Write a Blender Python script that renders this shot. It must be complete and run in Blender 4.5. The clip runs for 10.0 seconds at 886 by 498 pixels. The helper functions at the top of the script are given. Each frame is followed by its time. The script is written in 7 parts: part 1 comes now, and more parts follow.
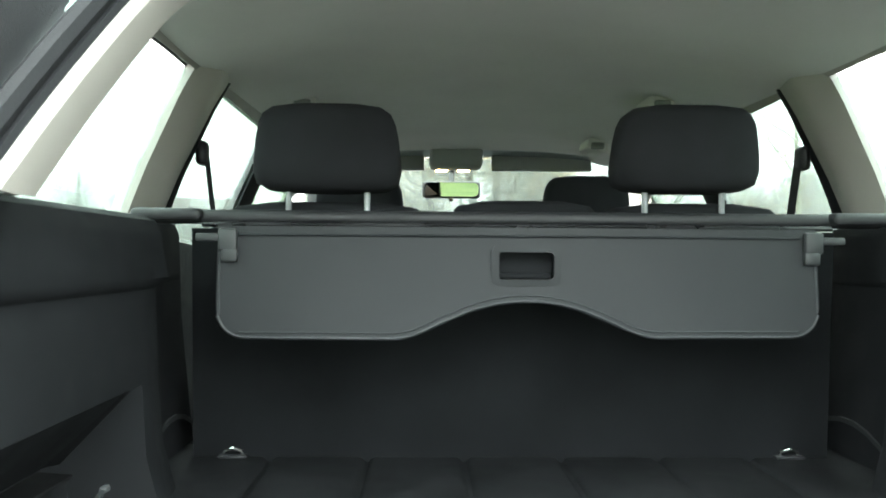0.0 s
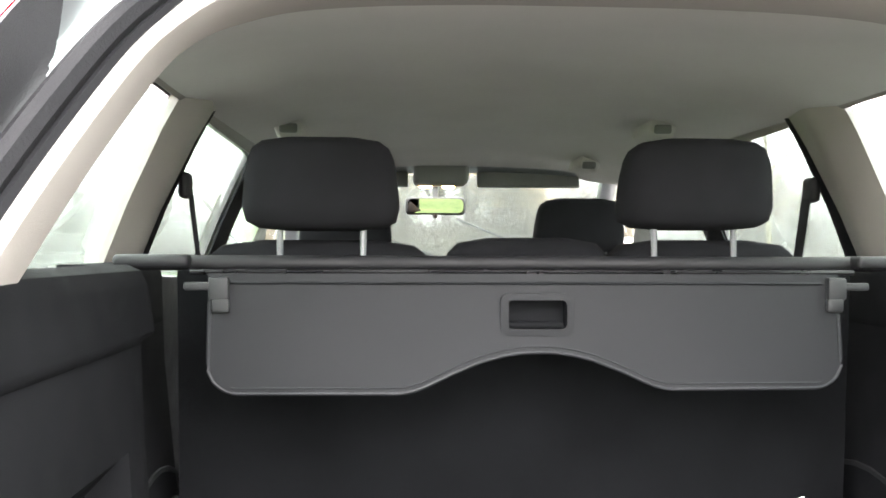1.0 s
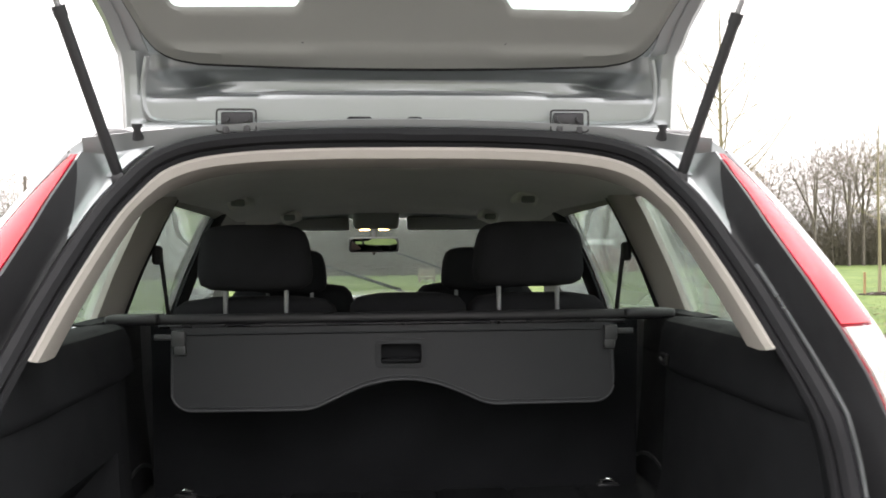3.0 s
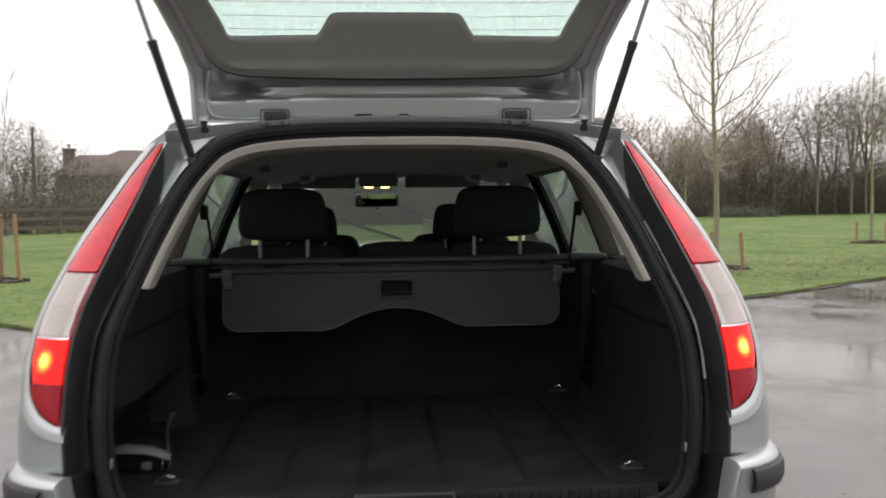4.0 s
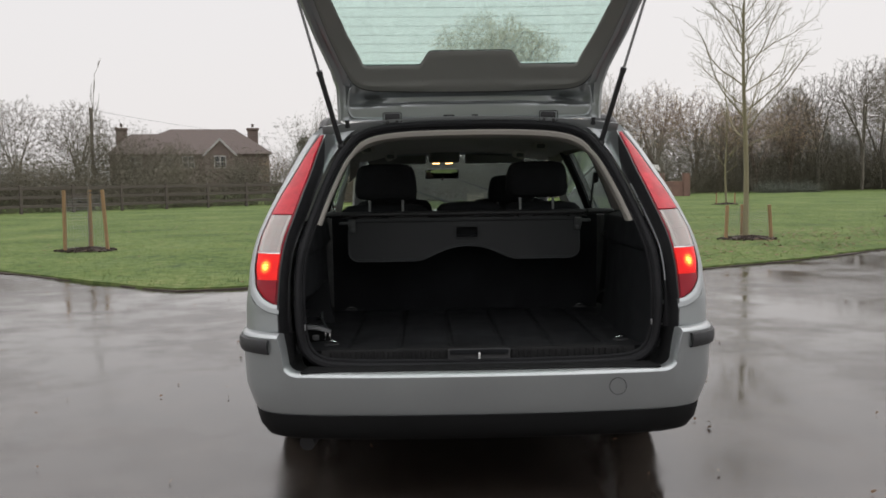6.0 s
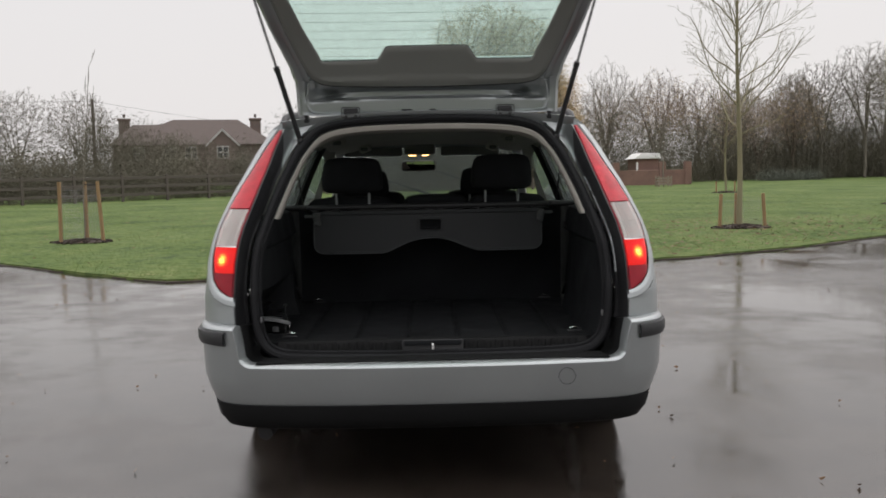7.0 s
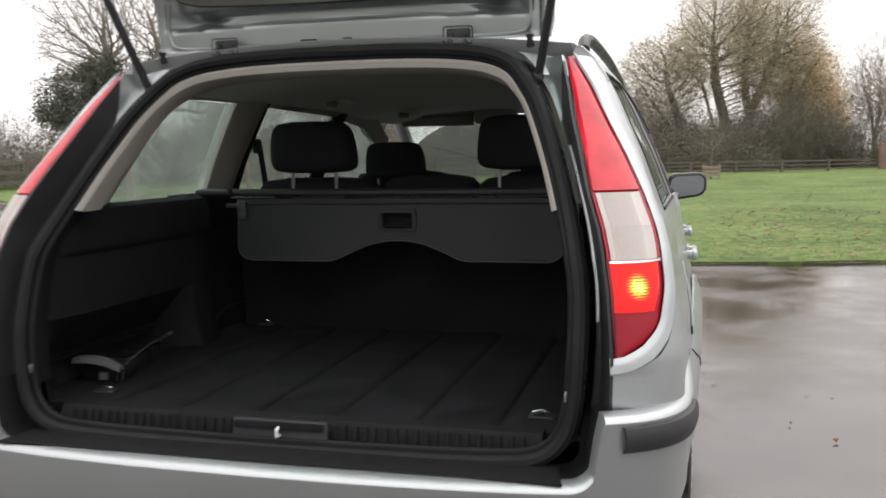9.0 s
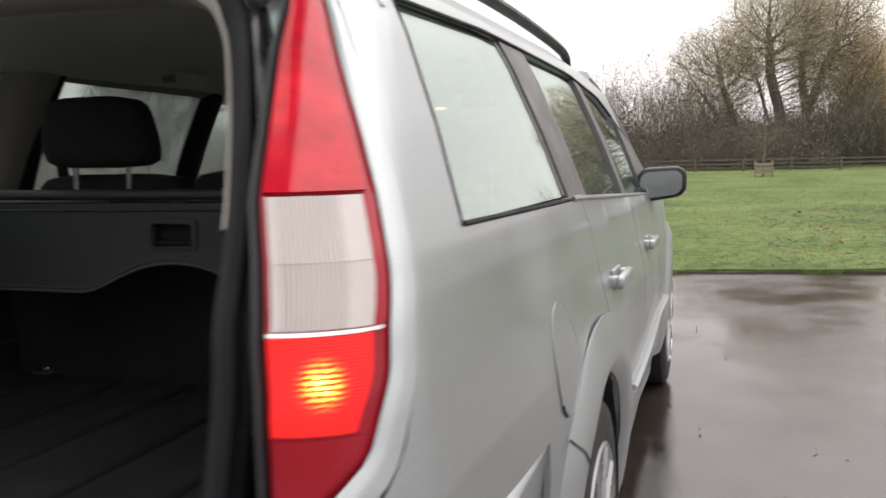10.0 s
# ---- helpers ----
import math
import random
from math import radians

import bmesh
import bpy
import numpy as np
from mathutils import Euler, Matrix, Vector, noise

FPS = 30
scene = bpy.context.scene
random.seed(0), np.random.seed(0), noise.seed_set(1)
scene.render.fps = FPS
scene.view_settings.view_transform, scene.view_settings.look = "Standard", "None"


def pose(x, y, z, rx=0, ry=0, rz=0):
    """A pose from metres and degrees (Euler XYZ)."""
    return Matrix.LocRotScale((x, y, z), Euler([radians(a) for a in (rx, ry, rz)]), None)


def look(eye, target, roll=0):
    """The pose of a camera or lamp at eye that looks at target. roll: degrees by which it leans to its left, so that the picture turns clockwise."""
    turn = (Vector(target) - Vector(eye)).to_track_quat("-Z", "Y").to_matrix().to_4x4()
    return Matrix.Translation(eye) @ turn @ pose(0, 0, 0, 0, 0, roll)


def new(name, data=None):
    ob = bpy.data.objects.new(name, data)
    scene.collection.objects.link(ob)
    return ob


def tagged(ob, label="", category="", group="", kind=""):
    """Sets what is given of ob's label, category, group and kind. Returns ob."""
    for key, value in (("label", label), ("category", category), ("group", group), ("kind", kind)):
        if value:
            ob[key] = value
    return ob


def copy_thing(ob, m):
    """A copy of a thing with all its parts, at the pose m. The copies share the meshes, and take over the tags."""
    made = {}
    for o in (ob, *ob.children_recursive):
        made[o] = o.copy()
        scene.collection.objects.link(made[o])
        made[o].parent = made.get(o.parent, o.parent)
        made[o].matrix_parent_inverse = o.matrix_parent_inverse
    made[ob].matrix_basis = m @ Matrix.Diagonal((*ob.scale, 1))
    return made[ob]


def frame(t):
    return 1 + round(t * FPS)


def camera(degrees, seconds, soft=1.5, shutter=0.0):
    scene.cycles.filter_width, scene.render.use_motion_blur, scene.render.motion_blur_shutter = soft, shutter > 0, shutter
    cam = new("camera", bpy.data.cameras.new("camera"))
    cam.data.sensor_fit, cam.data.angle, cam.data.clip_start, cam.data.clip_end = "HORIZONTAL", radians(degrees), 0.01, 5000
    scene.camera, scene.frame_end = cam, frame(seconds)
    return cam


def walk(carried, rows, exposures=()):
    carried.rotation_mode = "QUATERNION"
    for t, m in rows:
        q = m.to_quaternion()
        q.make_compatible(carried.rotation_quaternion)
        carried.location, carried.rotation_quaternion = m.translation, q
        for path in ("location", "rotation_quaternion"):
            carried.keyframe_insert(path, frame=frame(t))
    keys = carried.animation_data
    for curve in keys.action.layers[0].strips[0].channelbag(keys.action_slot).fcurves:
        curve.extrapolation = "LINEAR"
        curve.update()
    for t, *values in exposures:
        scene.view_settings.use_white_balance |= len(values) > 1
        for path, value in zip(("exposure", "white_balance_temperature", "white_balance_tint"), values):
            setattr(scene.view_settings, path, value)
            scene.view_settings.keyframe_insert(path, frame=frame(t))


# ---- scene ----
cam = camera(52.3, 10.0, soft=1.7, shutter=0.4)
PATH = [
    (0, (-0.191, -0.572, 1.014), (-0.145, 1.427, 1.031), 0.4),
    (0.5, (-0.247, -0.531, 1.079), (-0.145, 1.466, 1.091), 0.4),
    (1, (-0.256, -0.471, 1.106), (-0.138, 1.526, 1.113), 0.2),
    (1.5, (-0.189, -0.449, 1.144), (-0.067, 1.547, 1.15), -0.0),
    (2, (-0.142, -0.602, 1.191), (-0.007, 1.394, 1.207), -0.2),
    (2.5, (-0.063, -0.884, 1.223), (0.072, 1.111, 1.245), -0.3),
    (3.8, (-0.053, -1.717, 1.272), (0.112, 0.275, 1.202), -0.7),
    (4, (-0.044, -1.873, 1.275), (0.09, 0.12, 1.173), -0.6),
    (4.5, (-0.078, -2.22, 1.265), (-0.008, -0.226, 1.128), -0.5),
    (5, (-0.158, -2.565, 1.242), (-0.118, -0.571, 1.096), -0.5),
    (6.5, (-0.198, -3.33, 1.251), (-0.159, -1.337, 1.091), -0.9),
    (7, (-0.002, -3.272, 1.26), (0.026, -1.28, 1.085), -1.1),
    (7.5, (0.23, -3.101, 1.227), (0.169, -1.11, 1.046), -1.0),
    (8, (0.472, -2.697, 1.213), (0.264, -0.717, 1.024), -1.0),
    (8.5, (0.748, -2.197, 1.221), (0.374, -0.243, 1.019), -1.0),
    (9, (0.883, -1.679, 1.205), (0.374, 0.244, 0.998), -0.9),
    (9.5, (1.077, -1.152, 1.18), (0.49, 0.749, 0.978), -1.3),
    (10, (1.205, -0.636, 1.163), (0.581, 1.253, 0.956), -1.2),
]
EXPOSURE = [(0.0, 3.3, 6100, -6), (0.3, 3.5, 6380, 6), (1.0, 3.6, 6550, 12), (1.5, 3.42, 6550, 12), (2.0, 3.05, 6600, 12), (2.5, 2.55, 6650, 12), (4.0, 0.62, 6600, 11), (4.5, 0.58, 6600, 12), (5.0, 0.45, 6550, 11),
            (6.5, 0.13, 6500, 10), (7.5, 0.14, 6500, 10), (8.0, 0.27, 6550, 11), (8.5, 0.55, 6600, 11), (9.0, 0.8, 6600, 11), (9.5, 0.98, 6600, 11), (10.0, 0.66, 6650, 12)]
walk(cam, [(t, look(eye, target, roll)) for t, eye, target, roll in PATH], EXPOSURE)

# ---- world, light ----
world = bpy.data.worlds.new("overcast")
scene.world = world
world.use_nodes = True
wn, wl = world.node_tree.nodes, world.node_tree.links
sky = wn.new("ShaderNodeTexSky")
sky.sky_type, sky.sun_disc = "NISHITA", False
sky.sun_elevation, sky.sun_rotation = radians(60), radians(27)
sky.air_density, sky.dust_density = 1.5, 4.0
cloud = wn.new("ShaderNodeMix")
cloud.data_type = "RGBA"
cloud.inputs[0].default_value = 0.93
wl.new(sky.outputs[0], cloud.inputs[6])
# an overcast sky: even near the horizon, about three times as bright overhead
geo, sep, ramp = wn.new("ShaderNodeTexCoord"), wn.new("ShaderNodeSeparateXYZ"), wn.new("ShaderNodeMapRange")
wl.new(geo.outputs["Generated"], sep.inputs[0])
wl.new(sep.outputs["Z"], ramp.inputs[0])
ramp.inputs["From Min"].default_value = 0.28
ramp.inputs["To Min"].default_value, ramp.inputs["To Max"].default_value = 7.7, 22.0
tone = wn.new("ShaderNodeVectorMath")
tone.operation = "SCALE"
tone.inputs[0].default_value = (1.0, 0.968, 0.970)
wl.new(ramp.outputs[0], tone.inputs["Scale"])
wl.new(tone.outputs[0], cloud.inputs[7])
wl.new(cloud.outputs[2], wn["Background"].inputs[0])
wn["Background"].inputs[1].default_value = 0.1
sun_data = bpy.data.lights.new("sun", "SUN")
sun_data.energy, sun_data.angle, sun_data.color = 0.5, radians(70), (1, 0.97, 0.93)
sun = new("sun", sun_data)
sun.matrix_world = look((3, 6, 12), (0, 0, 0))

# ---- materials ----


def mat(name, col, rough=0.6, metal=0.0, var=0.15, scale=7.0, bump=0.0, bscale=80.0, coat=0.0, spec=0.5, rvar=0.12, col2=None, rnd=0.0):
    """Procedural surface: colour in two scales of noise, uneven gloss, fine relief."""
    m = bpy.data.materials.new(name)
    m.use_nodes = True
    n, l = m.node_tree.nodes, m.node_tree.links
    b = n["Principled BSDF"]
    tc = n.new("ShaderNodeTexCoord")
    n1, n2 = n.new("ShaderNodeTexNoise"), n.new("ShaderNodeTexNoise")
    n1.inputs["Scale"].default_value, n1.inputs["Detail"].default_value = scale, 5
    n2.inputs["Scale"].default_value, n2.inputs["Detail"].default_value = bscale, 3
    l.new(tc.outputs["Object"], n1.inputs["Vector"])
    l.new(tc.outputs["Object"], n2.inputs["Vector"])
    mx = n.new("ShaderNodeMix")
    mx.data_type = "RGBA"
    c2 = col2 or [c * (1 - 2 * var) for c in col]
    mx.inputs[6].default_value, mx.inputs[7].default_value = (*c2, 1), (*[min(1, c * (1 + (0 if col2 else var))) for c in col], 1)
    ad = n.new("ShaderNodeMath")
    ad.operation = "MULTIPLY_ADD"
    l.new(n2.outputs[0], ad.inputs[0])
    ad.inputs[1].default_value = 0.5
    ad.inputs[2].default_value = -0.25
    su = n.new("ShaderNodeMath")
    su.use_clamp = True
    l.new(n1.outputs[0], su.inputs[0])
    l.new(ad.outputs[0], su.inputs[1])
    out = su.outputs[0]
    if rnd:
        oi = n.new("ShaderNodeObjectInfo")
        r2 = n.new("ShaderNodeMath")
        r2.operation = "MULTIPLY_ADD"
        l.new(oi.outputs["Random"], r2.inputs[0])
        r2.inputs[1].default_value = rnd
        l.new(out, r2.inputs[2])
        out = r2.outputs[0]
    l.new(out, mx.inputs[0])
    l.new(mx.outputs[2], b.inputs["Base Color"])
    mr = n.new("ShaderNodeMapRange")
    mr.inputs["From Min"].default_value, mr.inputs["From Max"].default_value = 0.3, 0.7
    mr.inputs["To Min"].default_value, mr.inputs["To Max"].default_value = max(0.02, rough - rvar), min(1, rough + rvar)
    l.new(n1.outputs[0], mr.inputs[0])
    l.new(mr.outputs[0], b.inputs["Roughness"])
    b.inputs["Metallic"].default_value = metal
    b.inputs["Specular IOR Level"].default_value = spec
    b.inputs["Coat Weight"].default_value = coat
    b.inputs["Coat Roughness"].default_value = 0.08
    if bump:
        bp = n.new("ShaderNodeBump")
        bp.inputs["Strength"].default_value, bp.inputs["Distance"].default_value = bump, 0.004
        l.new(n2.outputs[0], bp.inputs["Height"])
        l.new(bp.outputs[0], b.inputs["Normal"])
    return m


def glass(name, tint, haze, haze_col=(0.8, 0.85, 0.83), drop=0.0, sweep=None):
    """Window glass: clear with a Fresnel shine, misted and beaded with rain in patches."""
    m = bpy.data.materials.new(name)
    m.use_nodes = True
    n, l = m.node_tree.nodes, m.node_tree.links
    n.remove(n["Principled BSDF"])
    tr, gl, fr, df, tl = (n.new("ShaderNodeBsdf" + k) if k != "Fresnel" else n.new("ShaderNodeLayerWeight") for k in ("Transparent", "Glossy", "Fresnel", "Diffuse", "Translucent"))
    tr.inputs[0].default_value = (*tint, 1)
    gl.inputs["Roughness"].default_value = 0.02
    gl.inputs["Color"].default_value = (0.92, 1.0, 0.955, 1)
    pw, ml = n.new("ShaderNodeMath"), n.new("ShaderNodeMath")
    pw.operation, ml.operation = "POWER", "MULTIPLY_ADD"
    l.new(fr.outputs["Facing"], pw.inputs[0])
    pw.inputs[1].default_value = 2.1
    l.new(pw.outputs[0], ml.inputs[0])
    ml.inputs[1].default_value, ml.inputs[2].default_value = 0.8, 0.03
    df.inputs[0].default_value = tl.inputs[0].default_value = (*haze_col, 1)
    mist = n.new("ShaderNodeMixShader")
    mist.inputs[0].default_value = 0.6
    l.new(df.outputs[0], mist.inputs[1])
    l.new(tl.outputs[0], mist.inputs[2])
    tc, no, vo, mr, th = (n.new("ShaderNode" + k) for k in ("TexCoord", "TexNoise", "TexVoronoi", "MapRange", "Math"))
    no.inputs["Scale"].default_value, no.inputs["Detail"].default_value = 9, 4
    vo.inputs["Scale"].default_value = 190
    l.new(tc.outputs["Object"], no.inputs["Vector"])
    l.new(tc.outputs["Object"], vo.inputs["Vector"])
    mr.inputs["From Min"].default_value, mr.inputs["From Max"].default_value = 0.3, 0.7
    mr.inputs["To Min"].default_value, mr.inputs["To Max"].default_value = haze * 0.6, min(0.9, haze * 1.4)
    l.new(no.outputs[0], mr.inputs[0])
    th.operation = "LESS_THAN"
    l.new(vo.outputs["Distance"], th.inputs[0])
    th.inputs[1].default_value = 0.28
    dr = n.new("ShaderNodeMath")
    dr.operation = "MULTIPLY_ADD"
    l.new(th.outputs[0], dr.inputs[0])
    dr.inputs[1].default_value = drop
    l.new(mr.outputs[0], dr.inputs[2])
    if sweep:
        # rain beads left beyond the wiper's reach
        reach, far, more, soft = (n.new("ShaderNode" + k) for k in ("VectorMath", "MapRange", "Math", "TexNoise"))
        reach.operation, more.operation = "DISTANCE", "MULTIPLY_ADD"
        l.new(tc.outputs["Object"], reach.inputs[0])
        reach.inputs[1].default_value = sweep[:3]
        far.inputs["From Min"].default_value, far.inputs["From Max"].default_value = sweep[3], sweep[3] + 0.012
        l.new(reach.outputs["Value"], far.inputs[0])
        soft.inputs["Scale"].default_value, soft.inputs["Detail"].default_value = 60, 4
        l.new(tc.outputs["Object"], soft.inputs["Vector"])
        l.new(far.outputs[0], more.inputs[0])
        l.new(soft.outputs[0], more.inputs[1])
        l.new(dr.outputs[0], more.inputs[2])
        dr = more
    # runs of water that have cleared the mist, downwards
    mp, run, cut, clear = n.new("ShaderNodeMapping"), n.new("ShaderNodeTexNoise"), n.new("ShaderNodeMapRange"), n.new("ShaderNodeMath")
    mp.inputs["Scale"].default_value = (110, 110, 22)
    l.new(tc.outputs["Object"], mp.inputs["Vector"])
    l.new(mp.outputs[0], run.inputs["Vector"])
    run.inputs["Scale"].default_value, run.inputs["Detail"].default_value = 1.0, 3
    cut.inputs["From Min"].default_value, cut.inputs["From Max"].default_value = 0.50, 0.62
    cut.inputs["To Min"].default_value, cut.inputs["To Max"].default_value = 1.1, 0.5
    l.new(run.outputs[0], cut.inputs[0])
    clear.operation, clear.use_clamp = "MULTIPLY", True
    l.new(dr.outputs[0], clear.inputs[0])
    l.new(cut.outputs[0], clear.inputs[1])
    a, b = n.new("ShaderNodeMixShader"), n.new("ShaderNodeMixShader")
    l.new(clear.outputs[0], a.inputs[0])
    l.new(tr.outputs[0], a.inputs[1])
    l.new(mist.outputs[0], a.inputs[2])
    l.new(ml.outputs[0], b.inputs[0])
    l.new(a.outputs[0], b.inputs[1])
    l.new(gl.outputs[0], b.inputs[2])
    l.new(b.outputs[0], n["Material Output"].inputs[0])
    return m


def glow(name, col, power):
    m = bpy.data.materials.new(name)
    m.use_nodes = True
    b = m.node_tree.nodes["Principled BSDF"]
    b.inputs["Base Color"].default_value = (*col, 1)
    b.inputs["Emission Color"].default_value = (*col, 1)
    b.inputs["Emission Strength"].default_value = power
    return m


def lens(name, col, rough=0.12, ribs=0.0, way="Z", var=0.1, scale=14):
    """Lamp plastic: clear coat over a deep colour, with fine moulded flutes."""
    m = mat(name, col, rough, 0, var, scale, 0, 60, coat=0.08, rvar=0.03, spec=0.3)
    n, l = m.node_tree.nodes, m.node_tree.links
    b = n["Principled BSDF"]
    b.inputs["Subsurface Weight"].default_value = 0.25
    b.inputs["Subsurface Radius"].default_value = (0.02, 0.01, 0.01)
    if ribs:
        tc, wv, bp = n.new("ShaderNodeTexCoord"), n.new("ShaderNodeTexWave"), n.new("ShaderNodeBump")
        wv.inputs["Scale"].default_value = ribs
        wv.bands_direction = way
        l.new(tc.outputs["Object"], wv.inputs["Vector"])
        bp.inputs["Strength"].default_value, bp.inputs["Distance"].default_value = 0.22, 0.002
        l.new(wv.outputs[0], bp.inputs["Height"])
        l.new(bp.outputs[0], b.inputs["Normal"])
    return m


SILVER = mat("silver_paint", (0.372, 0.396, 0.402), 0.41, 0.70, 0.07, 3, 0.20, 240, coat=0.35, rvar=0.08)
# body silver darkened: the shade under the raised tailgate is in this colour
SILVER_SHADED = mat("shaded_silver_paint", (0.27, 0.288, 0.292), 0.33, 0.72, 0.05, 4, 0.05, 700, coat=0.4, rvar=0.06)
BLACK = mat("black_plastic", (0.0165, 0.0169, 0.0188), 0.55, 0, 0.2, 9, 0.25, 420)
TRIMBLACK = mat("gloss_black_trim", (0.012, 0.012, 0.013), 0.28, 0, 0.2, 9, 0, 300)
# black trim greyed by dust, with the sky's reflection put into the colour too
PILLAR_TRIM = mat("dusty_sky_grey_trim", (0.082, 0.079, 0.08), 0.42, 0, 0.15, 9, 0, 300)
RUBBER = mat("rubber_seal", (0.0126, 0.0129, 0.0144), 0.6, 0, 0.25, 12, 0.2, 300, spec=0.15)
SILL = mat("sill_plastic", (0.009, 0.0093, 0.0097), 0.7, 0, 0.2, 8, 0.35, 500, spec=0.15)
TYRE = mat("tyre_rubber", (0.018, 0.018, 0.018), 0.75, 0, 0.3, 20, 0.3, 200)
ALLOY = mat("wheel_alloy", (0.5, 0.51, 0.52), 0.3, 0.9, 0.08, 10)
PALE_STEEL = mat("bright_latch_steel", (0.75, 0.75, 0.74), 0.5, 0.3, 0.1, 30)
STEEL_DK = mat("dark_hinge_steel", (0.035, 0.035, 0.037), 0.4, 0.7, 0.15, 30)
CHROME = mat("chrome", (0.7, 0.7, 0.7), 0.15, 1.0, 0.05, 20, rvar=0.05)
STEEL = mat("dull_steel", (0.32, 0.32, 0.33), 0.4, 0.8, 0.15, 30)
BEIGE = mat("beige_pillar_trim", (0.282, 0.264, 0.238), 0.62, 0, 0.05, 5, 0.2, 600)
LINER = mat("headliner_cloth", (0.56, 0.545, 0.51), 0.95, 0, 0.07, 4, 0.4, 900, spec=0.1)
VISOR = mat("grey_visor_vinyl", (0.26, 0.257, 0.248), 0.8, 0, 0.08, 6, 0.3, 500, spec=0.2)
CARPET = mat("load_bay_carpet", (0.0146, 0.0156, 0.0172), 0.97, 0, 0.3, 6, 0.6, 1100, spec=0.05)
MAT_RUB = mat("boot_mat_rubber", (0.0121, 0.0127, 0.0141), 0.7, 0, 0.35, 8, 0.4, 700, rvar=0.12, spec=0.12)
TRIM_DK = mat("dark_side_trim", (0.0098, 0.0106, 0.0119), 0.72, 0, 0.15, 6, 0.35, 700, spec=0.14)
PIPING = mat("cover_piping", (0.0256, 0.0283, 0.0311), 0.55, 0, 0.1, 9, 0.1, 400)
CLIP = mat("clip_plastic", (0.036, 0.039, 0.040), 0.5, 0, 0.1, 9, 0.2, 500)
PALE = mat("pale_grey_plastic", (0.105, 0.109, 0.112), 0.45, 0.2, 0.1, 12)
COVER = mat("luggage_cover_vinyl", (0.0179, 0.0199, 0.0218), 0.48, 0, 0.07, 5, 0.3, 800, rvar=0.08, spec=0.3)
SEAT = mat("charcoal_seat_cloth", (0.0244, 0.0248, 0.0275), 0.95, 0, 0.25, 12, 0.5, 1200, spec=0.15)
DASH = mat("dashboard_plastic", (0.0284, 0.0284, 0.0312), 0.6, 0, 0.2, 8, 0.3, 500)
BELT = mat("seat_belt_webbing", (0.0256, 0.0256, 0.0284), 0.85, 0, 0.2, 40)
GREYTRIM = mat("grey_tailgate_trim", (0.178, 0.182, 0.170), 0.6, 0, 0.06, 5, 0.25, 600)
SIDE_GLASS = glass("misted_side_glass", (0.70, 0.75, 0.73), 0.09, (0.74, 0.82, 0.77), drop=0.08)
SCREEN = glass("wet_windscreen", (0.70, 0.74, 0.72), 0.015, drop=0.02, sweep=(0.2, 3.95, 1.0, 1.0))
QUARTER_GLASS = glass("misted_quarter_glass", (0.68, 0.74, 0.71), 0.15, (0.72, 0.81, 0.76), drop=0.12)
TAIL_GLASS = glass("misted_tailgate_glass", (0.80, 0.90, 0.865), 0.12, (0.72, 0.86, 0.80), drop=0.06)
RED = lens("red_lens", (0.52, 0.008, 0.024), var=0.36, scale=11)
RED_DEEP = lens("deep_red_reflector", (0.30, 0.008, 0.02))
WHITE_LENS = lens("clear_ribbed_lens", (0.62, 0.58, 0.56), var=0.04, scale=20)


def see_through(m, share):
    """Lets part of what lies behind a lens show."""
    n, l = m.node_tree.nodes, m.node_tree.links
    t, x = n.new("ShaderNodeBsdfTransparent"), n.new("ShaderNodeMixShader")
    t.inputs[0].default_value = (0.93, 0.90, 0.88, 1)
    x.inputs[0].default_value = share
    l.new(n["Principled BSDF"].outputs[0], x.inputs[1])
    l.new(t.outputs[0], x.inputs[2])
    l.new(x.outputs[0], n["Material Output"].inputs[0])
    return m


see_through(WHITE_LENS, 0.35)
BOWL = mat("lamp_reflector", (0.85, 0.84, 0.82), 0.35, 0.6, 0.05, 30, rvar=0.08)


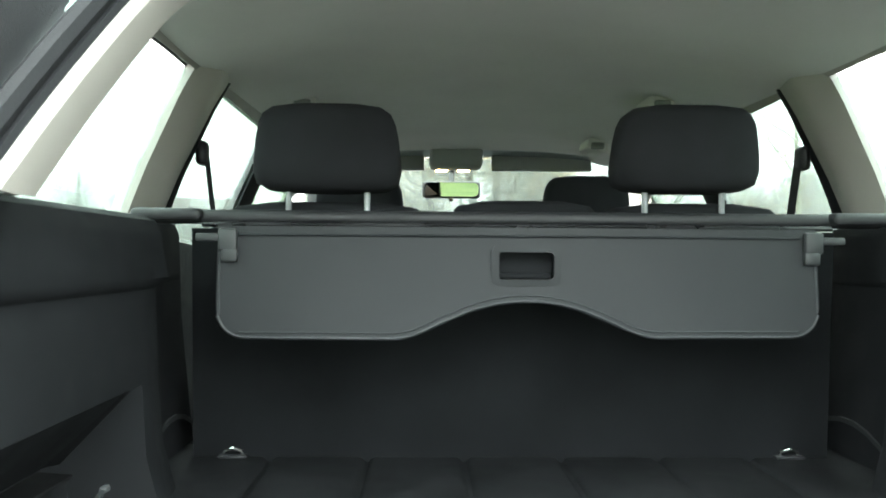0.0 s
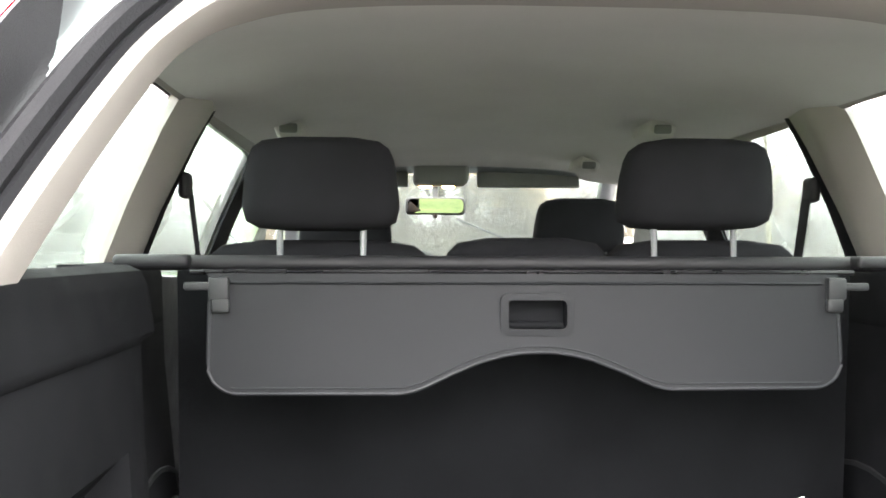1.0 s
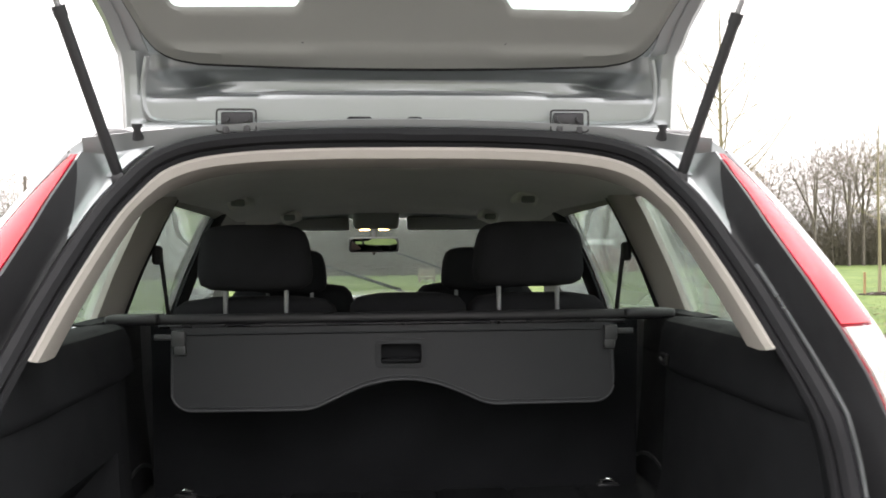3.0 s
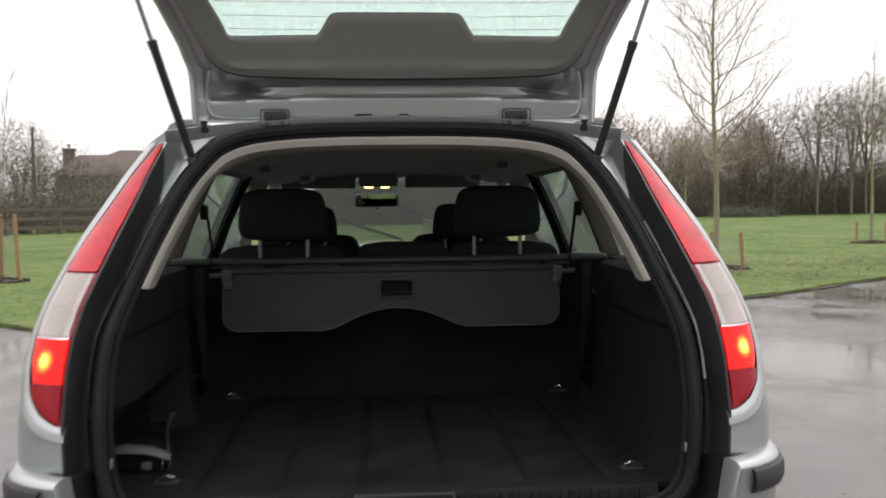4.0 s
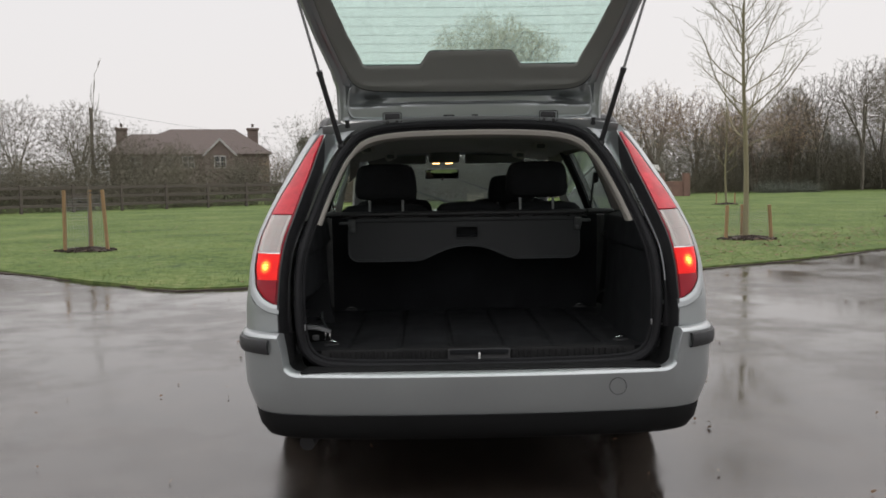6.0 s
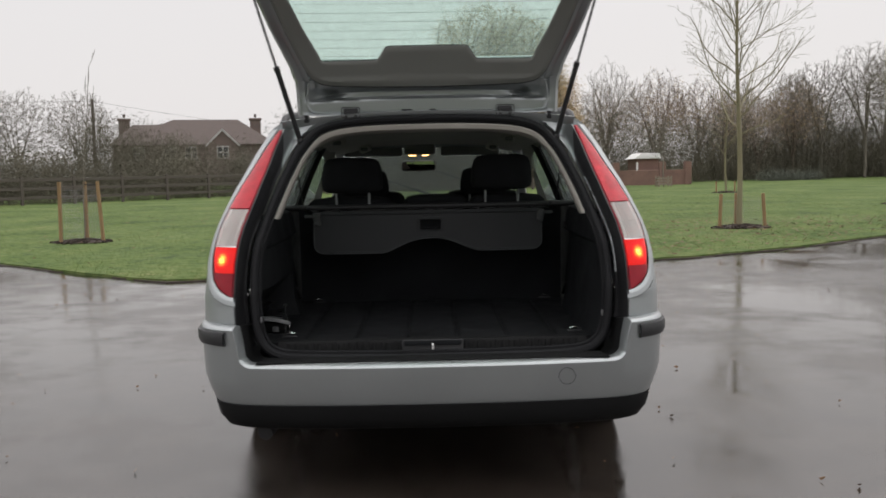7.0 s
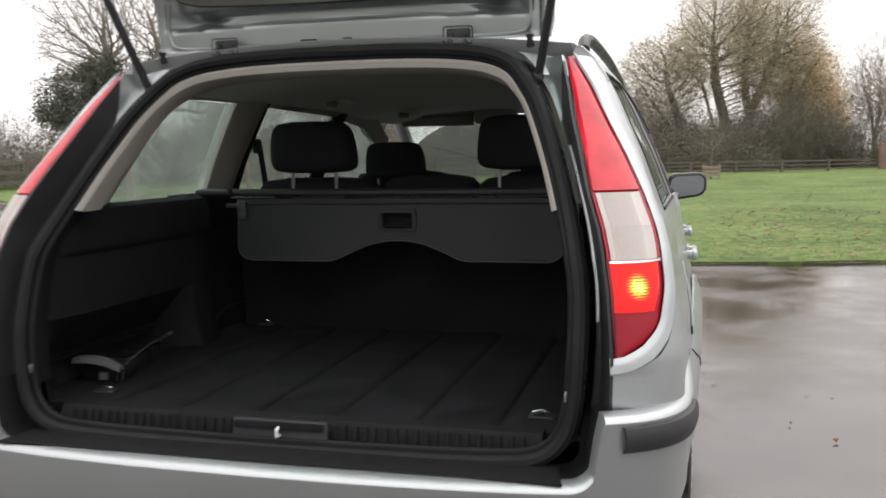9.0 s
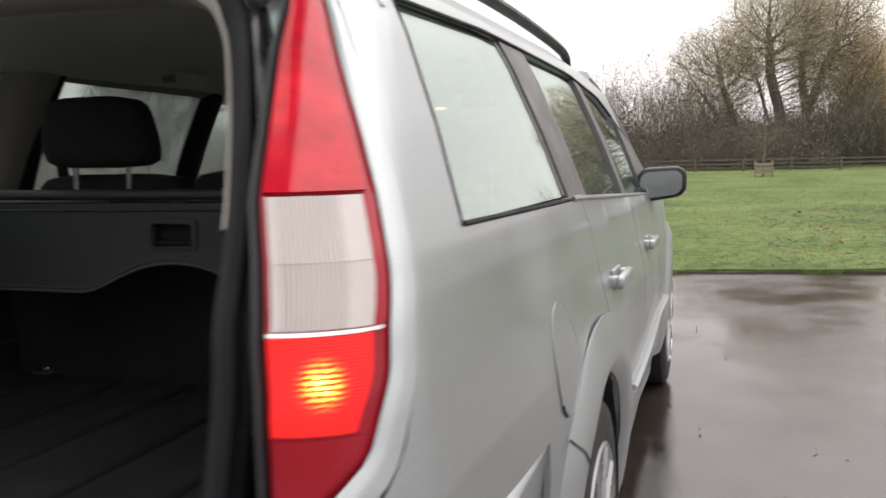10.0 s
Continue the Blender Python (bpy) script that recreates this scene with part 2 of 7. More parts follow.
def lit_lens():
    """Fluted red plastic with the bulb's light coming through, strongest near the bulb."""
    m = lens("lit_red_lens", (0.60, 0.008, 0.014), ribs=90)
    n, l = m.node_tree.nodes, m.node_tree.links
    b = n["Principled BSDF"]
    b.inputs["Specular IOR Level"].default_value, b.inputs["Coat Weight"].default_value = 0.2, 0.03
    tc, ab, di, mr, wv, ramp, mu = (n.new("ShaderNode" + k) for k in ("TexCoord", "VectorMath", "VectorMath", "MapRange", "TexWave", "ValToRGB", "Math"))
    ab.operation, di.operation = "ABSOLUTE", "DISTANCE"
    l.new(tc.outputs["Object"], ab.inputs[0])
    l.new(ab.outputs[0], di.inputs[0])
    di.inputs[1].default_value = (0.810, 0.170, 0.936)
    mr.inputs["From Min"].default_value, mr.inputs["From Max"].default_value = 0.041, 0.006
    mr.interpolation_type = "SMOOTHERSTEP"
    l.new(di.outputs["Value"], mr.inputs[0])
    wv.bands_direction = "Z"
    wv.inputs["Scale"].default_value, wv.inputs["Distortion"].default_value, wv.inputs["Detail Scale"].default_value = 55, 4, 2
    l.new(tc.outputs["Object"], wv.inputs["Vector"])
    mu.operation = "MULTIPLY_ADD"
    l.new(wv.outputs["Fac"], mu.inputs[0])
    l.new(mr.outputs[0], mu.inputs[1])
    mu.inputs[2].default_value = 0.03
    ramp.color_ramp.elements[0].color, ramp.color_ramp.elements[1].color = (0.62, 0.004, 0.010, 1), (1.0, 0.30, 0.03, 1)
    ramp.color_ramp.elements[1].position = 0.6
    ramp.color_ramp.elements.new(0.85).color = (1.0, 0.62, 0.12, 1)
    l.new(mu.outputs[0], ramp.inputs[0])
    st = n.new("ShaderNodeMath")
    st.operation = "MULTIPLY_ADD"
    l.new(mu.outputs[0], st.inputs[0])
    st.inputs[1].default_value, st.inputs[2].default_value = 7.0, 0.38
    l.new(ramp.outputs[0], b.inputs["Emission Color"])
    l.new(st.outputs[0], b.inputs["Emission Strength"])
    return m


LIT = lit_lens()
DOME = glow("reading_lamp", (1.0, 0.55, 0.2), 6)
DOOR_MIRROR = mat("tinted_mirror_glass", (0.27, 0.30, 0.31), 0.04, 1.0, 0.02, 5, rvar=0.0)
MIRROR = mat("mirror_glass", (0.36, 0.38, 0.37), 0.02, 1.0, 0.01, 5, rvar=0.0)

# ---- shape helpers ----


def finish(me, material, smooth, angle):
    me.materials.append(material)
    if smooth:
        me.polygons.foreach_set("use_smooth", [True] * len(me.polygons))
        me.set_sharp_from_angle(angle=radians(angle))


def part(name, bm, material, parent=None, label="", smooth=True, angle=35):
    """Links a bmesh as one mesh object under a thing or a part."""
    bmesh.ops.recalc_face_normals(bm, faces=bm.faces)
    me = bpy.data.meshes.new(name)
    bm.to_mesh(me)
    bm.free()
    finish(me, material, smooth, angle)
    ob = new(name, me)
    if parent:
        ob.parent = parent
    if label:
        ob["label"] = label
    return ob


def thing(name, label, category, group="", kind="", at=(0, 0, 0)):
    ob = new(name)
    ob.location = at
    return tagged(ob, label, category, group, kind)


def raw(name, verts, faces, material, parent=None, smooth=False, angle=40):
    me = bpy.data.meshes.new(name)
    me.from_pydata(verts, [], faces)
    finish(me, material, smooth, angle)
    ob = new(name, me)
    if parent:
        ob.parent = parent
    return ob


def solid(bm, t):
    """Gives a sheet depth t against its normals, and closes its rim."""
    bm.normal_update()
    fs, es = bm.faces[:], [e for e in bm.edges if e.is_boundary]
    back = {v: bm.verts.new(v.co - v.normal * t) for v in bm.verts[:]}
    rim = []
    for e in es:
        f = e.link_faces[0]
        vs = list(f.verts)
        i = vs.index(e.verts[0])
        rim.append((e.verts[0], e.verts[1]) if vs[(i + 1) % len(vs)] == e.verts[1] else (e.verts[1], e.verts[0]))
    for f in fs:
        bm.faces.new([back[v] for v in reversed(f.verts)])
    for a, b in rim:
        bm.faces.new((b, a, back[a], back[b]))


def grid(fn, nu, nv, keep=None, thick=0.0, bm=None):
    """A sheet of nu x nv cells from fn(u, v); keep(centre) leaves cells out; thick gives it depth."""
    bm = bm or bmesh.new()
    vs = [[bm.verts.new(fn(i / nu, j / nv)) for j in range(nv + 1)] for i in range(nu + 1)]
    fs = []
    for i in range(nu):
        for j in range(nv):
            q = (vs[i][j], vs[i + 1][j], vs[i + 1][j + 1], vs[i][j + 1])
            if keep and not keep(sum((v.co for v in q), Vector()) / 4):
                continue
            fs.append(bm.faces.new(q))
    bmesh.ops.delete(bm, geom=[v for v in bm.verts if not v.link_faces], context="VERTS")
    if thick:
        bmesh.ops.recalc_face_normals(bm, faces=bm.faces)
        solid(bm, thick)
    return bm


def rbox(size, centre=(0, 0, 0), r=0.01, seg=2, m=None, bm=None):
    """A box with rounded edges, turned by m."""
    bm2 = bmesh.new()
    bmesh.ops.create_cube(bm2, size=1)
    bmesh.ops.scale(bm2, vec=size, verts=bm2.verts)
    if r:
        bmesh.ops.bevel(bm2, geom=bm2.edges[:], offset=min(r, min(size) * 0.49), segments=seg, affect="EDGES", profile=0.5)
    bmesh.ops.transform(bm2, matrix=Matrix.Translation(centre) @ (m or Matrix()), verts=bm2.verts)
    return join(bm, bm2)


def join(bm, bm2):
    if bm is None:
        return bm2
    me = bpy.data.meshes.new("tmp")
    bm2.to_mesh(me)
    bm2.free()
    bm.from_mesh(me)
    bpy.data.meshes.remove(me)
    return bm


def tube(pts, r, n=8, closed=False, bm=None, flat=1.0):
    """A round bar along pts; r may be a list."""
    bm = bm or bmesh.new()
    pts = [Vector(p) for p in pts]
    k = len(pts)
    rs = r if isinstance(r, (list, tuple)) else [r] * k
    rings, side = [], None
    for i, p in enumerate(pts):
        a, b = (pts[i - 1], pts[(i + 1) % k]) if closed else (pts[max(0, i - 1)], pts[min(k - 1, i + 1)])
        t = (b - a).normalized()
        if side is None:
            side = t.cross(Vector((0, 0, 1)) if abs(t.z) < 0.9 else Vector((0, 1, 0))).normalized()
        side = (side - t * side.dot(t)).normalized()
        up = t.cross(side)
        rings.append([bm.verts.new(p + rs[i] * (math.cos(2 * math.pi * j / n) * side + flat * math.sin(2 * math.pi * j / n) * up)) for j in range(n)])
    for i in range(k if closed else k - 1):
        a, b = rings[i], rings[(i + 1) % k]
        for j in range(n):
            bm.faces.new((a[j], a[(j + 1) % n], b[(j + 1) % n], b[j]))
    if not closed:
        bm.faces.new(rings[0][::-1])
        bm.faces.new(rings[-1])
    return bm


def slab(outline, depth, m=None, bevel=0.0, seg=2, bm=None):
    """A flat plate: outline in its own x, y, thickness depth towards -z, turned by m."""
    bm2 = bmesh.new()
    f = bm2.faces.new([bm2.verts.new((x, y, 0)) for x, y in outline])
    r = bmesh.ops.extrude_face_region(bm2, geom=[f])
    bmesh.ops.translate(bm2, vec=(0, 0, -depth), verts=[v for v in r["geom"] if isinstance(v, bmesh.types.BMVert)])
    bmesh.ops.recalc_face_normals(bm2, faces=bm2.faces)
    if bevel:
        es = [e for e in bm2.edges if abs(e.verts[0].co.z - e.verts[1].co.z) < 1e-6]
        bmesh.ops.bevel(bm2, geom=es, offset=bevel, segments=seg, affect="EDGES", profile=0.5)
    if m is not None:
        bmesh.ops.transform(bm2, matrix=m, verts=bm2.verts)
    return join(bm, bm2)


def spline(pts, n):
    """n + 1 points of a smooth line through pts, evenly spaced."""
    p = np.array(pts, float)
    q = np.vstack([2 * p[0] - p[1], p, 2 * p[-1] - p[-2]])
    out = []
    for i in range(1, len(q) - 2):
        for t in np.linspace(0, 1, 24, endpoint=False):
            a, b, c, d = q[i - 1], q[i], q[i + 1], q[i + 2]
            out.append(0.5 * (2 * b + (c - a) * t + (2 * a - 5 * b + 4 * c - d) * t * t + (3 * b - a - 3 * c + d) * t ** 3))
    out.append(p[-1])
    out = np.array(out)
    s = np.concatenate([[0], np.cumsum(np.linalg.norm(np.diff(out, axis=0), axis=1))])
    e = np.linspace(0, s[-1], n + 1)
    return [tuple(float(np.interp(x, s, out[:, k])) for k in range(p.shape[1])) for x in e]


def lerp(z, *table):
    return float(np.interp(z, [a for a, b in table], [b for a, b in table]))


def step(a, b, x):
    t = min(1, max(0, (x - a) / (b - a)))
    return t * t * (3 - 2 * t)


def rrect(w, h, r, n=5):
    """Outline of a rounded rectangle, centred."""
    out = []
    for cx, cy, a in ((w / 2 - r, h / 2 - r, 0), (-w / 2 + r, h / 2 - r, 90), (-w / 2 + r, -h / 2 + r, 180), (w / 2 - r, -h / 2 + r, 270)):
        for i in range(n + 1):
            t = radians(a + 90 * i / n)
            out.append((cx + r * math.cos(t), cy + r * math.sin(t)))
    return out


# faces the rear: outline x to the right, y up
REAR = Matrix(((1, 0, 0, 0), (0, 0, -1, 0), (0, 1, 0, 0), (0, 0, 0, 1)))


def rear_at(x, y, z, tilt=0):
    return Matrix.Translation((x, y, z)) @ Matrix.Rotation(radians(tilt), 4, "X") @ REAR

# ---- the car: its outer form ----
# y = 0 at the rear bumper, forwards +y; z = 0 on the tarmac


def half_width(z):
    return lerp(z, (0.2, 0.83), (0.3, 0.86), (0.45, 0.885), (0.62, 0.897), (0.78, 0.895), (0.92, 0.878), (1.0, 0.862), (1.05, 0.848), (1.2, 0.79), (1.35, 0.722), (1.44, 0.672), (1.48, 0.63))


def rear_y(z):
    return lerp(z, (0.5, 0.15), (0.7, 0.135), (0.79, 0.138), (0.9, 0.15), (0.98, 0.168), (1.05, 0.2), (1.12, 0.24), (1.2, 0.31), (1.3, 0.40), (1.44, 0.535), (1.48, 0.575))


def corner_r(z):
    return lerp(z, (0.7, 0.16), (1.12, 0.14), (1.3, 0.1), (1.44, 0.06)), lerp(z, (0.7, 0.155), (1.12, 0.155), (1.44, 0.13))


def corner(z, a):
    """The rear corner at height z: a = 0 looks straight back, 90 to the side."""
    xs, yr = half_width(z), rear_y(z)
    rx, ry = corner_r(z)
    a = radians(a)
    return xs - rx + rx * math.sin(a), yr + ry - ry * math.cos(a)


def side_x(y, z):
    xs, yr = half_width(z), rear_y(z)
    rx, ry = corner_r(z)
    if y < yr + ry:
        c = min(1, max(-1, 1 - (y - yr) / ry))
        return xs - rx + rx * math.sqrt(1 - c * c)
    front = max(0, (y - 3.3) / 1.4)
    cab = max(0, (y - 1.2) / 1.9)
    return xs - 0.16 * front ** 2 + (0.012 + 0.020 * step(0.95, 0.70, z)) * math.sin(min(1, max(0, (y - 0.4) / 2.6)) * math.pi) - (0.02 * cab if z > 1.0 else 0)


AXLE_R, AXLE_F, ARCH = 1.31, 3.96, 0.375


def off_arch(c):
    return min(math.hypot(c.y - a, c.z - 0.31) for a in (AXLE_R, AXLE_F)) > ARCH


def lamp_out(z):
    """Angle on the corner where the lamp's outer edge runs."""
    return lerp(z, (0.789, 12), (0.813, 31), (0.852, 49), (0.935, 63), (1.03, 69), (1.12, 68), (1.2, 58), (1.3, 45), (1.38, 33), (1.44, 18))


def lamp_in(z):
    return lerp(z, (0.775, 8), (1.12, 8.5), (1.2, 5), (1.3, 1.5), (1.44, -4))


car = thing("car", "silver estate car with its tailgate open, parked on wet tarmac", "car")


def both(fn):
    for s in (1, -1):
        fn(s)


def side_panel(s, name, y0, y1, z0, z1, ny, nz, material, inset=0.0, thick=-0.012, keep=off_arch, label=""):
    """A panel on the car's side; y0, y1, z0, z1 may follow z or y."""
    def fn(u, v):
        zz = z0 + (z1 - z0) * v if not callable(z1) else None
        if zz is None:
            a, b = (f(0) if callable(f) else f for f in (y0, y1))
            yy = a + (b - a) * u
            zz = z0(yy) + (z1(yy) - z0(yy)) * v if callable(z0) else z0 + (z1(yy) - z0) * v
        else:
            a, b = (f(zz) if callable(f) else f for f in (y0, y1))
            yy = a + (b - a) * u
        return (s * (side_x(yy, zz) - inset), yy, zz)
    bm = grid(fn, ny, nz, keep)
    bmesh.ops.recalc_face_normals(bm, faces=bm.faces)
    f0 = max(bm.faces, key=lambda f: f.calc_area())
    if f0.normal.x * s < 0:
        bmesh.ops.reverse_faces(bm, faces=bm.faces)
    solid(bm, -thick)
    return part(name, bm, material, car, label)


def belt(y):
    return lerp(y, (0.5, 1.069), (1.4, 1.060), (3.0, 0.995), (3.9, 0.93))


def win_top(y):
    return lerp(y, (0.6, 1.405), (1.2, 1.418), (2.2, 1.405), (2.7, 1.36), (3.2, 1.20), (3.55, 0.99))


def quarter_rear(z):
    return lerp(z, (1.06, 0.545), (1.40, 0.68))


def panel_a(z):
    """Where the quarter panel begins: a little outside the lamp's edge."""
    return lerp(z, (0.756, 3), (0.760, 14), (0.771, 26), (0.789, 42), (0.813, 53), (0.852, 64), (0.935, 76), (1.03, 80), (1.12, 79), (1.2, 69), (1.3, 56), (1.38, 43), (1.44, 25))


def body_side(s):
    # quarter panel: from the lamp's outer edge forwards to the rear door
    side_panel(s, "rear_quarter_panel", lambda z: corner(z, panel_a(z))[1] + 0.0005, 1.455, 0.685, 1.066, 70, 60, SILVER)
    side_panel(s, "rear_quarter_panel", 0.80, 1.455, 0.24, 0.685, 34, 24, SILVER)
    side_panel(s, "rear_pillar", lambda z: corner(z, panel_a(z))[1] + 0.0005, lambda z: quarter_rear(z), 1.066, 1.44, 18, 24, SILVER)
    d1 = side_panel(s, "rear_door", 1.462, 2.315, lambda y: 0.27, lambda y: belt(y) - 0.003, 44, 36, SILVER)
    d2 = side_panel(s, "front_door", 2.322, 3.40, lambda y: 0.27, lambda y: belt(y) - 0.003, 40, 30, SILVER)
    side_panel(s, "front_wing", 3.407, 4.62, lambda y: 0.25, lambda y: belt(y) - 0.003 - 0.13 * step(3.7, 4.62, y), 56, 30, SILVER)
    side_panel(s, "cant_rail", 0.66, 3.05, lambda y: win_top(y) + 0.002, lambda y: lerp(y, (0.8, 1.478), (2.2, 1.478), (3.05, 1.40)), 50, 6, SILVER)
    side_panel(s, "side_sill", 1.70, 3.50, 0.17, 0.268, 30, 4, SILVER)
    for d, yy in ((d1, 1.60), (d2, 2.52)):
        z = 0.845
        x = side_x(yy, z)
        bm = rbox((0.022, 0.20, 0.034), (s * (x + 0.024), yy + 0.06, z), 0.010, 3)
        rbox((0.035, 0.03, 0.03), (s * (x + 0.008), yy - 0.02, z), 0.008, 2, bm=bm)
        rbox((0.035, 0.03, 0.03), (s * (x + 0.008), yy + 0.14, z), 0.008, 2, bm=bm)
        h = part("door_handle", bm, SILVER, d, "silver pull door handle")
        # no hollow here: a dull grey plate gives the recess its shade
        part("handle_recess_shade", rbox((0.012, 0.13, 0.06), (s * (x + 0.001), yy + 0.06, z - 0.004), 0.005, 2), STEEL, d)
    # black pillars, windows
    side_panel(s, "window_pillar", 1.335, 1.565, lambda y: belt(y), lambda y: win_top(y), 8, 14, PILLAR_TRIM, 0.004)
    side_panel(s, "window_pillar", 2.27, 2.37, lambda y: belt(y), lambda y: win_top(y), 6, 14, PILLAR_TRIM, 0.004)
    side_panel(s, "window_pillar", 3.0, 3.5, lambda y: belt(y), lambda y: max(belt(y) + 0.004, win_top(y)), 12, 10, PILLAR_TRIM, 0.006)
    for a, b, nm in ((1.565, 2.27, "rear_door_window"), (2.37, 3.0, "front_door_window")):
        w = side_panel(s, nm, a, b, lambda y: belt(y) + 0.004, lambda y: win_top(y) - 0.003, 20, 12, SIDE_GLASS, 0.014, -0.004)
        w.visible_shadow = False
    w = side_panel(s, "quarter_window", lambda z: quarter_rear(z) + 0.002, 1.335, 1.068, 1.402, 20, 14, QUARTER_GLASS, 0.012, -0.004)
    w.visible_shadow = False
    rim = [(s * (side_x(quarter_rear(z), z) - 0.002), quarter_rear(z), z) for z in np.linspace(1.066, 1.405, 12)]
    rim += [(s * (side_x(y, win_top(y)) - 0.002), y, win_top(y)) for y in np.linspace(0.70, 2.9, 24)]
    part("window_seal", tube(rim, 0.0045, 6), RUBBER, car)
    part("waist_seal", tube([(s * (side_x(y, belt(y)) + 0.001), y, belt(y)) for y in np.linspace(0.55, 1.345, 14)], 0.0045, 6), RUBBER, car)
    part("waist_strip", tube([(s * (side_x(y, belt(y)) + 0.001), y, belt(y)) for y in np.linspace(1.345, 3.4, 30)], 0.007, 6), STEEL, car)
    # wheel arch lips
    for ax, y in (("rear", AXLE_R), ("front", AXLE_F)):
        pts = []
        for t in np.linspace(-8, 188, 40):
            yy, zz = y + (ARCH + 0.012) * math.cos(radians(t)), 0.31 + (ARCH + 0.012) * math.sin(radians(t))
            pts.append((s * (side_x(yy, zz) + 0.006), yy, zz))
        bm = bmesh.new()

        def lip(u, v):
            p = Vector(pts[round(u * 39)])
            c = Vector((p.x, y, 0.31))
            d = (p - c).normalized()
            k = v * 4
            return p + d * (-0.022, -0.012, 0.02, 0.065, 0.112)[round(k)] + Vector((s * (-0.004, 0.010, 0.022, 0.018, -0.004)[round(k)], 0, 0))
        grid(lip, 39, 4, bm=bm)
        bmesh.ops.recalc_face_normals(bm, faces=bm.faces)
        solid(bm, 0.006)
        arch = part("wheel_arch_lip", bm, SILVER, car)
        if ax == "rear":
            part("bumper_joint", tube([lip(29 / 39, v / 4) + Vector((s * 0.001, 0, 0)) for v in range(5)], 0.0022, 5), BLACK, arch, "shut line where the bumper meets the arch")
        # dark wheel well
        well = [(s * (side_x(y, 0.6) - 0.012), y + 0.37 * math.cos(radians(t)), 0.31 + 0.37 * math.sin(radians(t))) for t in np.linspace(-15, 195, 24)]

        def inner(u, v):
            p = well[round(u * 23)]
            return (p[0] * (1 - 0.23 * v), p[1], p[2])
        part("wheel_well", grid(inner, 23, 3, thick=0.01), BLACK, car)
    # rubbing strip along the doors
    part("rubbing_strip", tube([(s * (side_x(y, 0.52) + 0.006), y, 0.52) for y in np.linspace(1.82, 3.44, 24)], 0.018, 6, flat=0.5), SILVER, car)


both(body_side)

# fuel flap, on the driver's side
fl = [(0.094 * math.cos(radians(t)), 0.105 * math.sin(radians(t))) for t in range(0, 360, 12)]
bm = bmesh.new()
c = bm.verts.new((side_x(0.965, 0.79) + 0.003, 0.965, 0.79))
ring = [bm.verts.new((side_x(0.965 + a, 0.79 + b) + 0.0018, 0.965 + a, 0.79 + b)) for a, b in fl]
for i in range(len(ring)):
    bm.faces.new((c, ring[i], ring[(i + 1) % len(ring)]))
flap = part("fuel_flap", bm, SILVER, car)
part("flap_notch", tube([(side_x(0.965 + 0.094 * math.cos(radians(t)), 0.79 + 0.105 * math.sin(radians(t))) + 0.002, 0.965 + 0.094 * math.cos(radians(t)), 0.79 + 0.105 * math.sin(radians(t))) for t in range(222, 250, 4)], 0.0035, 6), BLACK, flap)
part("flap_gap", tube([(side_x(0.965 + a, 0.79 + b) + 0.0015, 0.965 + a, 0.79 + b) for a, b in fl], 0.0010, 5, True), SILVER_SHADED, flap)

# roof, roof rails


def roof_z(x, y):
    e = lerp(y, (0.6, 1.474), (0.9, 1.478), (2.2, 1.478), (2.8, 1.44), (3.08, 1.40))
    return e + 0.05 * (1 - (x / 0.64) ** 2) * lerp(y, (0.6, 0.8), (1.5, 1), (3.08, 0.6))


def roof_w(y):
    return lerp(y, (0.6, 0.622), (0.9, 0.632), (2.2, 0.626), (3.08, 0.60))


part("roof", grid(lambda u, v: ((2 * v - 1) * roof_w(0.60 + 2.48 * u), 0.60 + 2.48 * u, roof_z((2 * v - 1) * roof_w(0.60 + 2.48 * u), 0.60 + 2.48 * u)), 24, 16, thick=0.012), SILVER, car)


def rail(s):
    pts = spline([(s * 0.635, 0.72, 1.47), (s * 0.63, 0.80, 1.505), (s * 0.625, 1.1, 1.53), (s * 0.622, 1.8, 1.533), (s * 0.615, 2.5, 1.51), (s * 0.61, 2.62, 1.465)], 40)
    part("roof_rail", tube(pts, 0.016, 8), BLACK, car, "black roof rail")


both(rail)

# front end: windscreen, bonnet, nose
SCR_B, SCR_T = (3.92, 1.0), (3.07, 1.415)
ws = part("windscreen", grid(lambda u, v: ((2 * u - 1) * (0.70 - 0.11 * v), SCR_B[0] + (SCR_T[0] - SCR_B[0]) * v + 0.10 * (1 - (2 * u - 1) ** 2) * (1 - 0.4 * v), SCR_B[1] + (SCR_T[1] - SCR_B[1]) * v + 0.03 * math.sin(v * math.pi)), 20, 14, thick=0.005), SCREEN, car)
ws.visible_shadow = False
both(lambda s: part("windscreen_pillar", tube([(s * 0.735, 3.93, 0.985), (s * 0.685, 3.5, 1.23), (s * 0.62, 3.08, 1.42), (s * 0.61, 2.9, 1.45)], 0.04, 8, flat=0.7), SILVER, car))
part("bonnet", grid(lambda u, v: ((2 * u - 1) * lerp(v, (0, 0.73), (0.6, 0.70), (1, 0.55)), 3.93 + 0.72 * v + 0.10 * (1 - (2 * u - 1) ** 2), lerp(v, (0, 0.985), (0.5, 0.92), (0.85, 0.82), (1, 0.74)) + 0.03 * (1 - (2 * u - 1) ** 2)), 18, 14, thick=0.012), SILVER, car)
part("front_bumper", grid(lambda u, v: ((2 * u - 1) * lerp(abs(2 * u - 1), (0, 0.80), (1, 0.80)), 4.76 - 0.32 * abs(2 * u - 1) ** 2.6 - 0.03 * abs(v - 0.5), 0.2 + 0.55 * v), 22, 8, thick=0.02), SILVER, car)
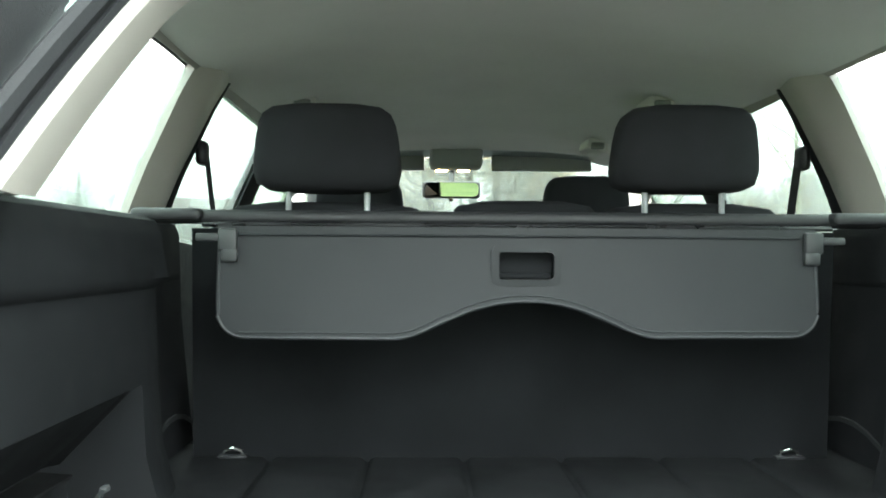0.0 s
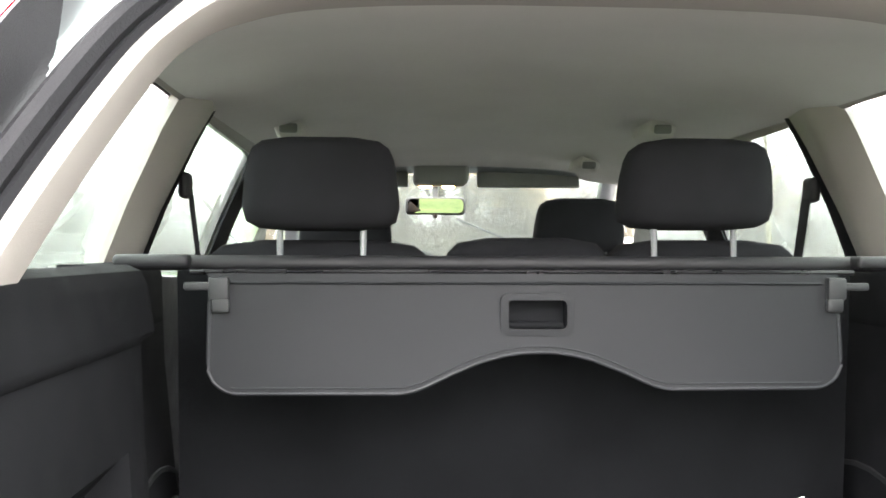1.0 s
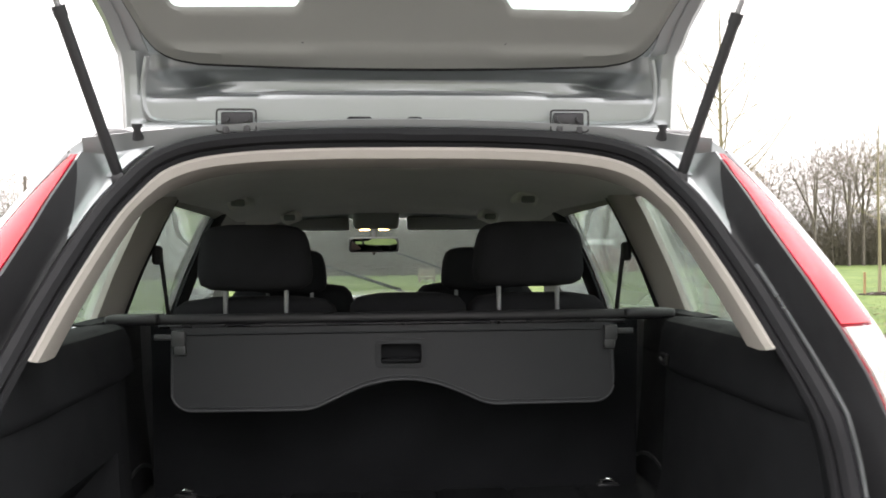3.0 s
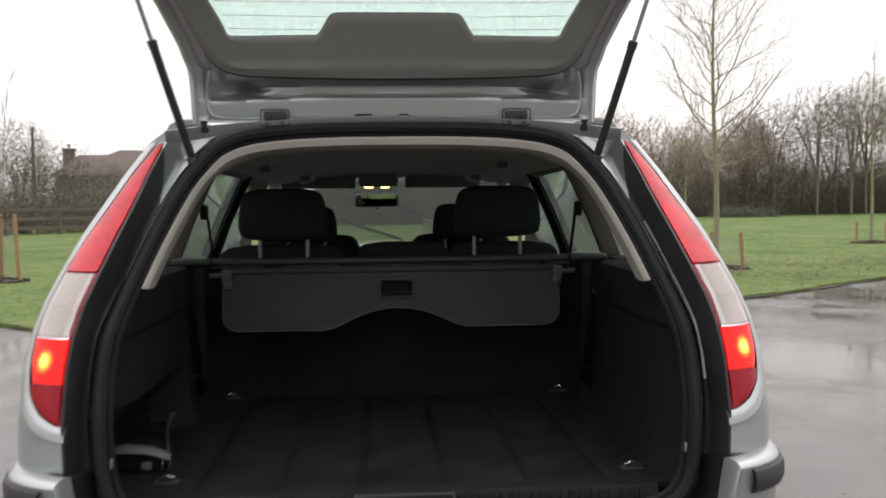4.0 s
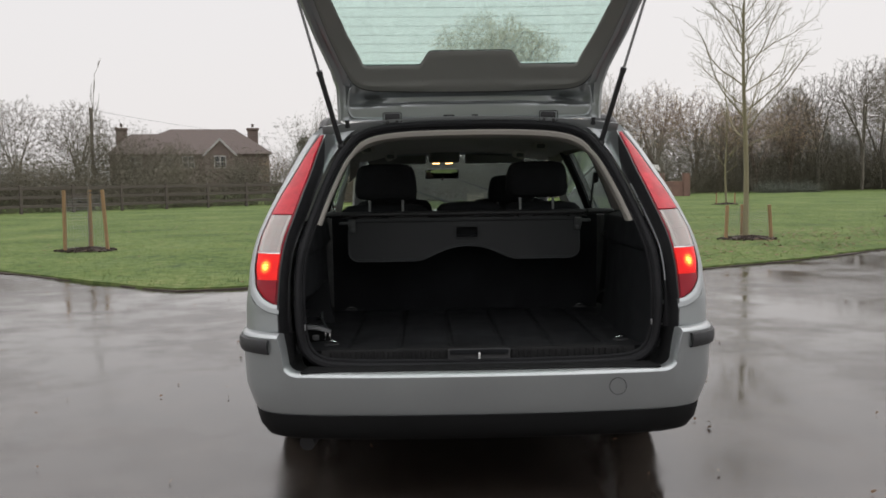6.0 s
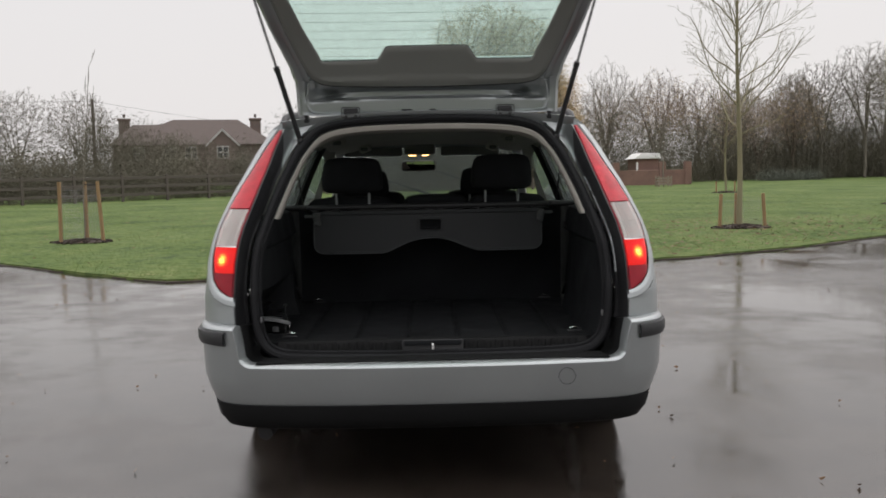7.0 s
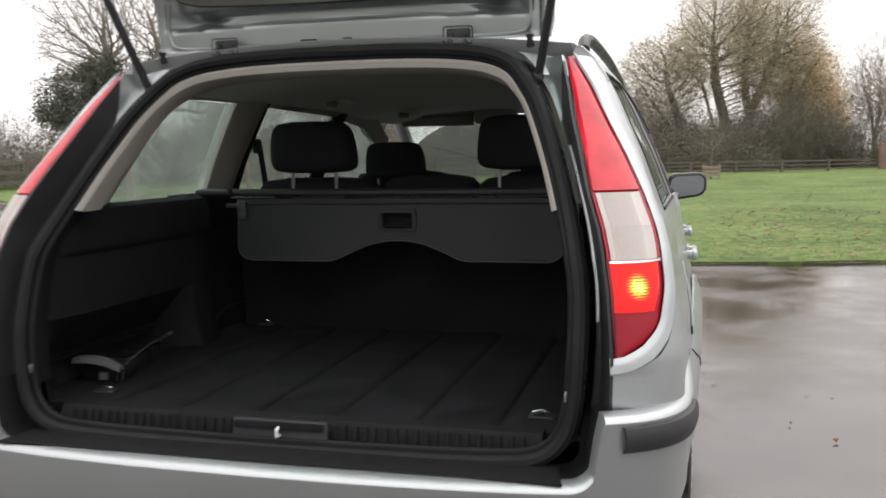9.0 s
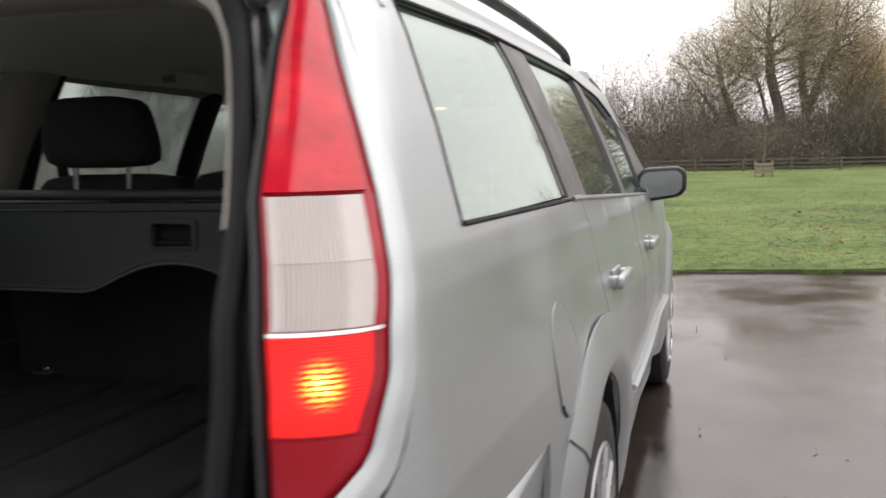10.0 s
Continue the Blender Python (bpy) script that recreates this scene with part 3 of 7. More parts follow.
both(lambda s: part("headlamp", rbox((0.30, 0.10, 0.16), (s * 0.53, 4.58, 0.70), 0.04, 3, Matrix.Rotation(radians(-s * 26), 4, "Z")), WHITE_LENS, car, "clear headlamp"))
# wipers on the windscreen
for x0, x1 in ((-0.55, 0.08), (0.05, 0.60)):
    def on_screen(x, v):
        u = (x / (0.70 - 0.11 * v) + 1) / 2
        return Vector((x, SCR_B[0] + (SCR_T[0] - SCR_B[0]) * v + 0.10 * (1 - (2 * u - 1) ** 2) * (1 - 0.4 * v) + 0.015, SCR_B[1] + (SCR_T[1] - SCR_B[1]) * v + 0.03 * math.sin(v * math.pi) + 0.015))
    bm = tube([on_screen(x0 + (x1 - x0) * k / 8, 0.50 - 0.055 * k) for k in range(9)], 0.005, 5)
    tube([on_screen(x0 + (x1 - x0) * 0.5, 0.27), on_screen(x1 + 0.05, 0.0)], 0.005, 5, bm=bm)
    part("wiper", bm, SILL, car)


# door mirrors
def door_mirror(s):
    turn = Matrix.Rotation(radians(s * 5), 4, "Z")
    c = Vector((s * 0.912, 2.97, 1.034))

    def shell(w, h, r):
        # shorter at the outer end, its lower edge rising
        return [(x, y * (1 - 0.9 * s * x) + 0.10 * s * x) for x, y in rrect(w, h, r, 7)]
    base = Matrix.Translation(c) @ turn @ REAR
    m = part("door_mirror", slab(shell(0.190, 0.128, 0.044), 0.09, Matrix.Translation((0, 0.045, 0)) @ base, 0.010, 3), TRIMBLACK, car, "black door mirror with silver cap")
    part("mirror_cap", slab(shell(0.180, 0.118, 0.040), 0.05, Matrix.Translation((0, 0.075, 0.003)) @ base, 0.016, 3), SILVER, m)
    part("mirror_glass", slab(shell(0.160, 0.098, 0.034), 0.003, Matrix.Translation((0, -0.0025, 0)) @ base @ Matrix.Rotation(radians(3), 4, "X")), DOOR_MIRROR, m)
    part("mirror_foot", tube([(s * 0.79, 2.99, 0.975), (s * 0.815, 2.985, 0.99), (s * 0.85, 2.98, 1.012)], [0.05, 0.036, 0.03], 10, flat=0.6), BLACK, m)


both(door_mirror)


# wheels
def wheel(s, y):
    hub = 0.82 if y == AXLE_R else 0.775
    w = part("wheel", rbox((0.02, 0.06, 0.06), (s * (hub + 0.01), y, 0.31), 0.008, 2), STEEL, car)
    prof = [(0.205, -0.1), (0.25, -0.102), (0.29, -0.096), (0.307, -0.08), (0.312, -0.04), (0.312, 0.04), (0.307, 0.08), (0.29, 0.096), (0.25, 0.102), (0.205, 0.1)]

    def lathe(prof, n=40):
        bm = bmesh.new()
        rings = [[bm.verts.new((s * (hub + a), y + r * math.cos(2 * math.pi * i / n), 0.312 + r * math.sin(2 * math.pi * i / n))) for r, a in prof] for i in range(n)]
        for i in range(n):
            for k in range(len(prof) - 1):
                bm.faces.new((rings[i][k], rings[(i + 1) % n][k], rings[(i + 1) % n][k + 1], rings[i][k + 1]))
        return bm
    bm = lathe(prof)
    part("tyre", bm, TYRE, w)
    bm = lathe([(0.207, 0.1), (0.2, 0.105), (0.19, 0.09), (0.185, 0.0), (0.19, -0.09), (0.207, -0.1)])
    for k in range(10):
        a = 2 * math.pi * k / 10
        p0 = (s * (hub + 0.088), y + 0.04 * math.cos(a), 0.312 + 0.04 * math.sin(a))
        p1 = (s * (hub + 0.094), y + 0.195 * math.cos(a), 0.312 + 0.195 * math.sin(a))
        tube([p0, p1], [0.02, 0.013], 6, bm=bm)
    part("rim", bm, ALLOY, w, "silver alloy rim with ten spokes")
    part("hub_cap", rbox((0.03, 0.09, 0.09), (s * (hub + 0.088), y, 0.312), 0.014, 3), ALLOY, w)


for s in (1, -1):
    for y in (AXLE_R, AXLE_F):
        wheel(s, y)
part("underbody", rbox((1.3, 4.0, 0.12), (0, 2.4, 0.30), 0.04, 2), BLACK, car)

# ---- rear end ----
PLAN = spline([(0, 0.0), (0.30, 0.006), (0.55, 0.024), (0.70, 0.048), (0.79, 0.080), (0.858, 0.134), (0.896, 0.205), (0.912, 0.30), (0.914, 0.50), (0.905, 0.835)], 130)
PLAN = [(-x, y) for x, y in PLAN[:0:-1]] + PLAN


def plan_at(i):
    a, b = PLAN[max(0, i - 1)], PLAN[min(len(PLAN) - 1, i + 1)]
    t = Vector((b[0] - a[0], b[1] - a[1], 0)).normalized()
    return Vector((*PLAN[i], 0)), Vector((-t.y, t.x, 0))


def bump_top(x):
    w = abs(x)
    rise = 0.055 - math.sqrt(max(0, 0.055 ** 2 - max(0, min(0.055, w - 0.677)) ** 2))
    return 0.551 + rise + 0.085 * max(0, min(1, (w - 0.727) / 0.016))


def bumper_fn(rows):
    k = len(PLAN) - 1

    def fn(u, v):
        p, nrm = plan_at(round(u * k))
        ins, z = rows[round(v * (len(rows) - 1))]
        if isinstance(z, str):
            z = bump_top(p.x) + float(z)
        elif z < 0.5:
            ins += 0.012 * step(0.25, 0.7, p.y)
        return p + nrm * ins + Vector((0, 0, z))
    return fn


rows = [(0.055, "-0.004"), (0.040, "0.0"), (0.026, "0.0"), (0.014, "-0.003"), (0.004, "-0.008"), (0.000, "-0.015"), (0.002, "-0.026"), (0.010, 0.492), (0.020, 0.455), (0.032, 0.42), (0.044, 0.393), (0.056, 0.376)]
bumper = part("rear_bumper", grid(bumper_fn(rows), len(PLAN) - 1, len(rows) - 1, thick=0.008), SILVER, car, "silver painted plastic rear bumper")
rows = [(0.052, "-0.007"), (0.10, "-0.011"), (0.18, "-0.016")]
part("bumper_inner_edge", grid(bumper_fn(rows), len(PLAN) - 1, len(rows) - 1, thick=0.004), SILL, bumper, "black moulding inside the bumper's edge")
rows = [(0.046, 0.383), (0.050, 0.362), (0.060, 0.325), (0.088, 0.288), (0.13, 0.272), (0.3, 0.268)]
# the darker sill plastic also carries the shadow below the bumper
part("lower_valance", grid(bumper_fn(rows), len(PLAN) - 1, len(rows) - 1, thick=0.008), SILL, bumper, "black textured lower bumper")


def corner_strip(s):
    k = [i for i, (x, y) in enumerate(PLAN) if x * s > 0.775 and y < 0.33]
    pr = [(0.01, 0.612), (-0.008, 0.618), (-0.013, 0.632), (-0.013, 0.655), (-0.008, 0.667), (0.01, 0.672)]

    def fn(u, v):
        p, nrm = plan_at(k[round(u * (len(k) - 1))])
        ins, z = pr[round(v * 5)]
        return p + nrm * ins + Vector((0, 0, z))
    part("bumper_strip", grid(fn, len(k) - 1, 5, thick=0.006), BLACK, bumper, "black rubbing strip")


both(corner_strip)
# towing-eye cap: a round cut line
part("tow_eye_cap", tube([(0.497 + 0.031 * math.cos(radians(t)), 0.0205 - 0.0012 + 0.004 * (0.497 + 0.031 * math.cos(radians(t)) - 0.497), 0.488 + 0.031 * math.sin(radians(t))) for t in range(0, 360, 10)], 0.0011, 5, True), BLACK, bumper)
part("bumper_step_plate", slab([(-0.662, 0), (0.662, 0), (0.64, 0.10), (-0.64, 0.10)], 0.008, Matrix.Translation((0, 0.045, 0.556)), 0.003), SILL, bumper, "black step plate on the bumper")
ex = tube([(-0.665, 0.205, 0.243), (-0.655, 0.26, 0.252), (-0.62, 0.45, 0.27), (-0.58, 0.9, 0.28)], 0.03, 14)
part("exhaust_pipe", ex, BLACK, car)


# the lamp sits in a bevelled surround: its edge as (arc, height), and the same line 34 mm further out
ARC = 0.15
EDGE_IN = [(radians(lamp_out(z)) * ARC, z) for z in np.linspace(1.438, 0.813, 40)] + [(radians(a) * ARC, z) for a, z in ((22, 0.801), (15, 0.793), (8, 0.789), (3, 0.788))]
EDGE_OUT = []
for i, (a, z) in enumerate(EDGE_IN):
    p, q = EDGE_IN[max(0, i - 1)], EDGE_IN[min(len(EDGE_IN) - 1, i + 1)]
    t = Vector((q[0] - p[0], q[1] - p[1])).normalized()
    w = 0.034 * lerp(z, (0.774, 1), (1.2, 0.95), (1.44, 0.5))
    EDGE_OUT.append((a - t.y * w, z + t.x * w))


# rear lamps
def lamp_sheet(s, z0, z1, nz, out=0.006, a0=None, a1=None, nu=12, flute=0.0, deep=0.012, bowl=0.0):
    def fn(u, v):
        z = z0 + (z1 - z0) * v
        a = (a0 or lamp_in)(z) + ((a1 or lamp_out)(z) - (a0 or lamp_in)(z)) * u
        x, y = corner(z, a)
        n = Vector((math.sin(radians(a)), -math.cos(radians(a)), 0))
        e = 1 + (0.35 if out < 0 else -0.75) * max(0, 1 - 5 * min(u, 1 - u))
        return Vector((s * x, y, z)) + Vector((s * n.x, n.y, 0)) * (out * e + flute * (round(u * nu) % 2) * (0.1 < u < 0.72) - bowl * math.sin(u * math.pi) ** 0.7 * math.sin(v * math.pi) ** 0.7)
    bm = grid(fn, nu, nz)
    bmesh.ops.recalc_face_normals(bm, faces=bm.faces)
    if max(bm.faces, key=lambda f: f.calc_area()).normal.y > 0:
        bmesh.ops.reverse_faces(bm, faces=bm.faces)
    solid(bm, deep)
    return bm


def rear_lamp(s):
    lamp = part("rear_lamp", lamp_sheet(s, 0.791, 0.984, 14, -0.010, lambda z: lamp_in(z) - 1, lambda z: lamp_out(z) + 1), RED_DEEP, car, "tall tail lamp in red and clear plastic, lit")
    part("lamp_body", lamp_sheet(s, 1.122, 1.438, 22, -0.010, lambda z: lamp_in(z) - 1, lambda z: lamp_out(z) + 1), RED_DEEP, lamp)
    part("lamp_edge", lamp_sheet(s, 0.984, 1.122, 10, -0.010, lambda z: lamp_out(z) - 10, lambda z: lamp_out(z) + 1), RED_DEEP, lamp, "red edge beside the clear lenses")
    part("lamp_edge", lamp_sheet(s, 0.984, 1.122, 10, -0.010, lambda z: lamp_in(z) - 1, lambda z: lamp_in(z) + 3), RED_DEEP, lamp, "red edge beside the clear lenses")
    for z0, z1 in ((0.984, 1.052), (1.052, 1.122)):
        part("reflector_bowl", lamp_sheet(s, z0, z1, 12, -0.014, lambda z: lamp_in(z) + 2, lambda z: lamp_out(z) - 8, 16, 0.0, 0.001, 0.022), BOWL, lamp, "bright reflector bowl")
    inn = lambda z: lamp_in(z) + 1.5
    out = lambda z: lamp_out(z) - 5
    edge = lambda z: lamp_out(z) - 10
    def band(u, v):
        i = round(u * (len(EDGE_IN) - 1))
        a, z = (EDGE_IN[i][k] + (EDGE_OUT[i][k] - EDGE_IN[i][k]) * v for k in (0, 1))
        a = math.degrees(a / ARC)
        x, y = corner(z, a)
        off = lerp(v, (0, -0.007), (0.35, 0.0), (0.9, 0.003), (1, 0.0))
        return (s * (x + math.sin(radians(a)) * off), y - math.cos(radians(a)) * off, z)
    part("lamp_surround", grid(band, len(EDGE_IN) - 1, 8, thick=0.004), SILVER, lamp, "bevelled silver edge round the lamp")
    part("lens_divider", lamp_sheet(s, 0.9795, 0.9835, 2, -0.0035, inn, out), CHROME, lamp, "bright line between lenses")
    part("upper_lens", lamp_sheet(s, 1.126, 1.425, 24, -0.004, inn, lambda z: lamp_out(z) - 7), RED, lamp, "red brake lens")
    part("clear_lens", lamp_sheet(s, 1.0512, 1.121, 8, -0.004, lambda z: inn(z) + 1.5, edge, 44, -0.0028, 0.003), WHITE_LENS, lamp, "clear indicator lens")
    part("clear_lens", lamp_sheet(s, 0.985, 1.0508, 8, -0.004, lambda z: inn(z) + 1.5, edge, 44, -0.0028, 0.003), WHITE_LENS, lamp, "clear reversing lens")
    part("lit_lens", lamp_sheet(s, 0.881, 0.978, 10, -0.004, inn, edge), LIT, lamp, "bright red ribbed lens, lit")
    part("reflector", lamp_sheet(s, 0.799, 0.877, 10, -0.004, inn, out), RED_DEEP, lamp, "deep red reflector")


both(rear_lamp)


# aperture: seal, channel, trims
def gate_y(z):
    return lerp(z, (0.5, 0.15), (0.586, 0.157), (0.787, 0.17), (0.98, 0.225), (1.094, 0.315), (1.3, 0.465), (1.514, 0.632))


HALF = [(0.0, 1.492), (0.15, 1.491), (0.30, 1.484), (0.41, 1.468), (0.482, 1.436), (0.527, 1.385), (0.567, 1.32), (0.624, 1.18), (0.670, 1.03), (0.690, 0.92), (0.692, 0.80), (0.684, 0.68), (0.662, 0.605), (0.605, 0.556), (0.50, 0.540), (0.25, 0.534), (0.0, 0.532)]
LOOP = spline(HALF, 70)
LOOP = LOOP + [(-x, z) for x, z in LOOP[-2:0:-1]]
CEN = Vector((0, 0, 1.02))


def loop_at(i, inw=0.0, deep=0.0):
    """A point of the opening's edge, moved inwards across it and forwards into the car."""
    n = len(LOOP)
    x, z = LOOP[i % n]
    a, b = LOOP[(i - 1) % n], LOOP[(i + 1) % n]
    t = Vector((b[0] - a[0], 0, b[1] - a[1])).normalized()
    q = Vector((t.z, 0, -t.x))
    if q.dot(Vector((x, 0, z)) - CEN) > 0:
        q = -q
    p = Vector((x, gate_y(z), z)) + q * inw
    p.y = gate_y(p.z) + deep
    return p


N = len(LOOP)
seal = part("aperture_seal", tube([loop_at(i, 0.012, -0.008) for i in range(N)], 0.016, 8, True), RUBBER, car, "black rubber seal round the tailgate opening")
part("seal_lip", tube([loop_at(i, 0.029, 0.008) for i in range(N)], 0.009, 6, True), RUBBER, seal)


def ring_strip(profile, i0, i1, material, name, label="", parent=car, wide=0.0, deep=0.0):
    idx = list(range(i0, i1 + 1))

    def fn(u, v):
        a, d = profile[round(v * (len(profile) - 1))]
        i = idx[round(u * (len(idx) - 1))]
        top = max(0, v - 0.2) * step(1.36, 1.46, LOOP[i % N][1])
        return loop_at(i, a + wide * top, d + deep * top)
    return part(name, grid(fn, len(idx) - 1, len(profile) - 1, thick=0.004), material, parent, label)


# painted flange behind the seal
ring_strip([(-0.008, 0.03), (-0.006, 0.012), (0.0, 0.006), (0.03, 0.012)], 0, N, TRIMBLACK, "aperture_flange")
# beige inner trim round the upper half
up = [i for i in range(N) if LOOP[i][1] > 1.085]
first = max(i for i in up if i < N / 2)
beige = [(0.036, 0.012), (0.041, 0.013), (0.047, 0.022), (0.049, 0.045), (0.044, 0.105)]
ring_strip(beige, -first, first, BEIGE, "aperture_trim", "beige plastic trim round the upper opening", wide=0.026, deep=0.012)
low = max(i for i in range(N // 2) if LOOP[i][1] > 0.63)
for i0, i1 in ((first, low), (N - low, N - first)):
    ring_strip([(0.030, 0.012), (0.030, 0.02), (0.022, 0.05), (0.008, 0.09)], i0, i1, TRIM_DK, "aperture_trim")


SIDE = sorted((z, x) for x, z in LOOP[:N // 2 + 1] if x > 0.44)


# channel between lamp and seal
def channel(s):
    def fn(u, v):
        z = 0.60 + 0.84 * u
        a = Vector((lerp(z, *SIDE) + 0.02, gate_y(z) + 0.03, z))
        x, y = corner(z, lamp_in(max(z, 0.777)) - 2)
        b = Vector((x, y, z))
        p = a.lerp(b, v)
        p.z = z
        p.y += 0.03 * math.sin(v * math.pi)
        p.x *= s
        return p
    up_z = 1.275
    def low(u, v):
        return fn(u * (up_z + 0.15 * v ** 1.5 - 0.60) / 0.84, v)
    def top(u, v):
        k = (up_z + 0.15 * v ** 1.5 - 0.60) / 0.84
        return fn(k + u * (1 - k), v)
    ch = part("aperture_channel", grid(low, 40, 6, thick=0.006), BLACK, car, "black rain channel beside the tail lamp")
    part("painted_channel", grid(top, 12, 6, thick=0.006), SILVER_SHADED, ch, "silver painted upper channel")
    # painted edge inside the channel; a silver bar, one side only, stands for its highlight
    if s > 0:
        part("channel_edge_glint", tube([fn(u, 0.12) + Vector((0, -0.012, 0)) for u in np.linspace(0.30, 0.74, 24)], 0.0045, 6, flat=0.6), SILVER_SHADED, ch)
    part("bump_stop", rbox((0.006, 0.014, 0.022), (s * 0.655, 0.165, 0.70), 0.002, 2), STEEL, ch)


both(channel)
# roof edge over the opening, and water channel
part("roof_rear_edge", grid(lambda u, v: ((2 * u - 1) * 0.62, 0.60 + 0.02 * v, roof_z((2 * u - 1) * 0.62, 0.6) - 0.05 * v - 0.02 * v * abs(2 * u - 1) ** 2), 30, 3, thick=0.006), SILVER_SHADED, car)


def roof_shoulder(s):
    def fn(u, v):
        z = 1.38 + 0.10 * u
        i = min(range(N // 2), key=lambda k: abs(LOOP[k][1] - (z if z < 1.47 else 1.47)) + (0 if LOOP[k][0] > 0.3 else 9))
        a = loop_at(i, -0.02, 0.02)
        b = Vector((side_x(0.62, z), 0.62 + 0.0 * v, z))
        p = a.lerp(b, v)
        p.z = a.z + (b.z - a.z) * v
        p.x *= s
        return p
    part("roof_shoulder", grid(fn, 10, 8, thick=0.006), SILVER_SHADED, car)


both(roof_shoulder)

# ---- the open tailgate ----

def gy(z):
    """Inner face of the raised tailgate."""
    return lerp(z, (1.50, 0.636), (1.60, 0.628), (1.66, 0.612), (1.72, 0.573), (1.775, 0.535), (1.955, 0.365), (2.36, -0.04))


def gw(z):
    """Its half width."""
    return lerp(z, (1.50, 0.553), (1.64, 0.557), (1.66, 0.566), (1.70, 0.575), (1.83, 0.630), (1.955, 0.672), (2.15, 0.72), (2.36, 0.735))


def glass_w(z):
    return lerp(z, (1.70, 0.395), (1.716, 0.432), (1.74, 0.452), (1.83, 0.500), (1.96, 0.557), (2.2, 0.60), (2.26, 0.58))


# outer skin and rim
def skin(u, v):
    z = 1.50 + 0.86 * v
    x = (2 * u - 1) * (gw(z) + 0.006)
    return (x, gy(z) + 0.075 + 0.03 * (1 - (2 * u - 1) ** 2), z + 0.05)


gate = part("tailgate", grid(skin, 40, 44, keep=lambda c: not (1.745 < c.z < 2.32 and abs(c.x) < glass_w(c.z - 0.05) + 0.05), thick=0.008), SILVER, car, "open silver tailgate")


def gate_rim(s):
    def fn(u, v):
        z = 1.50 + 0.86 * u
        d = (0.0, -0.004, 0.02, 0.075)[round(v * 3)]
        k = (0.03, 0.008, -0.006, -0.008)[round(v * 3)]
        return (s * (gw(z) - k), gy(z) + d, z + (0.05 if v > 0.9 else 0))
    part("gate_rim", grid(fn, 30, 3, thick=0.005), SILVER_SHADED, gate)


both(gate_rim)


# pressed inner frame below the trim, with stamped recesses
def pressed(u, v):
    x, z = (2 * u - 1) * 0.535, 1.498 + 0.148 * v
    d = 0.016 * step(1.50, 1.515, z) * step(0.53, 0.50, abs(x))
    d += 0.042 * step(1.553, 1.570, z - 0.012 * (1 - (x / 0.5) ** 2)) * step(0.525, 0.47, abs(x))
    d -= 0.040 * step(1.603, 1.628, z + 0.008 * (x / 0.5) ** 2) * step(0.51, 0.45, abs(x))
    k = math.exp(-((abs(x) - 0.415) / 0.05) ** 2 - ((z - 1.592 + 0.14 * (abs(x) - 0.415)) / 0.012) ** 2)
    d += 0.030 * k
    return (x, gy(z) - 0.012 + d, z)


part("inner_frame", grid(pressed, 90, 36, thick=0.003), SILVER_SHADED, gate, "pressed silver inner frame of the tailgate")


def stamped_bead(s):
    pts = spline([(s * 0.30, gy(1.512) - 0.0, 1.509), (s * 0.47, gy(1.512) - 0.002, 1.511), (s * 0.508, gy(1.53) - 0.004, 1.53), (s * 0.512, gy(1.58) - 0.004, 1.58), (s * 0.50, gy(1.63) - 0.01, 1.635)], 24)
    part("stamped_bead", tube(pts, 0.006, 6), SILVER_SHADED, gate)


both(stamped_bead)


# grey trim with the notched edge towards the glass
def notch(x):
    """Lower edge of the glass."""
    return 1.717 + 0.052 * step(0.212, 0.160, abs(x)) + 0.004 * (1 - (x / 0.45) ** 2)


def trim_lines():
    """Outer and inner edge of the moulding, from its middle to the top of one side."""
    out, inn = [], []
    for k in range(56):
        u = k / 56
        out.append((0.40 * u, 1.619 + 0.013 * (0.8 * u) ** 2))
        inn.append((0.425 * u, notch(0.425 * u)))
    out += spline([(0.40, 1.627), (0.455, 1.638), (0.492, 1.664), (gw(1.72) - 0.06, 1.72)], 10)
    inn += spline([(0.425, notch(0.425)), (0.437, 1.720), (0.446, 1.728), (glass_w(1.745) - 0.002, 1.745)], 10)
    for k in range(1, 25):
        zo, zi = 1.72 + 0.58 * k / 24, 1.745 + 0.535 * k / 24
        out.append((gw(zo) - 0.058, zo))
        inn.append((glass_w(zi) - 0.002, zi))
    return out, inn


T_OUT, T_IN = ([(-x, z) for x, z in e[:0:-1]] + e for e in trim_lines())


def trim_fn(u, v):
    i = round(u * (len(T_OUT) - 1))
    x, z = (T_OUT[i][k] + (T_IN[i][k] - T_OUT[i][k]) * v for k in (0, 1))
    swell = step(0, 0.18, v) * (0.6 + 0.4 * step(1, 0.9, v))
    return (x, gy(z) - 0.004 - 0.016 * swell, z)


trim = part("tailgate_trim", grid(trim_fn, len(T_OUT) - 1, 12, thick=0.005), GREYTRIM, car, "grey plastic tailgate trim")
# black line drawn for the shadow under the trim's outer edge
part("trim_shadow_line", tube([Vector(trim_fn(t, 0)) + Vector((0, 0.002, -0.003)) for t in np.linspace(0, 1, len(T_OUT))], 0.0045, 6), RUBBER, trim)


def trim_side(s):
    def rim2(u, v):
        z = 1.645 + 0.7 * u
        return (s * (gw(z) - 0.062 + 0.056 * v), gy(z) - 0.001 + 0.010 * math.sin(v * math.pi), z)
    part("gate_side_channel", grid(rim2, 30, 6, thick=0.004), SILVER_SHADED, gate)


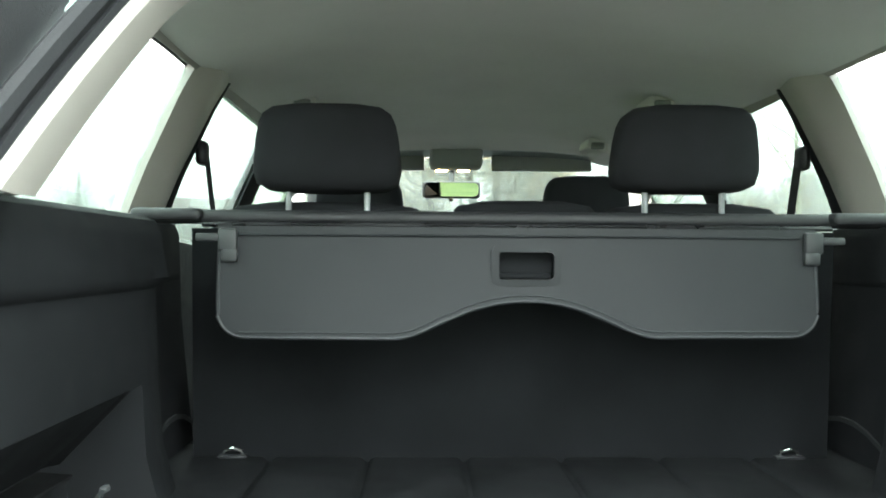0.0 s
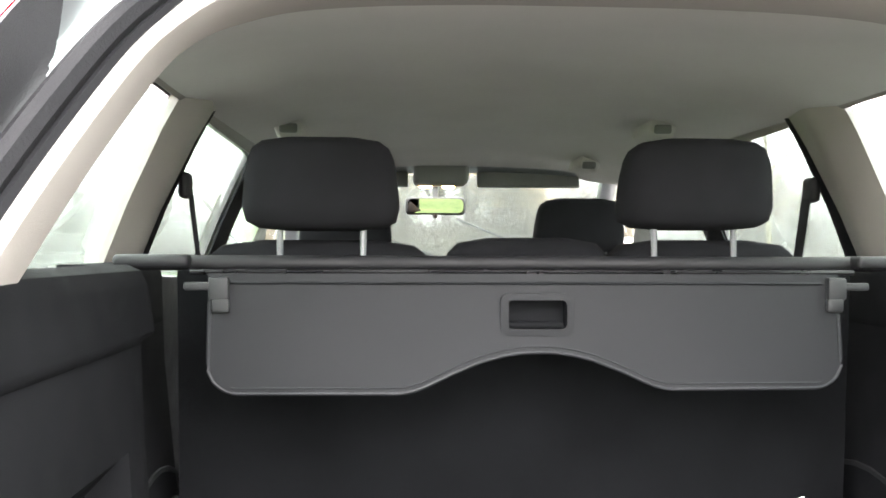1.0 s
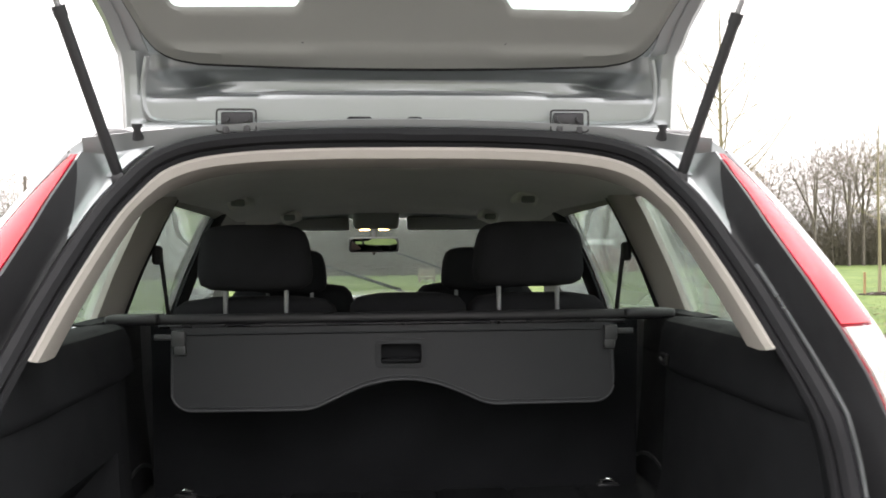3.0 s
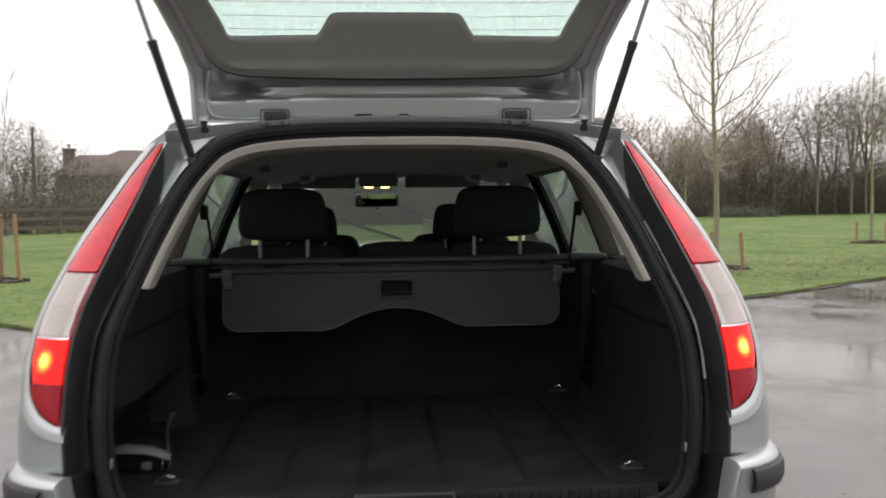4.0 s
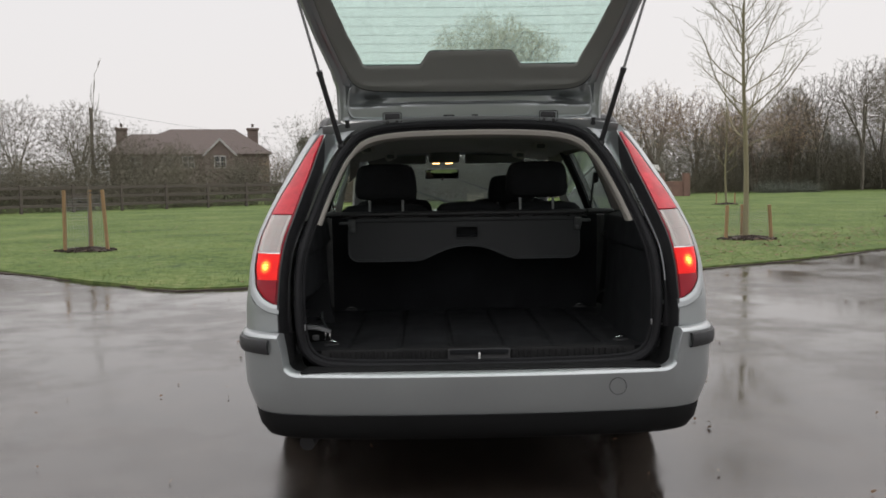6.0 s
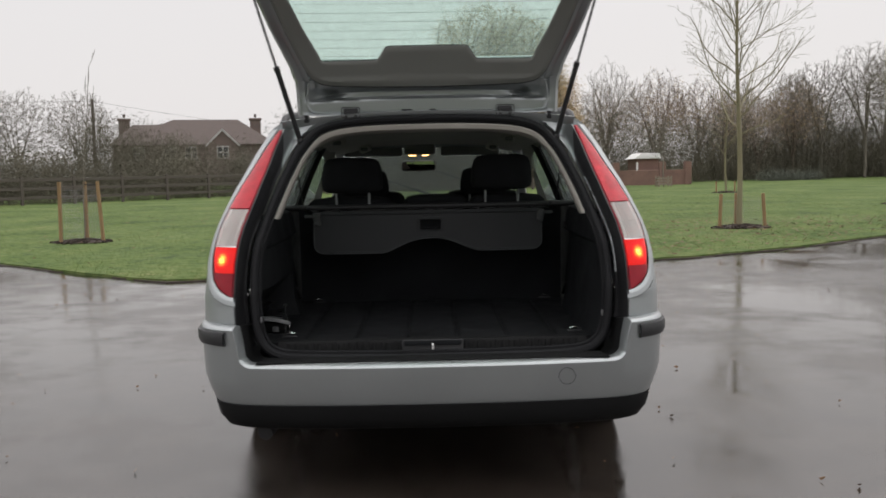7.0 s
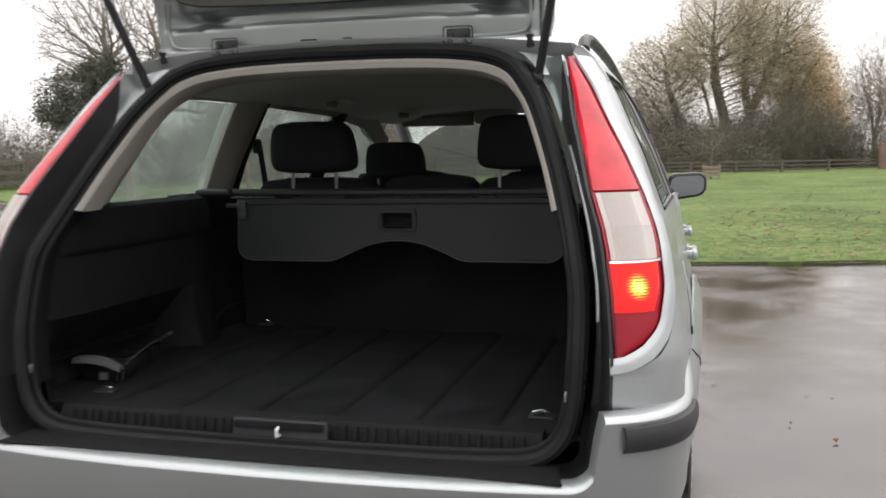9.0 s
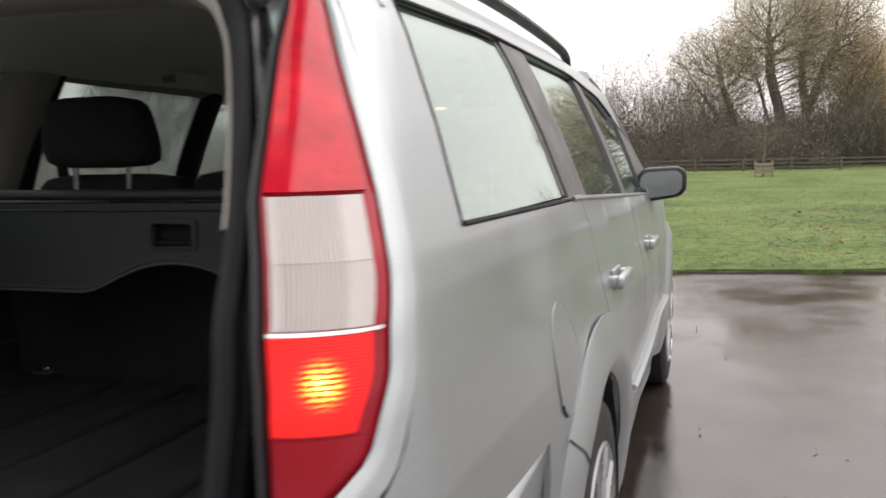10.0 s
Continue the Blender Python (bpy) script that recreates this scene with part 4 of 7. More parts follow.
both(trim_side)
tg = part("tailgate_glass", grid(lambda u, v: ((2 * u - 1) * glass_w(1.70 + 0.56 * v), gy(1.70 + 0.56 * v) + 0.018 + 0.02 * (1 - (2 * u - 1) ** 2), 1.70 + 0.56 * v), 24, 20, thick=0.005), TAIL_GLASS, car, "greenish misted heated rear glass")
tg.visible_shadow = False
HEAT = mat("heater_wire", (0.10, 0.13, 0.12), 0.6, 0, 0.1)
for k in range(16):
    z = 1.742 + 0.031 * k
    w = glass_w(z) - 0.012
    part("heater_wire", tube([(w * t, gy(z) + 0.0145 + 0.02 * (1 - t * t), z) for t in np.linspace(-1, 1, 13)], 0.0008, 3), HEAT, tg)
bm = bmesh.new()
tube([(x, gy(notch(x)) + 0.004, notch(x) + 0.001) for x in np.linspace(-0.45, 0.45, 90)], 0.0055, 6, bm=bm)
part("glass_seal", bm, RUBBER, tg)
both(lambda s: part("trim_screw", slab([(0.006 * math.cos(radians(t)), 0.006 * math.sin(radians(t))) for t in range(0, 360, 30)], 0.004, rear_at(s * 0.198, gy(1.664) - 0.0235, 1.664), 0.001), BLACK, trim))
part("gate_top_edge", rbox((1.40, 0.16, 0.05), (0, gy(2.36) + 0.02, 2.36), 0.02, 3), SILVER, gate)


def hinge(s):
    x = s * 0.328
    h = part("hinge", rbox((0.062, 0.008, 0.032), (x, 0.607, 1.511), 0.003, 2), STEEL_DK, car, "dark metal tailgate hinge")
    frame_line = [(x + a, 0.598, 1.509 + b) for a, b in rrect(0.076, 0.043, 0.006, 3)]
    part("hinge_frame", tube(frame_line, 0.0019, 6, True), BLACK, h, "black bent hinge frame")
    for k in (-0.02, 0.02):
        part("hinge_bolt", tube([(x + k, 0.604, 1.513), (x + k, 0.597, 1.513)], 0.0065, 8), STEEL_DK, h)
        part("hinge_knuckle", rbox((0.014, 0.014, 0.022), (x + k, 0.602, 1.490), 0.004, 2), BLACK, h)
    part("hinge_pin", tube([(x - 0.043, 0.603, 1.488), (x + 0.043, 0.603, 1.488)], 0.0045, 8), STEEL, h)


both(hinge)


def strut(s):
    a, b = Vector((s * 0.540, 0.560, 1.392)), Vector((s * 0.678, 0.335, 1.962))
    m = a.lerp(b, 0.505)
    st = part("gas_strut", tube([a, a.lerp(b, 0.03), a.lerp(b, 0.5), m], [0.008, 0.0108, 0.0108, 0.0108], 12), BLACK, car, "black gas strut")
    part("strut_rod", tube([m, b], 0.0055, 10), STEEL, st)
    part("strut_collar", tube([m - (b - a).normalized() * 0.012, m + (b - a).normalized() * 0.008], 0.0125, 12), BLACK, st)
    part("strut_ball", rbox((0.03, 0.03, 0.03), b, 0.01, 2), BLACK, st)
    part("strut_ball", rbox((0.028, 0.028, 0.03), a, 0.01, 2), BLACK, st)
    part("rubber_buffer", tube([(s * 0.515, 0.60, 1.475), (s * 0.515, 0.59, 1.488), (s * 0.515, 0.59, 1.50)], [0.012, 0.007, 0.011], 10), BLACK, gate)


both(strut)
part("wiring_strip", rbox((0.40, 0.012, 0.016), (-0.01, 0.618, 1.502), 0.005, 2), RUBBER, gate, "black rubber wiring cover")
for x in (-0.09, 0.02):
    part("grommet", rbox((0.05 if x < 0 else 0.03, 0.012, 0.018), (x, 0.622, 1.512), 0.006, 2), RUBBER, gate)

# ---- inside the car ----
# headliner
def liner_z(x, y):
    return roof_z(x, max(0.6, y)) - lerp(y, (0.6, 0.035), (1.0, 0.045), (2.6, 0.042), (3.08, -0.004)) - 0.02 * (x / 0.6) ** 4 - 0.02 * (1 - step(0.85, 1.02, y) * step(0.52, 0.42, abs(x)))


part("headliner", grid(lambda u, v: ((2 * v - 1) * 0.66, 0.655 + 2.42 * u, liner_z((2 * v - 1) * 0.60, 0.655 + 2.42 * u) + 0.014 * step(0.8, 1.0, abs(2 * v - 1)) - 0.004 * step(0.12, 0.0, u)), 30, 20, thick=0.006), LINER, car, "grey-beige cloth headliner")


# pillar trims between the windows
def inside_x(y, z):
    return side_x(y, z) - 0.032


def pillars(s):
    def dpillar(u, v):
        z = 1.085 + 0.325 * u
        i = min(range(N // 2), key=lambda k: abs(LOOP[k][1] - z - 0.012) + (0 if LOOP[k][0] > 0.40 else 9))
        a = loop_at(i, 0.044, 0.10)
        m = Vector((lerp(z, (1.085, 0.665), (1.35, 0.612), (1.41, 0.59)), lerp(z, (1.085, 0.52), (1.35, 0.76), (1.41, 0.80)), z))
        b = Vector((inside_x(quarter_rear(z), z), quarter_rear(z) + 0.09, z))
        p = a.lerp(m, v * 2) if v < 0.5 else m.lerp(b, v * 2 - 1)
        p.z = z
        p.y += 0.0
        p.x *= s
        return p
    part("rear_pillar_trim", grid(dpillar, 16, 8, thick=0.006), BEIGE, car, "beige rear pillar trim")

    def cpillar(u, v):
        z = 1.07 + 0.35 * u
        y = 1.325 + lerp(v, (0, 0.008), (0.1, -0.006), (0.4, 0.045), (0.5, 0.062), (0.6, 0.08), (1, lerp(z, (1.05, 0.137), (1.20, 0.15), (1.42, 0.178))))
        return (s * (inside_x(y, z) - lerp(v, (0, -0.017), (0.1, 0.002), (0.4, 0.032), (0.5, 0.038), (0.6, 0.040), (1, 0.022))), y, z)
    part("quarter_window_seal", tube([(s * (inside_x(1.325, z) - 0.006), 1.326, z) for z in np.linspace(1.075, 1.41, 10)], 0.003, 6), RUBBER, car)
    part("middle_pillar_trim", grid(cpillar, 14, 10, thick=0.006), BEIGE, car, "beige pillar trim")

    def cseal(u, v):
        z = 1.05 + 0.37 * u
        y = lerp(z, (1.05, 1.462), (1.20, 1.475), (1.42, 1.50)) + lerp(z, (1.05, 0.10), (1.42, 0.05)) * v
        return (s * (inside_x(y, z) - lerp(v, (0, 0.024), (0.5, 0.03), (0.8, 0.018), (1, 0.0))), y, z)
    part("door_edge_trim", grid(cseal, 14, 5, thick=0.006), TRIM_DK, car)

    def bpillar(u, v):
        z = 0.6 + 0.83 * u
        y = 2.25 + 0.14 * v
        return (s * (inside_x(y, z) - 0.02 * math.sin(v * math.pi)), y, z)
    part("door_pillar_trim", grid(bpillar, 14, 5, thick=0.006), TRIM_DK, car)

    def cant(u, v):
        y = 0.78 + 2.25 * u
        z = win_top(y) - 0.012 + 0.055 * v
        return (s * (inside_x(y, min(z, 1.44)) - 0.035 * v), y, z)
    part("cant_trim", grid(cant, 30, 4, thick=0.006), BEIGE, car)
    for y0, y1, m in ((1.60, 2.32, DASH), (2.32, 3.5, DASH)):
        part("door_card", grid(lambda u, v: (s * (side_x(y0 + (y1 - y0) * u, 0.4 + 0.6 * v) - 0.06 - 0.02 * math.sin(v * 3.1)), y0 + (y1 - y0) * u, 0.4 + (belt(y0 + (y1 - y0) * u) - 0.40) * v), 10, 8, thick=0.01), m, car)

    # side trim of the load bay: ledge, rounded shoulder, wall
    def wall(u, v):
        y = 0.20 + 1.25 * u
        rows = [(0.81, 1.074), (0.74, 1.082), (0.69, 1.084), (0.668, 1.074), (0.655, 1.05), (0.648, 1.0), (0.643, 0.974), (0.648, 0.962), (0.657, 0.955), (0.65, 0.80), (0.64, 0.68), (0.618, 0.60), (0.61, 0.57)]
        x, z = rows[round(v * (len(rows) - 1))]
        end = step(1.06, 1.12, y)
        if v < 0.55:
            x += (0.80 - x) * end * 0.55
            z -= end * 0.012 * (1 if v < 0.3 else 0)
        else:
            x += (0.79 - x) * end * 0.5 + 0.01 * step(0.95, 1.06, y)
        z = min(z, 1.084 - 0.0 * y)
        if s < 0 and z < 0.78:
            x += 0.14 * step(0.20, 0.30, y) * step(0.93, 0.86, y)
        lim = None
        for k in range(N // 2, 0, -1):
            if LOOP[k][1] >= z and LOOP[k][0] > 0.4:
                lim = LOOP[k][0]
                break
        if lim and z < 1.06:
            e = step(0.0, 0.16, u)
            x = (lim - 0.004) * (1 - e) + x * e
        return (s * x, max(y, gate_y(z) + 0.075), z)
    part("load_bay_side_trim", grid(wall, 50, 12, thick=0.006), TRIM_DK, car, "dark moulded load bay side trim")
    # pocket edge, boss with screw, upper ledge clip
    if s > 0:
        b = part("bag_hook", rbox((0.014, 0.045, 0.03), (s * 0.641, 0.98, 0.985), 0.006, 3), SILL, car)
        part("hook_pin", tube([(s * 0.645, 0.98, 0.985), (s * 0.631, 0.98, 0.985), (s * 0.628, 0.98, 0.990)], 0.004, 8), CLIP, b)
    def recess(u, v):
        y = 1.04 + 0.42 * u
        x, z = ((0.70, 0.60), (0.728, 0.88), (0.735, 1.06), (0.745, 1.082), (0.80, 1.084))[round(v * 4)]
        return (s * x, y, z)
    part("side_trim_recess", grid(recess, 6, 4, thick=0.005), TRIM_DK, car)
    # seat belt: guide and webbing
    g = part("belt_guide", rbox((0.026, 0.05, 0.058), (s * 0.702, 1.53, 1.25), 0.012, 3), BLACK, car, "black seat belt guide")
    part("seat_belt", grid(lambda u, v: (s * (0.694 - 0.03 * u), 1.508 + 0.045 * v + 0.02 * u, 1.25 - 0.28 * u), 6, 2, thick=0.002), BELT, g, "black seat belt webbing")


both(pillars)

# load floor mat with raised ribs between grooves
GROOVES = [-0.503, -0.302, -0.101, 0.101, 0.302, 0.493]


def floor_z(x, y):
    d = min(abs(x - g) for g in GROOVES)
    return 0.598 - 0.006 * step(0.008, 0.003, d) - 0.004 * step(0.016, 0.008, d)


xs = sorted(set([-0.755, -0.68, -0.612, 0.612, 0.68, 0.755] + [round(g + d, 4) for g in GROOVES for d in (-0.016, -0.008, -0.004, 0, 0.004, 0.008, 0.016)] + [round(-0.6 + 0.05 * k, 3) for k in range(25)]))
part("load_floor", grid(lambda u, v: (xs[round(u * (len(xs) - 1))], 0.235 + 1.20 * v, floor_z(xs[round(u * (len(xs) - 1))], 0)), len(xs) - 1, 20, thick=0.015), MAT_RUB, car, "black ribbed load floor mat")
for sx, y in ((-1, 0.342), (1, 0.342), (-1, 1.30), (1, 1.30)):
    x = sx * 0.577
    h = part("lashing_eye", tube([(x - 0.018, y, 0.600), (x - 0.018, y - 0.004, 0.612), (x, y - 0.006, 0.617), (x + 0.018, y - 0.004, 0.612), (x + 0.018, y, 0.600)], 0.0035, 8), CHROME, car, "chrome lashing eye")
    part("eye_plate", rbox((0.06, 0.03, 0.006), (x, y, 0.601), 0.002, 2), BLACK, h)
# sill trim: ribs and latch
sill = part("loading_sill", grid(lambda u, v: ((2 * u - 1) * 0.60, (0.185, 0.192, 0.205, 0.24)[round(v * 3)], (0.556, 0.585, 0.604, 0.606)[round(v * 3)]), 20, 3, thick=0.006), SILL, car, "black ribbed loading sill trim")
rib = rbox((0.012, 0.008, 0.036), (0, 0, 0), 0.003, 1, Matrix.Rotation(radians(-14), 4, "X"))
rib_ob = part("sill_rib", rib, SILL, sill)
rib_ob.location = (-0.56, 0.186, 0.583)
for k in range(1, 48):
    x = -0.56 + 0.0238 * k
    if abs(x) < 0.125 or x > 0.57:
        continue
    o = rib_ob.copy()
    scene.collection.objects.link(o)
    o.location = (x, 0.186, 0.583)
    o.scale = (1 if k % 3 else 0.5, 1, 1)
part("latch_housing", slab(rrect(0.236, 0.052, 0.006), 0.014, rear_at(0, 0.168, 0.582, -8), 0.003), BLACK, sill, "black latch housing")
# near-black strip on the housing's face in place of a shaded recess
part("latch_recess_shade", slab(rrect(0.222, 0.018, 0.004), 0.004, rear_at(0, 0.1605, 0.5965, -8), 0.001), CARPET, sill)
part("latch_striker", tube([(0, 0.170, 0.571), (0, 0.153, 0.574), (0, 0.152, 0.588), (0, 0.168, 0.596)], 0.0038, 8), PALE_STEEL, sill, "steel latch striker")


# retractable luggage cover
cover = thing("luggage_cover", "grey vinyl roller luggage cover hanging half down behind the rear seats", "luggage cover", at=(0, 0, 0))
part("cassette", tube([(-0.70, 1.135, 1.086), (0.68, 1.135, 1.086)], 0.014, 14), BLACK, cover, "black roller cassette")
both(lambda s: part("cassette_end", rbox((0.13, 0.07, 0.024), (s * 0.655 - 0.01, 1.13, 1.089), 0.010, 3), BLACK, cover))
part("cassette_lip", tube([(-0.60, 1.112, 1.071), (0.58, 1.112, 1.071)], 0.005, 8), TRIMBLACK, cover)


def hem(x):
    """Lower edge of the hanging panel."""
    z = 0.862 + 0.006 * step(-0.2, 0.5, x)
    z += lerp(abs(x), (0, 0.068), (0.03, 0.067), (0.06, 0.0625), (0.098, 0.053), (0.148, 0.033), (0.19, 0.013), (0.208, 0.006), (0.225, 0.0015), (0.24, 0))
    c = 0.055
    for e in (-0.566, 0.542):
        d = abs(x - e)
        if d < c:
            z += c - math.sqrt(max(0, c * c - (c - d) ** 2))
    return z


def cover_y(x, z):
    return 1.098 - 0.02 * (1.06 - z) / 0.2 + 0.004 * math.sin(x * 9) * (1.06 - z) / 0.2


panel = part("hanging_panel", grid(lambda u, v: (-0.566 + 1.108 * u, cover_y(-0.566 + 1.108 * u, hem(-0.566 + 1.108 * u) + (1.068 - hem(-0.566 + 1.108 * u)) * v), hem(-0.566 + 1.108 * u) + (1.068 - hem(-0.566 + 1.108 * u)) * v), 120, 14, keep=lambda c: not (abs(c.x) < 0.053 and abs(c.z - 0.998) < 0.026), thick=0.005), COVER, cover, "dark grey vinyl panel with a curved lower edge")
hx = np.linspace(-0.564, 0.540, 110)
part("hem_piping", tube([(x, cover_y(x, hem(x)) - 0.004, hem(x) + 0.002) for x in hx], 0.003, 6), PIPING, panel)
part("hem_piping", tube([(-0.561, cover_y(-0.561, z) - 0.004, z) for z in np.linspace(0.905, 1.02, 8)], 0.003, 6), PIPING, panel)
part("hem_piping", tube([(0.537, cover_y(0.537, z) - 0.004, z) for z in np.linspace(0.915, 1.02, 8)], 0.003, 6), PIPING, panel)
part("hem_seam", tube([(x, cover_y(x, hem(x)) - 0.0052, hem(x) + 0.012) for x in hx[4:-4]], 0.0012, 5), PIPING, panel)
part("stiffener_line", tube([(x, cover_y(x, 1.03) - 0.003, 1.052) for x in np.linspace(-0.53, 0.51, 20)], 0.003, 5), COVER, panel)


def clip(s):
    x = 0.540 * s - 0.006
    bm = rbox((0.034, 0.018, 0.040), (x, 1.085, 1.043), 0.005, 2)
    rbox((0.05, 0.012, 0.014), (x + s * 0.034, 1.085, 1.047), 0.004, 2, bm=bm)
    rbox((0.03, 0.016, 0.025), (x - s * 0.004, 1.083, 1.014), 0.005, 2, bm=bm)
    part("end_clip", bm, CLIP, panel, "grey plastic end clip")


both(clip)
bm = bmesh.new()
o1, o2 = rrect(0.128, 0.074, 0.014), rrect(0.104, 0.05, 0.010)
for a, b, da, db in ((o1, o1, 0.0, -0.007), (o1, o2, -0.007, -0.008), (o2, o2, -0.008, 0.025)):
    va = [bm.verts.new((x, da, z)) for x, z in a]
    vb = [bm.verts.new((x, db, z)) for x, z in b]
    for i in range(len(va)):
        j = (i + 1) % len(va)
        bm.faces.new((va[i], va[j], vb[j], vb[i]))
bmesh.ops.remove_doubles(bm, verts=bm.verts, dist=1e-5)
bmesh.ops.translate(bm, verts=bm.verts, vec=(0.0, 1.088, 0.998))
part("grip_frame", bm, COVER, panel, "dark moulded grip frame")
part("grip_cup", slab(rrect(0.102, 0.048, 0.01), 0.004, rear_at(0.0, 1.113, 0.998)), TRIM_DK, panel)
part("grip_lip", rbox((0.098, 0.020, 0.012), (0.0, 1.102, 0.979), 0.005, 3), TRIM_DK, panel)


# seats
def headrest(s_, x, y, z, w, h, d, name="headrest", posts=True):
    def fn(u, v):
        t = 2 * math.pi * u
        k = (0.03, 0.45, 0.80, 0.95, 1.0, 1.0, 1.0, 0.99, 0.95, 0.84, 0.55, 0.03)[round(v * 11)]
        zz = (0, 0.0, 0.03, 0.1, 0.25, 0.4, 0.6, 0.78, 0.89, 0.96, 1, 1)[round(v * 11)] * h
        ct, st_ = math.cos(t), math.sin(t)
        ex = abs(ct) ** 0.42 * (1 if ct >= 0 else -1)
        ey = abs(st_) ** 0.55 * (1 if st_ >= 0 else -1)
        k *= 1.035 - 0.13 * (zz / h) ** 2
        return (x + ex * w / 2 * k, y + ey * d / 2 * k - 0.03 * (zz / h - 0.5), z + zz)
    bm = grid(fn, 40, 11)
    bmesh.ops.remove_doubles(bm, verts=bm.verts, dist=1e-4)
    hr = part(name, bm, SEAT, s_, "charcoal cloth headrest", angle=60)
    if posts:
        for dx in (-0.083, 0.083):
            part("headrest_post", tube([(x + dx, y, z - 0.10), (x + dx, y, z + 0.02)], 0.0068, 10), STEEL, hr, "bright metal post")
    return hr


rear_seat = thing("rear_seat", "charcoal cloth rear bench seat with two headrests", "car seat")
for x, w in ((-0.40, 0.46), (0.03, 0.34), (0.40, 0.40)):
    def back(u, v):
        t = 2 * math.pi * u
        k = (0.02, 0.6, 0.92, 1, 1, 1, 1, 0.97, 0.85, 0.5, 0.02)[round(v * 10)]
        top = 1.130 if x in (-0.40,) else (1.136 if x == 0.03 else 1.133)
        zz = 0.42 + (top - 0.42) * (0, 0, 0.02, 0.1, 0.4, 0.7, 0.9, 0.955, 0.985, 1, 1)[round(v * 10)]
        c, q = math.cos(t), math.sin(t)
        return (x + abs(c) ** 0.35 * (1 if c >= 0 else -1) * w / 2 * k, 1.42 - (zz - 1.1) * -0.22 * -1 + abs(q) ** 0.5 * (1 if q >= 0 else -1) * 0.075 * k, zz)
    bm = grid(back, 36, 10)
    bmesh.ops.remove_doubles(bm, verts=bm.verts, dist=1e-4)
    part("backrest", bm, SEAT, rear_seat, angle=60)
part("back_panel", grid(lambda u, v: ((2 * u - 1) * 0.66, 1.325 - 0.03 * v, 0.58 + 0.49 * v), 16, 8, thick=0.02), CARPET, rear_seat, "black carpeted seat back")
part("seat_cushion", rbox((1.28, 0.52, 0.16), (0, 1.75, 0.52), 0.05, 4), SEAT, rear_seat)
headrest(rear_seat, -0.392, 1.350, 1.148, 0.304, 0.182, 0.150)
headrest(rear_seat, 0.3675, 1.350, 1.153, 0.304, 0.182, 0.150)


def front_seat(x, driver):
    fs = thing("front_seat", "charcoal cloth front seat with a headrest", "car seat", "front seats")
    def back(u, v):
        t = 2 * math.pi * u
        k = (0.02, 0.6, 0.92, 1, 1.02, 1, 0.97, 0.92, 0.82, 0.5, 0.02)[round(v * 10)]
        zz = 0.50 + 0.635 * (0, 0, 0.02, 0.1, 0.4, 0.7, 0.87, 0.94, 0.98, 1, 1)[round(v * 10)]
        c, q = math.cos(t), math.sin(t)
        return (x + abs(c) ** 0.4 * (1 if c >= 0 else -1) * 0.25 * k, 2.42 - (zz - 1.1) * 0.25 + abs(q) ** 0.6 * (1 if q >= 0 else -1) * 0.08 * k, zz)
    bm = grid(back, 36, 10)
    bmesh.ops.remove_doubles(bm, verts=bm.verts, dist=1e-4)
    part("backrest", bm, SEAT, fs, angle=60)
    part("seat_cushion", rbox((0.50, 0.50, 0.16), (x, 2.72, 0.50), 0.05, 4), SEAT, fs)
    headrest(fs, x, 2.30, 1.105 if driver else 1.10, 0.275, 0.167, 0.10)
    return fs


front_seat(0.33, True)
front_seat(-0.39, False)

# dashboard, steering wheel
part("dashboard", grid(lambda u, v: ((2 * u - 1) * 0.70, 3.95 - 0.62 * v, lerp(v, (0, 0.985), (0.4, 0.98), (0.75, 0.94), (0.9, 0.86), (1, 0.70)) + 0.03 * math.exp(-(((2 * u - 1) * 0.7 - 0.37) / 0.2) ** 2) * math.sin(v * 3.1)), 24, 12, thick=0.02), DASH, car, "black dashboard")
bm = tube([(0.37 + 0.185 * math.cos(radians(t)), 3.18 - 0.185 * math.sin(radians(t)) * 0.42 * -1, 0.90 + 0.185 * math.sin(radians(t)) * 0.9) for t in range(0, 360, 15)], 0.016, 8, True)
rbox((0.14, 0.05, 0.12), (0.37, 3.20, 0.89), 0.03, 3, bm=bm)
tube([(0.19, 3.18, 0.9), (0.55, 3.18, 0.9)], 0.014, 6, bm=bm)
part("steering_wheel", bm, DASH, car)
part("cabin_floor", rbox((1.5, 2.6, 0.03), (0, 2.75, 0.33), 0.01, 1), CARPET, car)

# rear-view mirror, overhead console, visors, grab handles
m = part("rear_view_mirror", rbox((0.242, 0.035, 0.072), (-0.072, 3.19, 1.293), 0.024, 4), BLACK, car, "black interior mirror")
part("mirror_glass", slab(rrect(0.226, 0.058, 0.022), 0.003, rear_at(-0.072, 3.169, 1.293, 3.0) @ Matrix.Rotation(radians(-2.5), 4, "Y")), MIRROR, m)
part("mirror_stalk", tube([(-0.072, 3.20, 1.32), (-0.068, 3.25, 1.365), (-0.065, 3.24, 1.40)], 0.012, 8), BLACK, m)
part("mirror_lever", rbox((0.018, 0.02, 0.016), (-0.072, 3.18, 1.252), 0.005, 2), BLACK, m)
con = part("overhead_console", rbox((0.21, 0.16, 0.085), (-0.06, 3.03, 1.408), 0.02, 3), VISOR, car, "grey overhead console")
for x in (-0.115, -0.025):
    part("reading_lamp", rbox((0.05, 0.035, 0.014), (x, 3.095, 1.367), 0.006, 2), DOME, con, "lit orange reading lamp")
for x, w in ((0.287, 0.405), (-0.385, 0.40)):
    part("sun_visor", rbox((w, 0.022, 0.070), (x, 3.055, 1.394), 0.009, 3, Matrix.Rotation(radians(-14), 4, "X")), VISOR, car, "folded grey sun visor")
